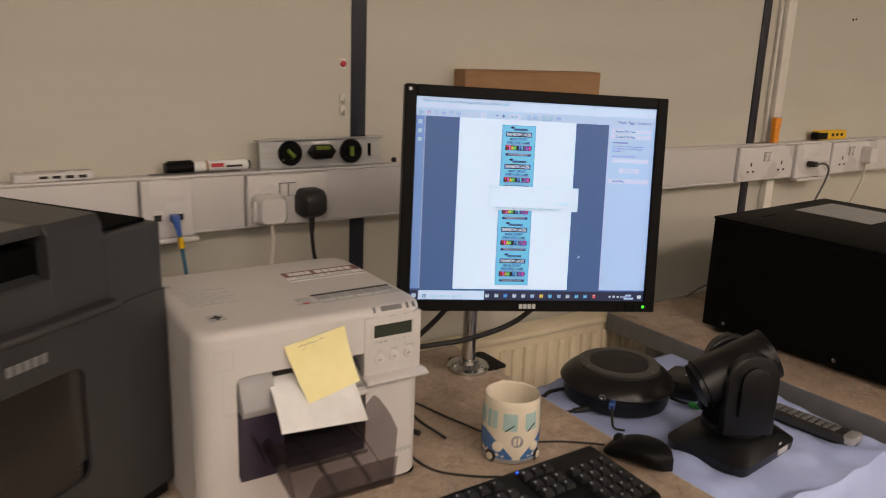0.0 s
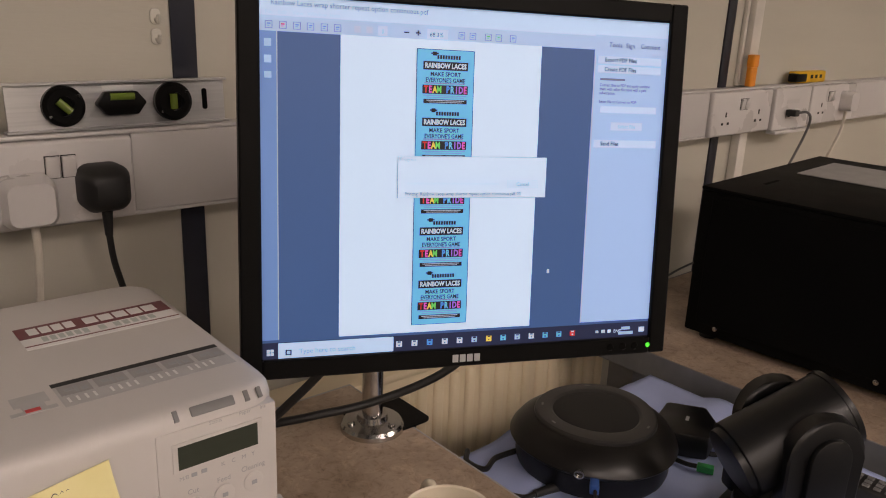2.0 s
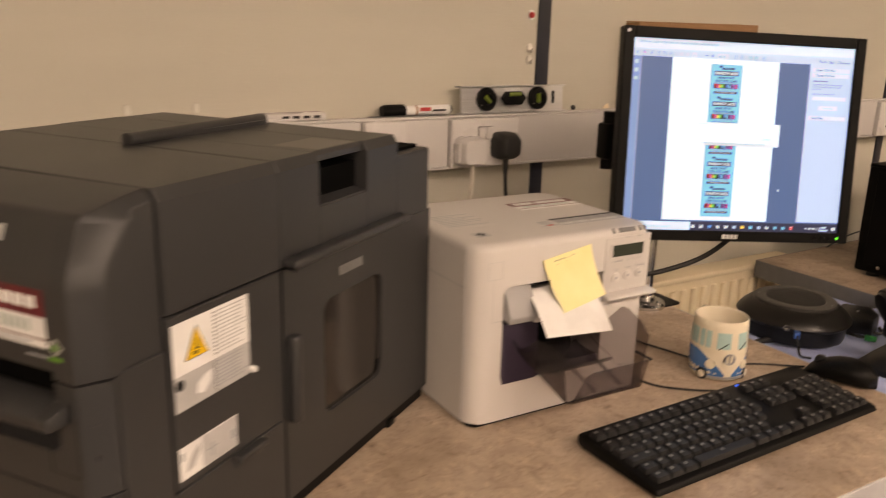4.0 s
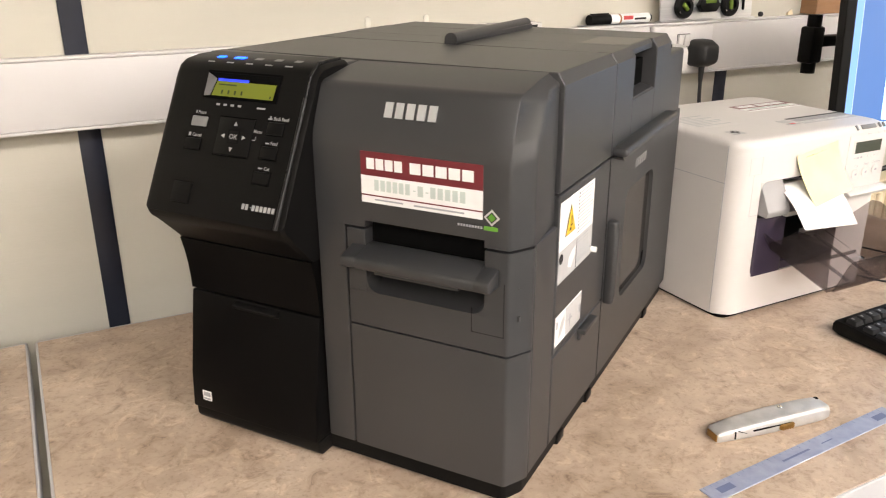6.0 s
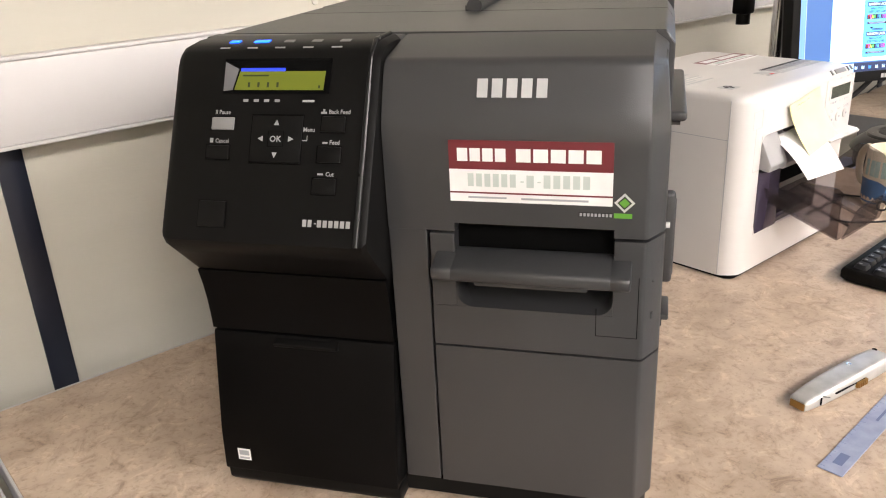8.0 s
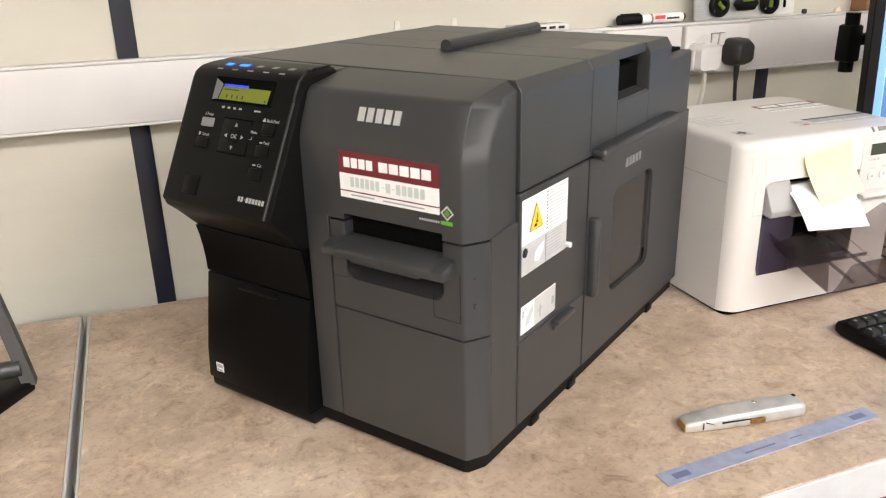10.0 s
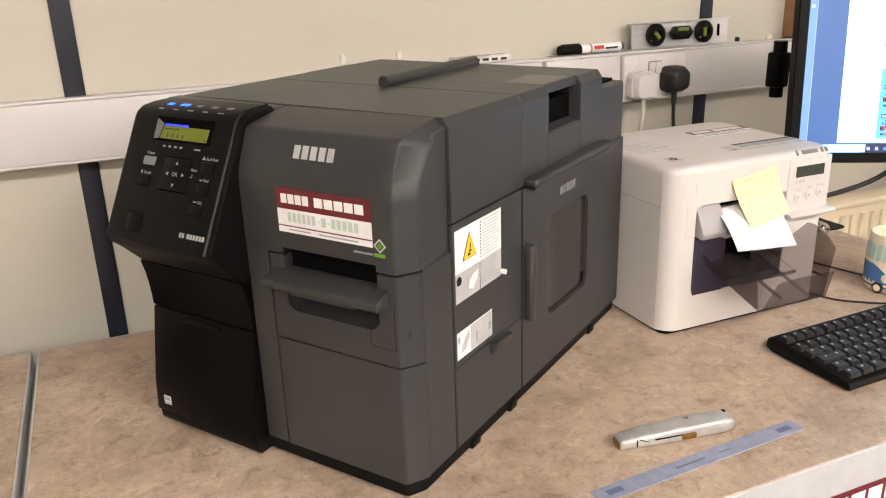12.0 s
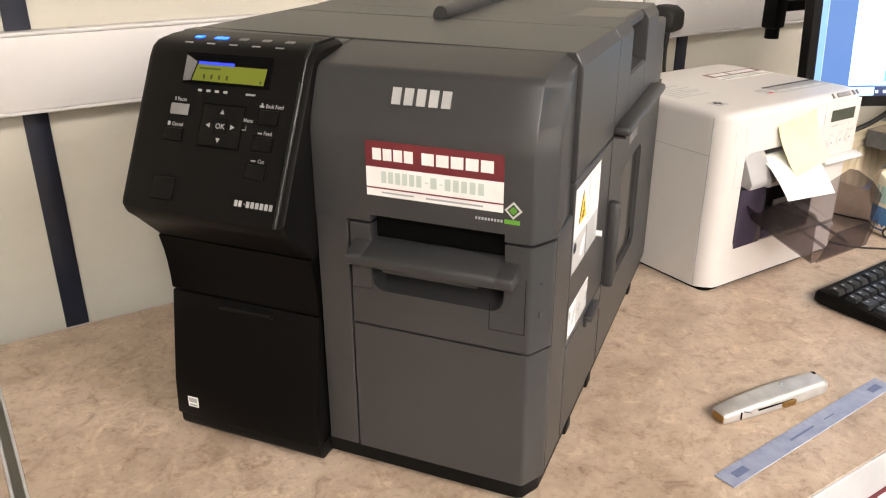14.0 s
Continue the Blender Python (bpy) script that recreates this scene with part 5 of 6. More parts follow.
M_vialfill = surface("yellow_green_spirit", (0.13, 0.19, 0.03), rough=0.15, scale=40)
M_orange = surface("orange_plastic", (0.75, 0.26, 0.02), rough=0.4, scale=40)
M_yellowtool = surface("yellow_tool_plastic", (0.72, 0.42, 0.01), rough=0.45, scale=40)
M_clear = surface("clear_hook_plastic", (0.60, 0.58, 0.52), rough=0.15, scale=60)

plug = thing("plug", pose(0.624, 1.336, 1.042), "black moulded mains plug in the socket", "plug", "mains plugs")
part("body", loft([[(x * 1.0, 0.0, z) for x, z in rounded(0.050, 0.050, 0.014, 5)], [(x * 1.02, -0.020, z) for x, z in rounded(0.050, 0.050, 0.014, 5)], [(x * 0.80, -0.036, z * 0.74) for x, z in rounded(0.050, 0.050, 0.014, 5)], [(x * 0.6, -0.040, z * 0.5) for x, z in rounded(0.050, 0.050, 0.014, 5)]]), M_cord_k, plug)
part("strain_relief", rod((0, -0.016, -0.024), (0, -0.016, -0.052), 0.006, 12, 0.0042), M_cord_k, plug)
part("cord", tube([(0, -0.016, -0.050), (0.004, -0.014, -0.085), (0.016, -0.006, -0.13), (0.030, 0.012, -0.185), (0.034, 0.030, -0.26), (0.034, 0.035, -0.5)], 0.0036), M_cord_k, plug)
plugw = thing("plug", pose(0.548, 1.336, 1.036), "white moulded mains plug in the socket", "plug", "mains plugs")
part("body", loft([[(x, 0.0, z) for x, z in rounded(0.054, 0.052, 0.012, 5)], [(x * 0.97, -0.024, z * 0.97) for x, z in rounded(0.054, 0.052, 0.012, 5)], [(x * 0.80, -0.033, z * 0.82) for x, z in rounded(0.054, 0.052, 0.012, 5)]]), M_socket, plugw)
part("finger_grip", box(-0.031, -0.026, -0.022, -0.006, -0.02, 0.016, 0.002), M_socket, plugw)
part("cord", tube([(0.004, -0.014, -0.025), (0.005, -0.012, -0.06), (0.003, -0.004, -0.11), (0.002, 0.008, -0.17), (0.0, 0.03, -0.26), (0.0, 0.034, -0.5)], 0.0042), M_cord_w, plugw)
plugs = thing("plug", pose(2.405, 1.336, 1.052), "small white mains plug in the end socket", "plug", "mains plugs")
part("body", loft([[(x, 0.0, z) for x, z in rounded(0.046, 0.050, 0.010, 4)], [(x * 0.86, -0.028, z * 0.88) for x, z in rounded(0.046, 0.050, 0.010, 4)]]), M_socket, plugs)
part("cord", tube([(-0.012, -0.014, -0.024), (-0.014, -0.012, -0.07), (-0.022, 0.0, -0.12), (-0.03, 0.02, -0.2), (-0.03, 0.035, -0.35)], 0.0038), M_cord_w, plugs)

net = thing("network_cable", pose(0.388, 1.330, 1.034), "teal network cable with blue plug hanging down", "cable")
part("connector", box(-0.006, 0.006, -0.020, 0.000, -0.006, 0.006, 0.001), M_blueplug, net)
part("boot", rod((0, -0.018, -0.002), (0.003, -0.022, -0.026), 0.0058, 12, 0.004), M_blueplug, net)
part("tag", rod((0.0035, -0.022, -0.028), (0.006, -0.021, -0.046), 0.0046, 12), M_yellowtool, net, "yellow cable tag")
part("cord", tube([(0.003, -0.022, -0.024), (0.008, -0.020, -0.06), (0.016, -0.010, -0.11), (0.024, 0.01, -0.19), (0.03, 0.035, -0.28), (0.03, 0.04, -0.5)], 0.0030), M_cord_blue, net)
net2 = thing("network_cable", pose(2.115, 1.330, 1.040), "thin grey cable looping from the outlet", "cable")
part("connector", box(-0.008, 0.010, -0.024, 0.000, -0.007, 0.007, 0.002), M_cord_k, net2)
part("cord", tube([(0.008, -0.020, 0.0), (0.030, -0.030, 0.002), (0.052, -0.030, -0.014), (0.060, -0.020, -0.050), (0.045, -0.010, -0.10), (0.020, 0.0, -0.16), (0.0, 0.02, -0.28)], 0.0030), M_cord_g, net2)

# spirit level leaning against the wall on the ledge
lev = thing("spirit_level", pose(0.664, 1.352, 1.0990, -4), "short aluminium spirit level with three black vials", "spirit level")
part("web", box(-0.118, 0.118, 0.0065, 0.0100, 0.003, 0.049), M_alu, lev)
part("top_rail", box(-0.124, 0.120, 0.0, 0.0175, 0.0485, 0.0512, 0.0006, 1), M_alu, lev)
part("bottom_rail", box(-0.121, 0.121, 0.0, 0.0175, 0.0, 0.0028, 0.0006, 1), M_alu, lev)
part("groove", box(-0.118, 0.118, 0.0058, 0.0066, 0.010, 0.013), M_alu, lev)
for vx in (-0.064, 0.054):
    hub = part("vial_ring", moved(lathe([(0.0215, 0), (0.0215, 0.007), (0.0175, 0.0105), (0.0105, 0.0105), (0.0105, 0.004), (0, 0.004)], 32), pose(vx, 0.0065, 0.0265) @ FRONT), M_blackplastic, lev, "round black vial holder")
    part("vial", moved(rod((-0.0085, 0, 0), (0.0085, 0, 0), 0.0042, 14), pose(vx, -0.001, 0.0265, 0, 45 if vx < 0 else 90)), M_vialfill, hub, "green spirit vial")
    for a in (35, 215):
        part("screw", moved(lathe([(0.0018, 0), (0.0014, 0.0008)], 8), pose(vx + 0.0178 * math.cos(radians(a)), -0.0038, 0.0265 + 0.0178 * math.sin(radians(a))) @ FRONT), M_chrome, hub)
mid = part("vial_block", moved(slab([(-0.027, 0.0), (-0.017, -0.0125), (0.017, -0.0125), (0.027, 0.0), (0.017, 0.0125), (-0.017, 0.0125)], 0, 0.013, 0.002), pose(-0.005, 0.0065, 0.0275) @ FRONT), M_blackplastic, lev, "black central vial block")
part("vial", rod((-0.018, -0.0045, 0.0345), (0.008, -0.0045, 0.0345), 0.0042, 14), M_vialfill, mid, "yellow-green spirit vial")
part("sight_notch", box(-0.022, 0.012, 0.0062, 0.0068, 0.0415, 0.0487), M_paper, lev)
part("end_slot", moved(slab(rounded(0.0055, 0.024, 0.0026, 4), 0, 0.002), pose(0.0935, 0.0068, 0.0275) @ FRONT), M_seam_shade, lev)

pen = thing("marker_pen", pose(0.392, 1.368, 1.1075, 0, 0, 2), "black and white marker pen lying on the trunking", "marker")
part("barrel", rod((0.042, 0, 0), (0.135, 0, 0), 0.0088, 20), M_paper, pen)
part("cap", joined(rod((-0.004, 0, 0), (0.042, 0, 0), 0.0096, 20), box(0.0, 0.04, -0.002, 0.002, 0.008, 0.0115)), M_blackplastic, pen)
part("end_plug", rod((0.135, 0, 0), (0.140, 0, 0), 0.0085, 20, 0.0070), M_blackplastic, pen)
part("print_band", rod((0.062, 0, 0), (0.066, 0, 0), 0.0090, 20), M_brown, pen)
part("red_print", box(0.070, 0.092, -0.0093, -0.0080, -0.001, 0.0055), M_red, pen, smooth=False)
part("black_print", box(0.096, 0.124, -0.0093, -0.0080, -0.002, 0.0015), M_print, pen, smooth=False)
part("print_stripe", rod((0.086, 0, 0), (0.128, 0, 0), 0.0089, 6), M_paper, pen)
strip = thing("metal_strip", pose(0.36, 1.352, 1.0990), "thin dark metal strip lying on the trunking", "strip")
part("strip", box(0.0, 0.15, 0.0, 0.012, 0, 0.0012), M_cord_g, strip)

hubw = thing("usb_hub", pose(0.168, 1.352, 1.0990), "slim white hub lying on the trunking ledge", "hub")
part("case", slab(rounded(0.112, 0.036, 0.006, 4, 0.056, 0.0185), 0, 0.011, 0.002), M_socket, hubw)
part("base_tab", box(0.0, 0.06, -0.003, 0.004, 0, 0.004, 0.001), M_socket, hubw)
for i in range(4):
    part("port", box(0.034 + i * 0.018, 0.046 + i * 0.018, 0.0000, 0.0012, 0.0035, 0.0080), M_slot, hubw, smooth=False)

bead = thing("bead", pose(0.812, 1.362, 1.0990), "small dark round bead on the trunking", "bead")
part("ball", lathe([(0.0005, 0), (0.004, 0.0008), (0.0055, 0.005), (0.004, 0.009), (0.0005, 0.0100)], 16), M_cord_k, bead)
crumb = thing("foam_scrap", pose(0.895, 1.365, 1.0990), "small torn scrap of cream foam", "scrap")
part("scrap", loft([[(0, 0, 0), (0.018, 0.002, 0), (0.016, 0.010, 0), (0.003, 0.009, 0)], [(0.003, 0.002, 0.006), (0.013, 0.002, 0.011), (0.012, 0.007, 0.008), (0.005, 0.006, 0.005)]]), M_rad, crumb)

bx = thing("cardboard_box", pose(0.960, 1.3495, 1.0990, 0, 0, -1.2), "flat brown cardboard box standing on the trunking", "box")
part("front_panel", box(0.0, 0.352, 0.0, 0.003, 0, 0.172, 0.0008, 1), M_brown, bx)
part("back_panel", box(0.0, 0.352, 0.037, 0.040, 0, 0.172), M_brown, bx)
part("side_panel", box(0.0, 0.003, 0.003, 0.037, 0, 0.172), M_brown, bx)
part("side_panel", box(0.349, 0.352, 0.003, 0.037, 0, 0.172), M_brown, bx)
part("top_flap", moved(box(0.0, 0.352, 0.0, 0.040, 0, 0.0025, 0.0008, 1), pose(0, 0, 0.172, 1.5)), M_brown, bx)

hook = thing("wall_hook", pose(0.716, WALL, 1.279), "tiny red-centred white adhesive hook on the wall", "hook", "adhesive wall hooks")
part("pad", moved(slab(rounded(0.013, 0.018, 0.005, 4), 0, 0.003, 0.001), FRONT), M_paper, hook)
part("button", moved(lathe([(0.006, 0.003), (0.0055, 0.006), (0.003, 0.008)], 16), FRONT), M_red, hook, "red button")
for hz in (1.217, 1.195):
    h2 = thing("wall_hook", pose(0.716, WALL, hz), "small clear plastic adhesive hook on the wall", "hook", "adhesive wall hooks")
    part("pad", moved(slab(rounded(0.012, 0.018, 0.005, 4), 0, 0.003, 0.001), FRONT), M_clear, h2)
    part("prong", tube([(0, -0.003, -0.003), (0, -0.010, -0.006), (0, -0.012, 0.002)], 0.0022), M_clear, h2)
for hx in (-0.028, 0.074):
    h3 = thing("wall_hook", pose(hx, WALL, 1.120), "small clear plastic adhesive hook on the wall", "hook", "adhesive wall hooks")
    part("pad", moved(slab(rounded(0.010, 0.016, 0.004, 4), 0, 0.003, 0.001), FRONT), M_clear, h3)

hl = thing("highlighter", pose(1.985, 1.358, 1.0990), "orange highlighter standing on the trunking", "marker")
part("barrel", slab(rounded(0.024, 0.015, 0.005, 4), 0, 0.040, 0.001), M_orange, hl)
part("cap", slab(rounded(0.026, 0.017, 0.005, 4), 0.040, 0.066, 0.002), M_orange, hl)
tool = thing("cable_tool", pose(2.185, 1.352, 1.0990), "yellow and black hand tool lying on the trunking", "tool")
part("body", box(0.0, 0.135, 0.0, 0.026, 0, 0.026, 0.004), M_yellowtool, tool)
part("grip", box(-0.012, 0.040, -0.002, 0.020, 0.002, 0.022, 0.004), M_blackplastic, tool)
for i in range(3):
    part("print_mark", bars([(0.058 + i * 0.022, 0.070 + i * 0.022, 0.010, 0.018)], FRONT), M_print, tool, smooth=False)
screwh = thing("wall_screw", pose(2.322, WALL, 1.433), "two dark screw heads in the wall", "screw")
part("head", moved(lathe([(0.004, 0), (0.003, 0.002)], 10), FRONT), M_cord_k, screwh)
part("head", moved(lathe([(0.003, 0), (0.002, 0.002)], 10), pose(0.016, 0, 0.002) @ FRONT), M_cord_k, screwh)

# ---- things on the desk ----
M_mug = surface("cream_glazed_stoneware", (0.72, 0.64, 0.50), (0.77, 0.70, 0.56), 0.25, scale=20, rough_var=0.08)
M_mugblue = surface("blue_glaze", (0.05, 0.15, 0.36), (0.07, 0.19, 0.42), 0.25, scale=25)
M_mugaqua = surface("pale_aqua_glaze", (0.36, 0.52, 0.50), rough=0.25, scale=40)
M_ruler = surface("pale_blue_plastic", (0.20, 0.225, 0.325), (0.27, 0.295, 0.39), 0.35, scale=70)
M_rulerink = surface("faded_blue_ink", (0.095, 0.115, 0.21), rough=0.5, scale=60)
M_knife = surface("worn_silver_paint", (0.42, 0.415, 0.405), (0.52, 0.515, 0.505), 0.38, 0.5, scale=60, bump=0.15, bump_scale=120, rough_var=0.12)
M_brass = surface("worn_brass_slider", (0.30, 0.17, 0.05), rough=0.4, metal=0.7, scale=60)
M_key = surface("black_key_plastic", (0.013, 0.013, 0.014), (0.02, 0.02, 0.021), 0.42, scale=30, rough_var=0.08, spec=0.22)
M_keymark = material("grey_key_legend", (0.30, 0.30, 0.30), 0.6)

mug = thing("mug", pose(0.752, 0.892, DESK, 0, 0, -25), "cream and blue mug shaped like a camper van", "mug")
MR = 0.0425
part("cup", lathe([(0.0, 0.004), (0.030, 0.004), (0.033, 0.0), (0.0395, 0.003), (0.0425, 0.014), (0.0430, 0.052), (0.0415, 0.088), (0.0410, 0.097), (0.0400, 0.0985), (0.0385, 0.097), (0.0380, 0.088), (0.0385, 0.02), (0.034, 0.010), (0.0, 0.009)], 56), M_mug, mug)


def skin(a0, a1, z0, z1, r0=MR, lift=0.0006, n=14, zfun0=None, zfun1=None):
    """A thin patch of glaze following the cup between two angles and two heights."""
    a, b, c, d = [], [], [], []
    for i in range(n + 1):
        t = i / n
        an = radians(a0 + (a1 - a0) * t)
        lo = zfun0(t) if zfun0 else z0
        hi = zfun1(t) if zfun1 else z1

        def rr(z):
            return (0.0400 + (z - 0.003) * 0.23 if z < 0.014 else 0.0425 + (z - 0.014) * 0.013 if z < 0.052 else 0.0430 - (z - 0.052) * 0.0417) + lift
        a.append((rr(lo) * math.cos(an), rr(lo) * math.sin(an), lo))
        b.append((rr((lo + hi) / 2) * math.cos(an), rr((lo + hi) / 2) * math.sin(an), (lo + hi) / 2))
        c.append((rr(hi) * math.cos(an), rr(hi) * math.sin(an), hi))
    return loft([a, b, c], caps=False, closed=False)


# front of the van faces -y in the mug's own frame
part("blue_flank", skin(-82, 92, 0.010, 0.046, zfun0=lambda t: 0.010, zfun1=lambda t: 0.014 + 0.036 * min(1.0, t * 3.0) ** 0.8), M_mugblue, mug, "blue painted flank")
part("blue_flank", skin(-98, -272, 0.010, 0.046, zfun0=lambda t: 0.010, zfun1=lambda t: 0.014 + 0.036 * min(1.0, t * 3.0) ** 0.8), M_mugblue, mug, "blue painted flank")
for a in (-119, -75):
    win = part("windscreen", skin(a, a + 14 + 14, 0.056, 0.082), M_mugaqua, mug)
    part("wiper", tube([(0.0440 * math.cos(radians(a + 5)), 0.0440 * math.sin(radians(a + 5)), 0.055), (0.0436 * math.cos(radians(a + 22)), 0.0436 * math.sin(radians(a + 22)), 0.065)], 0.0009, 6, 3), M_cord_k, win)
for a in (-172, -156, -142, -28, -14, 2, 160, 176, 30, 46):
    part("side_window", skin(a, a + 11, 0.056, 0.083, n=5), M_mugaqua, mug)
for a in (-128, -52):
    part("headlight", moved(lathe([(0.008, 0), (0.0075, 0.003), (0.004, 0.004)], 20), Matrix.Rotation(radians(a), 4, "Z") @ pose(0.0420, 0, 0.029, 0, 90)), M_mug, mug)
    part("wheel", moved(lathe([(0.0095, 0), (0.0095, 0.003), (0.006, 0.0045)], 20), Matrix.Rotation(radians(a - 16 if a < -90 else a + 16), 4, "Z") @ pose(0.0400, 0, 0.0105, 0, 90)), M_cord_k, mug)
    part("hub_cap", moved(lathe([(0.0058, 0.0045), (0.005, 0.0060)], 20), Matrix.Rotation(radians(a - 16 if a < -90 else a + 16), 4, "Z") @ pose(0.0400, 0, 0.0105, 0, 90)), M_mug, mug)
part("badge_ring", moved(lathe([(0.0090, 0), (0.0090, 0.0022), (0.0070, 0.0022), (0.0070, 0)], 24), Matrix.Rotation(radians(-90), 4, "Z") @ pose(0.0425, 0, 0.040, 0, 90)), M_whitegrey, mug)
part("badge_spoke", moved(box(-0.007, 0.007, -0.0009, 0.0009, 0, 0.0020), Matrix.Rotation(radians(-90), 4, "Z") @ pose(0.0425, 0, 0.040, 0, 90)), M_whitegrey, mug)
part("bumper", skin(-135, -45, 0.006, 0.011, lift=0.0025), M_whitegrey, mug)
part("handle", tube([(0.040, 0.0, 0.082), (0.056, 0.0, 0.088), (0.068, 0.0, 0.074), (0.070, 0.0, 0.050), (0.062, 0.0, 0.028), (0.041, 0.0, 0.022)], 0.0062, 12), M_mug, mug)
bpy.context.view_layer.update()
for ch in mug.children:
    if ch.name.startswith("handle"):
        ch.matrix_basis = Matrix.Rotation(radians(92), 4, "Z")

# keyboard
kb = thing("keyboard", pose(0.403, 0.668, DESK, 0, 0, 1.6), "black full-size keyboard lying on the desk", "keyboard")
KW, KD = 0.448, 0.142
part("case", prism([(0.0, 0.004), (0.004, 0.0105), (0.010, 0.0125), (KD - 0.012, 0.0215), (KD - 0.003, 0.0215), (KD, 0.016), (KD, 0.006), (KD - 0.01, 0.002), (0.006, 0.001)], 0, KW, 0.002), M_blackplastic, kb)
part("caps_light", box(0.300, 0.304, 0.132, 0.1345, 0.0214, 0.0224), M_blueled, kb, "blue lock light", smooth=False)
for fx in (0.02, KW - 0.05):
    part("foot", box(fx, fx + 0.03, KD - 0.03, KD - 0.02, 0.0, 0.004), M_blackplastic, kb)
key_cache = {}


def key(x, y, w=0.0172, d=0.0165):
    """One concave-edged key cap; alike caps share a mesh."""
    k = (round(w, 4), round(d, 4))
    z = 0.0123 + (y - 0.010) * 0.0753
    if k not in key_cache:
        bm = loft([[(px, py, 0) for px, py in rounded(w, d, 0.0016, 2)], [(px * 0.97, py * 0.97, 0.0018) for px, py in rounded(w, d, 0.0016, 2)], [(px * (1 - 0.004 / w), py * (1 - 0.0045 / d) + 0.0004, 0.0062) for px, py in rounded(w, d, 0.0018, 2)]])
        o = part("key", bm, M_key, kb)
        mk = part("key_legend", bars([(-0.0040, -0.0012, 0.0006, 0.0042)], pose(0, 0, 0.0063)), M_keymark, o, smooth=False)
        key_cache[k] = (o.data, mk.data)
        first = o
    else:
        first = new("key", key_cache[k][0])
        first.parent = kb
        mk = new("key_legend", key_cache[k][1])
        mk.parent = first
    first.matrix_basis = pose(x, y, z, 4.3)


P0, PITCH = 0.014, 0.0190
rows_y = (0.0195, 0.0385, 0.0575, 0.0765, 0.0955, 0.1200)
for r, y in enumerate(rows_y):
    if r == 0:
        xs = [(0.022, 0.022), (0.046, 0.022), (0.070, 0.022), (0.137, 0.106), (0.206, 0.022), (0.230, 0.022), (0.254, 0.022), (0.279, 0.022)]
        for x, w in xs:
            key(x, y, w)
    else:
        off = {1: 0.034, 2: 0.026, 3: 0.0215, 4: 0.012, 5: 0.012}[r]
        n = {1: 11, 2: 12, 3: 13, 4: 14, 5: 13}[r]
        if r < 4:
            key((0.0035 + off + 0.002) / 1.0 - 0.012 + 0.004, y, {1: 0.040, 2: 0.031, 3: 0.0265}[r]) if r > 1 else key(0.0225, y, 0.0235)
        sx = {1: 0.046, 2: 0.0435, 3: 0.0390, 4: 0.0150, 5: 0.0150}[r]
        for i in range(n):
            if sx + i * PITCH < 0.282:
                key(sx + i * PITCH + (0.004 * (i // 4) if r == 5 else 0), y)
    for i in range(3):
        if r in (0, 3, 4, 5) or (r == 1 and i == 1):
            key(0.306 + i * PITCH, y)
    for i in range(4):
        if r < 5:
            key(0.374 + i * PITCH, y)

mouse = thing("mouse", pose(0.905, 0.778, DESK, 0, 0, 22), "black wired optical mouse beside the keyboard", "mouse")
secs = []
for i in range(13):
    t = i / 12
    y = -0.054 + 0.108 * t
    w = 0.0305 * (1 - abs(2 * t - 1) ** 3.2) ** 0.5 * (0.96 + 0.04 * math.cos(6.28 * t)) + 0.0004
    h = 0.0375 * (math.sin(math.pi * min(1, (0.06 + t * 0.94)) ** 0.8)) ** 0.6 + 0.001
    ring = []
    for k in range(20):
        a = 2 * math.pi * k / 20
        ring.append((w * math.copysign(abs(math.cos(a)) ** 0.75, math.cos(a)), y, 0.001 + max(0.0, h * (0.5 + 0.5 * math.sin(a)) if math.sin(a) > 0 else h * 0.5 * (1 + math.sin(a)))))
    secs.append(ring)
part("shell", loft(secs), M_blackplastic, mouse)
part("wheel", moved(lathe([(0.0085, -0.003), (0.0095, -0.002), (0.0095, 0.002), (0.0085, 0.003)], 20), pose(0, 0.030, 0.0255, 0, 90)), M_cord_k, mouse)
part("cord", tube([(0, 0.053, 0.008), (0.0, 0.075, 0.003), (-0.022, 0.115, 0.002), (-0.070, 0.180, 0.002), (-0.068, 0.270, 0.002), (-0.055, 0.37, 0.002)], 0.0017, 6), M_cord_k, mouse)
kc = thing("keyboard_cable", pose(0, 0, DESK), "thin black cable trailing over the desk", "cable")
part("cord", tube([(0.700, 0.812, 0.012), (0.700, 0.835, 0.0025), (0.660, 0.862, 0.002), (0.622, 0.905, 0.002), (0.618, 0.98, 0.002), (0.640, 1.10, 0.002), (0.67, 1.20, 0.002)], 0.0018, 6), M_cord_k, kc)

knife = thing("utility_knife", pose(0.0655, 0.6965, DESK, 0, 0, -8) @ Matrix.Scale(0.96, 4), "worn silver retractable utility knife on the desk", "knife")
ks = [(0.0, -0.0070, 0.0120, 0.0110), (0.003, -0.0090, 0.0135, 0.0135), (0.030, -0.0125, 0.0150, 0.0175), (0.075, -0.0140, 0.0155, 0.0200), (0.120, -0.0140, 0.0155, 0.0205), (0.145, -0.0130, 0.0150, 0.0195), (0.153, -0.0105, 0.0130, 0.0170), (0.156, -0.0070, 0.0090, 0.0130)]
part("handle", loft([[(x, py, pz) for py, pz in rounded(y1 - y0, h, min(0.006, h * 0.35), 4, (y0 + y1) / 2, h / 2 + 0.0004)] for x, y0, y1, h in ks]), M_knife, knife)
part("slot", box(0.042, 0.094, -0.0147, -0.0130, 0.0112, 0.0124), M_seam_shade, knife, smooth=False)
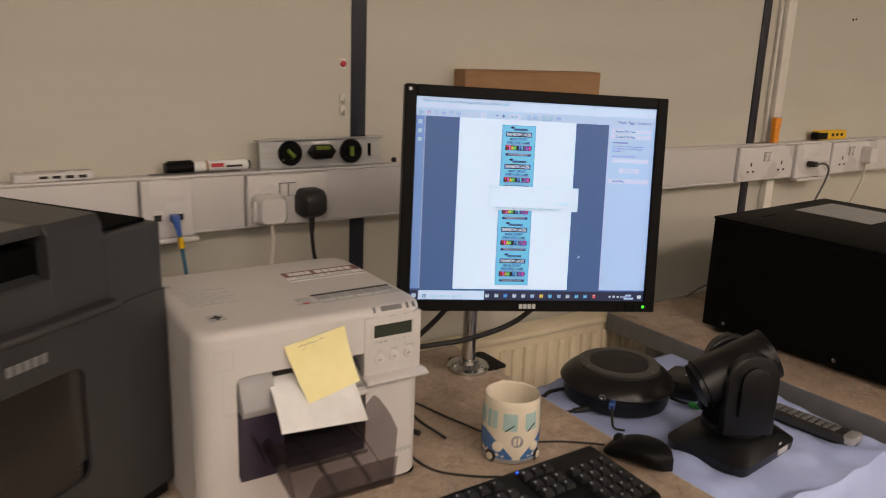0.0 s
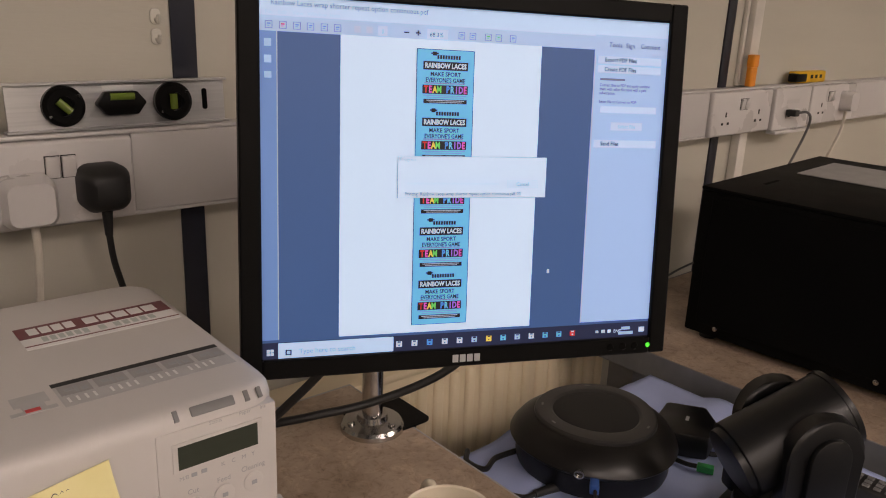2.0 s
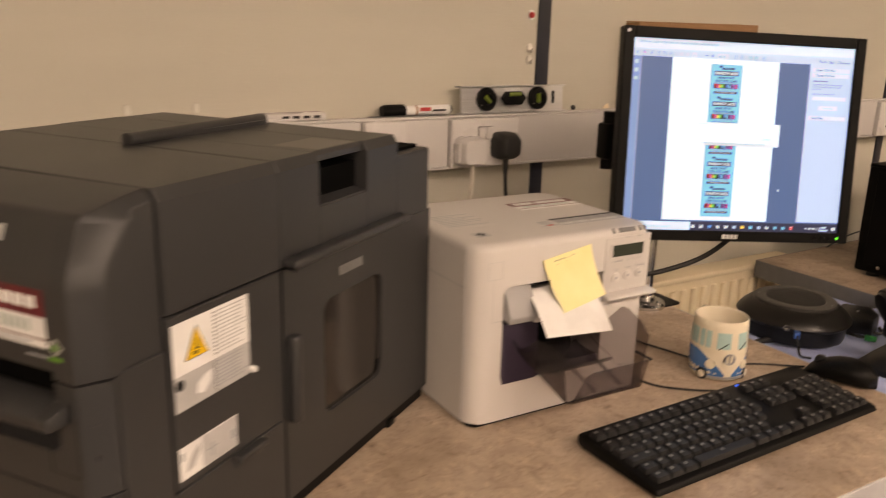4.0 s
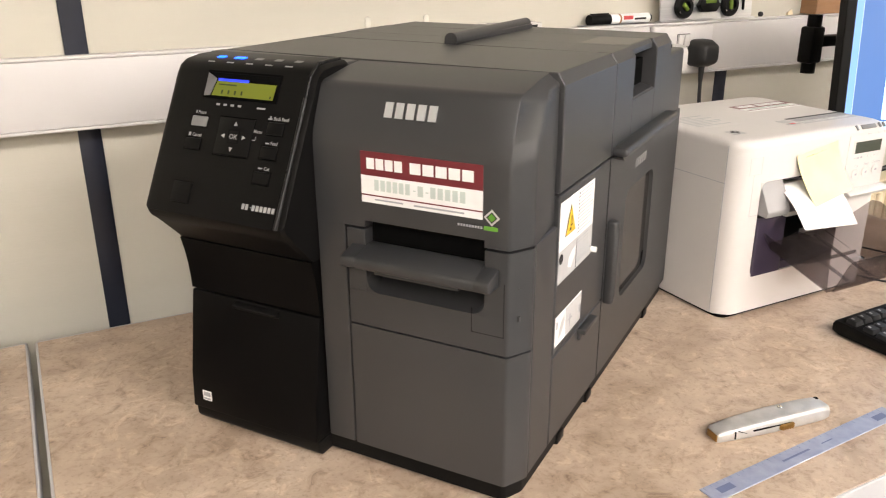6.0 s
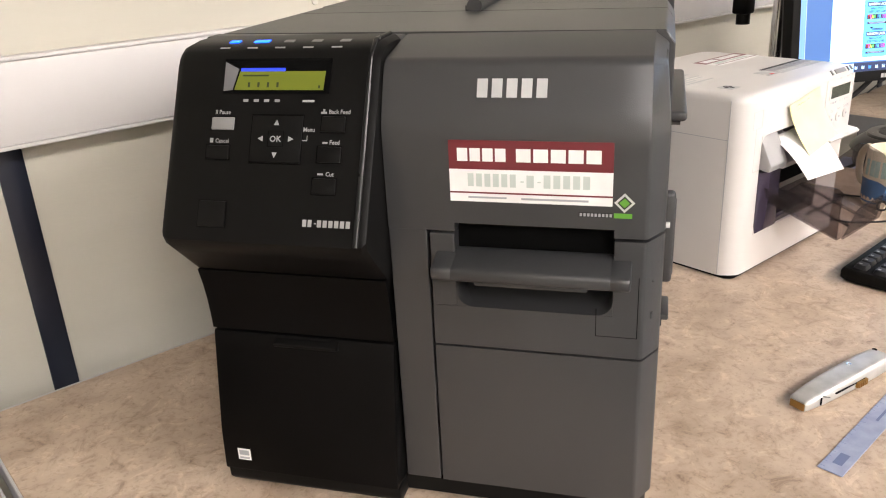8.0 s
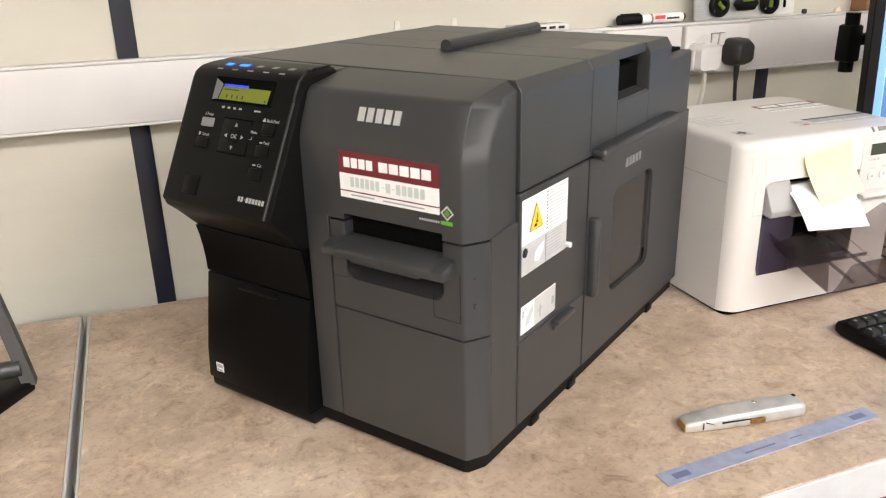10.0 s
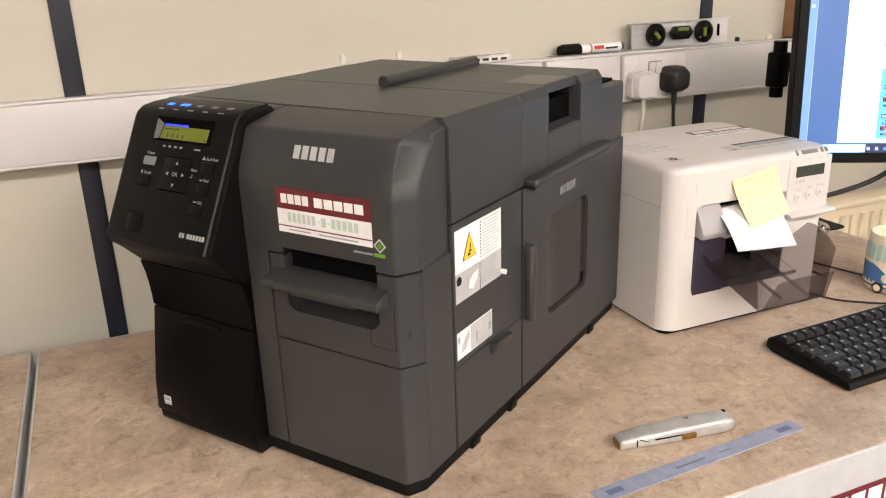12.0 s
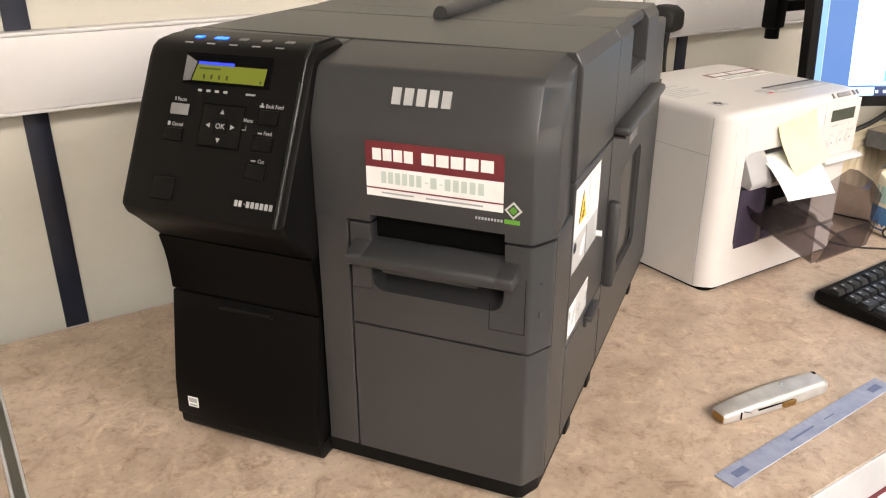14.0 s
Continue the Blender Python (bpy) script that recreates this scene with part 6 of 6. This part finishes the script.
part("slider", box(0.078, 0.097, -0.0172, -0.0125, 0.0058, 0.0122, 0.0012), M_brass, knife, "worn brass slider")
for i in range(5):
    part("slider_ridge", box(0.0800 + i * 0.0033, 0.0813 + i * 0.0033, -0.0180, -0.0168, 0.0062, 0.0118), M_brass, knife, smooth=False)
part("nose", box(-0.0012, 0.0015, -0.0060, 0.0110, 0.0015, 0.0100, 0.001), M_brass, knife, "worn bare nose")
part("screw", moved(lathe([(0.0034, 0), (0.0030, 0.0008), (0.0012, 0.0009), (0.0010, 0.0003)], 12), pose(0.094, 0.006, 0.0202)), M_chrome, knife)
part("end_hole", moved(lathe([(0.0030, 0), (0.0030, 0.0004)], 10), pose(0.1485, 0.0085, 0.0190)), M_seam_shade, knife)
part("stamp_mark", box(0.0190, 0.0197, -0.0128, -0.0110, 0.0050, 0.0140), M_seam_shade, knife, smooth=False)
part("arrow_mark", moved(box(0.0, 0.013, -0.0006, 0.0010, 0, 0.0007), pose(0.022, -0.0122, 0.0142, 0, 22)), M_seam_shade, knife, smooth=False)

ruler = thing("ruler", pose(-0.0085, 0.6185, DESK, 0, 0, 2.6), "pale blue translucent plastic ruler near the desk edge", "ruler")
part("strip", box(0.0, 0.295, 0.0, 0.0225, 0.0002, 0.0016, 0.0004, 1), M_ruler, ruler)
for i in range(31):
    part("tick", bars([(0.004 + i * 0.0093, 0.0044 + i * 0.0093, 0.0190 if i % 5 else 0.0170, 0.0218)], pose(0, 0, 0.0016), 0.0001), M_rulerink, ruler, smooth=False)
part("end_logo", bars([(0.014, 0.034, 0.0065, 0.0150)], pose(0, 0, 0.0016), 0.0001), M_rulerink, ruler, smooth=False)
part("end_logo", bars([(0.262, 0.282, 0.0065, 0.0150)], pose(0, 0, 0.0016), 0.0001), M_rulerink, ruler, smooth=False)
part("print_line", bars([(0.108, 0.150, 0.0095, 0.0120), (0.170, 0.188, 0.0100, 0.0115)], pose(0, 0, 0.0016), 0.0001), M_rulerink, ruler, smooth=False)

# cables behind the white printer and the monitor
mc = thing("monitor_cable", pose(0, 0, 0), "thick black video and power cables looping under the monitor", "cable")
part("cord", tube([(0.905, 0.965, 0.985), (0.890, 0.985, 0.935), (0.850, 1.02, 0.880), (0.790, 1.06, 0.848), (0.735, 1.09, 0.836), (0.685, 1.12, 0.822), (0.655, 1.13, 0.785), (0.650, 1.12, 0.745), (0.66, 1.09, 0.737)], 0.0044, 10), M_cord_k, mc)
part("cord", tube([(0.770, 1.03, 1.00), (0.765, 1.05, 0.945), (0.740, 1.075, 0.892), (0.700, 1.10, 0.842), (0.665, 1.12, 0.800), (0.648, 1.10, 0.750), (0.645, 1.04, 0.736), (0.66, 1.0, 0.735)], 0.0045, 10), M_cord_k, mc)
part("cord", tube([(0.640, 1.06, 0.735), (0.655, 1.10, 0.760), (0.672, 1.08, 0.775), (0.668, 1.03, 0.750), (0.690, 0.97, 0.733)], 0.0022, 6), M_cord_k, mc)

# ---- cloth-covered crate between the desks, and the conference kit on it ----
M_crate = surface("grey_crate", (0.10, 0.10, 0.105), rough=0.6, scale=20)
M_cloth = surface("pale_blue_cotton", (0.37, 0.45, 0.74), (0.44, 0.52, 0.80), 0.9, scale=12, bump=0.35, bump_scale=900)
M_speaker = surface("black_satin_shell", (0.009, 0.008, 0.0075), (0.012, 0.011, 0.010), 0.34, 0.0, scale=10, rough_var=0.03, spec=0.5)
M_ring = surface("dark_grey_satin_ring", (0.028, 0.027, 0.026), (0.034, 0.033, 0.032), 0.34, scale=10, rough_var=0.04)
M_mesh = surface("black_speaker_mesh", (0.005, 0.005, 0.005), (0.012, 0.012, 0.012), 0.6, scale=500, bump=0.5, bump_scale=900)

M_kit = surface("conference_kit_black", (0.003, 0.003, 0.0032), (0.004, 0.004, 0.0042), 0.36, scale=12, bump=0.04, bump_scale=900, spec=0.45)
crate = thing("crate", pose(0, 0, 0), "low grey crate standing between the two desks", "crate")
part("box", box(0.938, 1.345, 0.620, 1.085, 0.02, CLOTH - 0.004, 0.004), M_crate, crate)
part("base", box(0.945, 1.338, 0.627, 1.078, 0.0, 0.02), M_crate, crate)
cl = bmesh.new()
NX, NY = 46, 90
grid = []
for j in range(NY + 1):
    row = []
    for i in range(NX + 1):
        u, v = i / NX, j / NY
        x = 0.932 + 0.418 * u
        s = 1.10 * v - 0.40            # distance back from the front edge of the crate; negative hangs down
        w = noise.noise((x * 9, s * 7, 0.3)) * 0.5 + noise.noise((x * 22, s * 16, 1.7)) * 0.25
        if s >= 0:
            y, z = 0.612 + s * 0.695, CLOTH + 0.0006 + max(0, w * 0.032 + 0.003)
        else:
            y = 0.610 - 0.012 * (1 - math.exp(s * 12)) - 0.014 * (0.5 + 0.5 * math.sin(x * 62 + 1.3 * math.sin(x * 17))) * min(1, -s * 7)
            z = CLOTH + s + 0.002
        if s < 0.02:
            z += 0.006 * w
        row.append(cl.verts.new((x, y, z)))
    grid.append(row)
for j in range(NY):
    for i in range(NX):
        cl.faces.new((grid[j][i], grid[j][i + 1], grid[j + 1][i + 1], grid[j + 1][i]))
cloth = tagged(part("cloth", cl, M_cloth), "crumpled pale blue cotton cloth draped over the crate", "cloth")
sol = cloth.modifiers.new("thickness", "SOLIDIFY")
sol.thickness, sol.offset = 0.0012, 1

spk = thing("speakerphone", pose(1.079, 0.992, CLOTH + 0.004, 0, 0, 20) @ Matrix.Diagonal((1, 1, 0.92, 1)), "round black conference speakerphone on the blue cloth", "speakerphone")
wav = lambda a: 1 + 0.02 * math.cos(3 * a)
part("base", lathe([(0.078, 0), (0.091, 0.004), (0.0935, 0.012), (0.0940, 0.034), (0.0985, 0.0385), (0.1005, 0.0400)], 60, wav), M_kit, spk)
part("shell", lathe([(0.1000, 0.0395), (0.1020, 0.0425), (0.1005, 0.0465), (0.0930, 0.0570), (0.0830, 0.0655), (0.0765, 0.0700), (0.0745, 0.0705)], 60, wav), M_speaker, spk)
# grey lighter than the shell puts the ring's sheen into its colour
part("top_ring", lathe([(0.0745, 0.0690), (0.0740, 0.0740), (0.0720, 0.0760), (0.0560, 0.0775), (0.0545, 0.0770), (0.052, 0.0745)], 60, wav), M_ring, spk)
part("grille", lathe([(0.0525, 0.0745), (0.045, 0.0762), (0.025, 0.0772), (0.0005, 0.0775)], 48, wav), M_mesh, spk, "black mesh grille")
for a in (30, 110, 150, 265):
    part("indicator", moved(box(-0.003, 0.003, -0.0012, 0.0012, 0, 0.0008), pose(0.0660 * math.cos(radians(a)), 0.0660 * math.sin(radians(a)), 0.0762, 0, 0, a + 90)), M_greybutton, spk, smooth=False)
part("jack_ring", moved(lathe([(0.006, 0), (0.006, 0.003), (0.0045, 0.003), (0.0045, 0)], 20), Matrix.Rotation(radians(-170), 4, "Z") @ pose(0.0995, 0, 0.044, 0, 90)), M_chrome, spk)
jp = part("usb_plug", moved(box(-0.006, 0.006, -0.005, 0.005, 0, 0.018, 0.001), Matrix.Rotation(radians(-160), 4, "Z") @ pose(0.0985, 0, 0.036, 0, 90)), M_blueplug, spk, "blue plug")
part("plug_cord", tube([(-0.108, -0.040, 0.036), (-0.119, -0.046, 0.026), (-0.121, -0.052, 0.004), (-0.112, -0.068, 0.0)], 0.0022, 6), M_cord_k, jp)
sc = thing("speaker_cable", pose(0.026, 0.018, CLOTH), "black cables running off the speakerphone", "cable")
part("cord", tube([(0.985, 1.040, 0.010), (0.955, 1.045, 0.008), (0.928, 1.035, 0.008), (0.922, 1.060, 0.008), (0.94, 1.08, 0.007)], 0.0035, 8), M_cord_k, sc)
part("cord", tube([(1.145, 0.930, 0.012), (1.175, 0.900, 0.008), (1.195, 0.880, 0.008), (1.22, 0.90, 0.008)], 0.0032, 8), M_cord_k, sc)

part("plug_body", rod((0.975, 0.955, 0.010), (0.938, 0.962, 0.009), 0.0065, 14, 0.0045), M_cord_k, sc)
part("plug_cord", tube([(0.940, 0.962, 0.009), (0.925, 0.966, 0.008), (0.914, 0.985, 0.007)], 0.003, 8), M_cord_k, sc)
gc = thing("network_cable", pose(1.172, 0.890, CLOTH + 0.005, 0, 0, -62), "black cable with a bright green connector on the cloth", "cable")
part("connector", box(-0.010, 0.010, -0.005, 0.005, 0, 0.009, 0.0012), M_greenplug, gc, "green connector")
part("cord", tube([(-0.010, 0, 0.005), (-0.024, 0.002, 0.004), (-0.045, 0.012, 0.003)], 0.003, 8), M_cord_k, gc)

hub = thing("junction_puck", pose(1.215, 0.948, CLOTH + 0.004, 0, 0, 35), "small black angular cable hub on the cloth", "hub")
part("case", slab([(-0.043, -0.026), (0.0, -0.039), (0.043, -0.026), (0.043, 0.026), (0.0, 0.039), (-0.043, 0.026)], 0, 0.034, 0.005), M_kit, hub)
part("logo_mark", bars([(-0.006, 0.006, -0.002, 0.002)], pose(0, 0, 0.034, 0, 0, -10)), M_silver, hub, smooth=False)

ptz = thing("conference_camera", pose(1.11, 0.767, CLOTH + 0.004, 0, 0, 8), "black pan-tilt conference camera on a square base", "camera")
part("base", loft([[(x, y, 0) for x, y in rounded(0.176, 0.136, 0.022, 5)], [(x, y, 0.016) for x, y in rounded(0.180, 0.140, 0.024, 5)], [(x, y, 0.030) for x, y in rounded(0.150, 0.116, 0.03, 5)], [(x, y, 0.038) for x, y in rounded(0.110, 0.100, 0.04, 5)]]), M_kit, ptz)
part("turntable", lathe([(0.048, 0.036), (0.050, 0.044), (0.048, 0.050)], 40), M_kit, ptz)
HEAD = pose(0, 0, 0, 0, 0, -37)   # the head is panned against its base
for sy in (-1, 1):
    y0 = 0.043 * sy
    out = [(-0.040, 0.045), (-0.040, 0.135)] + [(0.040 * math.cos(radians(180 - 15 * k)), 0.137 + 0.040 * math.sin(radians(180 - 15 * k))) for k in range(13)] + [(0.040, 0.135), (0.040, 0.045)]
    armb = moved(loft([[(x, y0 - 0.011, z) for x, z in out], [(x, y0 + 0.011, z) for x, z in out]]), HEAD)
    yoke = part("yoke_arm", bevelled(armb, 0.004, 2, 40), M_kit, ptz)
    boss = [(x * 0.56, z * 0.62 + 0.050) for x, z in out]
    part("arm_boss", moved(bevelled(loft([[(x, y0 + sy * 0.009, z) for x, z in boss], [(x, y0 + sy * 0.017, z) for x, z in boss]]), 0.003, 2, 40), HEAD), M_kit, yoke)
tilt = HEAD @ pose(-0.004, 0, 0.137, 0, 0, 0) @ Matrix.Rotation(radians(-27), 4, "Y")
barrel = part("barrel", moved(lathe([(0.033, -0.066), (0.0405, -0.064), (0.0405, -0.050), (0.0405, 0.045), (0.0405, 0.048), (0.034, 0.049)], 44), tilt @ Matrix.Rotation(radians(90), 4, "Y")), M_kit, ptz)
part("lens_ring", moved(lathe([(0.031, -0.073), (0.036, -0.072), (0.0375, -0.060), (0.036, -0.050)], 44), tilt @ Matrix.Rotation(radians(90), 4, "Y")), M_kit, barrel)
part("rear_cap", moved(lathe([(0.0415, 0.047), (0.0415, 0.053), (0.030, 0.056), (0.0005, 0.057)], 44), tilt @ Matrix.Rotation(radians(90), 4, "Y")), M_kit, barrel)
part("front_label", bars([(0.020, 0.052, 0.006, 0.016)], pose(0.0, -0.0702, 0) @ FRONT), M_labelgrey, ptz, smooth=False)
part("front_mark", bars([(0.028, 0.036, 0.020, 0.024)], pose(0.0, -0.0665, 0) @ FRONT), M_silver, ptz, smooth=False)

rem = thing("remote_control", pose(1.285, 0.733, CLOTH + 0.006, 0, 0, -84), "slim silver-grey remote control on the cloth", "remote control")
part("case", slab(rounded(0.150, 0.040, 0.008, 4), 0, 0.017, 0.004), M_ring, rem)
part("end_cap", slab(rounded(0.020, 0.0408, 0.008, 4, 0.0660, 0), 0.004, 0.0178, 0.003), M_knife, rem, "silver end cap")
part("underside", slab(rounded(0.146, 0.038, 0.008, 4), -0.002, 0.006, 0.001), M_blackplastic, rem)
for i in range(9):
    for j in range(3):
        part("button", box(-0.066 + i * 0.0125, -0.058 + i * 0.0125, -0.013 + j * 0.0100, -0.006 + j * 0.0100, 0.0165, 0.0185, 0.0008, 1), M_greybutton, rem)

# ---- black equipment box on the slate-edged desk ----
M_boxblack = surface("matt_black_sheet_steel", (0.0025, 0.0025, 0.0025), (0.0035, 0.0035, 0.0035), 0.6, scale=14, bump=0.05, bump_scale=600, spec=0.08)
M_vent = surface("pale_grey_panel", (0.28, 0.28, 0.28), (0.34, 0.34, 0.34), 0.5, scale=30)
eq = thing("equipment_box", pose(1.476, 1.129, DESK, 0, 0, 4), "large matt black equipment case on the desk", "equipment case")
part("case", box(0.0, 0.46, -0.56, 0.0, 0.012, 0.250, 0.004, 2), M_boxblack, eq)
part("lid", box(-0.0015, 0.4615, -0.5615, 0.0015, 0.2495, 0.2555, 0.0025, 2), M_boxblack, eq)
part("side_panel", box(-0.0012, 0.0005, -0.54, -0.02, 0.03, 0.240, 0.0006, 1), M_boxblack, eq)
part("vent_panel", box(0.235, 0.40, -0.22, -0.05, 0.2555, 0.2570, 0.0006, 1), M_vent, eq, "pale grey panel on the lid")
part("lid_slot", box(0.095, 0.145, -0.060, -0.054, 0.2552, 0.2560), M_seam_shade, eq, smooth=False)
for fy, fz in ((-0.055, 0.028), (-0.30, 0.028)):
    part("screw", moved(lathe([(0.0045, 0), (0.004, 0.002), (0.002, 0.0028)], 12), pose(-0.0012, fy, fz, 0, -90)), M_chrome, eq)
for fx in (0.03, 0.43):
    for fy in (-0.53, -0.03):
        part("foot", moved(lathe([(0.014, 0), (0.015, 0.0125)], 16), pose(fx, fy, 0)), M_cord_k, eq)
wire = thing("loose_wire", pose(0, 0, DESK), "thin grey wire arching by the wall", "cable")
part("cord", tube([(1.62, 1.315, -0.02), (1.64, 1.30, 0.006), (1.70, 1.285, 0.032), (1.78, 1.27, 0.044), (1.86, 1.24, 0.040)], 0.0022, 6), M_cord_g, wire)

# ---- dark stand on the neighbouring desk ----
st = thing("bracket_stand", pose(-0.622, 1.088, DESK), "dark grey metal loop bracket stand on the desk", "stand")
part("base", slab([(0.0, 0.0), (-0.07, -0.10), (-0.26, -0.10), (-0.26, 0.02), (-0.02, 0.02)], 0, 0.014, 0.003), M_blackplastic, st)
part("loop", joined(loft([[(-0.014, -0.006, 0.010), (0.002, -0.006, 0.010), (0.002, 0.012, 0.010), (-0.014, 0.012, 0.010)], [(-0.026, 0.008, 0.070), (-0.010, 0.008, 0.070), (-0.010, 0.026, 0.070), (-0.026, 0.026, 0.070)], [(-0.040, 0.022, 0.132), (-0.024, 0.022, 0.132), (-0.024, 0.040, 0.132), (-0.040, 0.040, 0.132)]]), box(-0.21, -0.0245, 0.022, 0.040, 0.120, 0.136, 0.004)), M_charcoal, st)
part("spindle", rod((-0.012, 0.004, 0.032), (-0.16, 0.004, 0.032), 0.011, 18), M_charcoal, st)
part("roller", rod((-0.05, 0.0, 0.040), (-0.22, 0.0, 0.040), 0.024, 24), M_blackplastic, st)
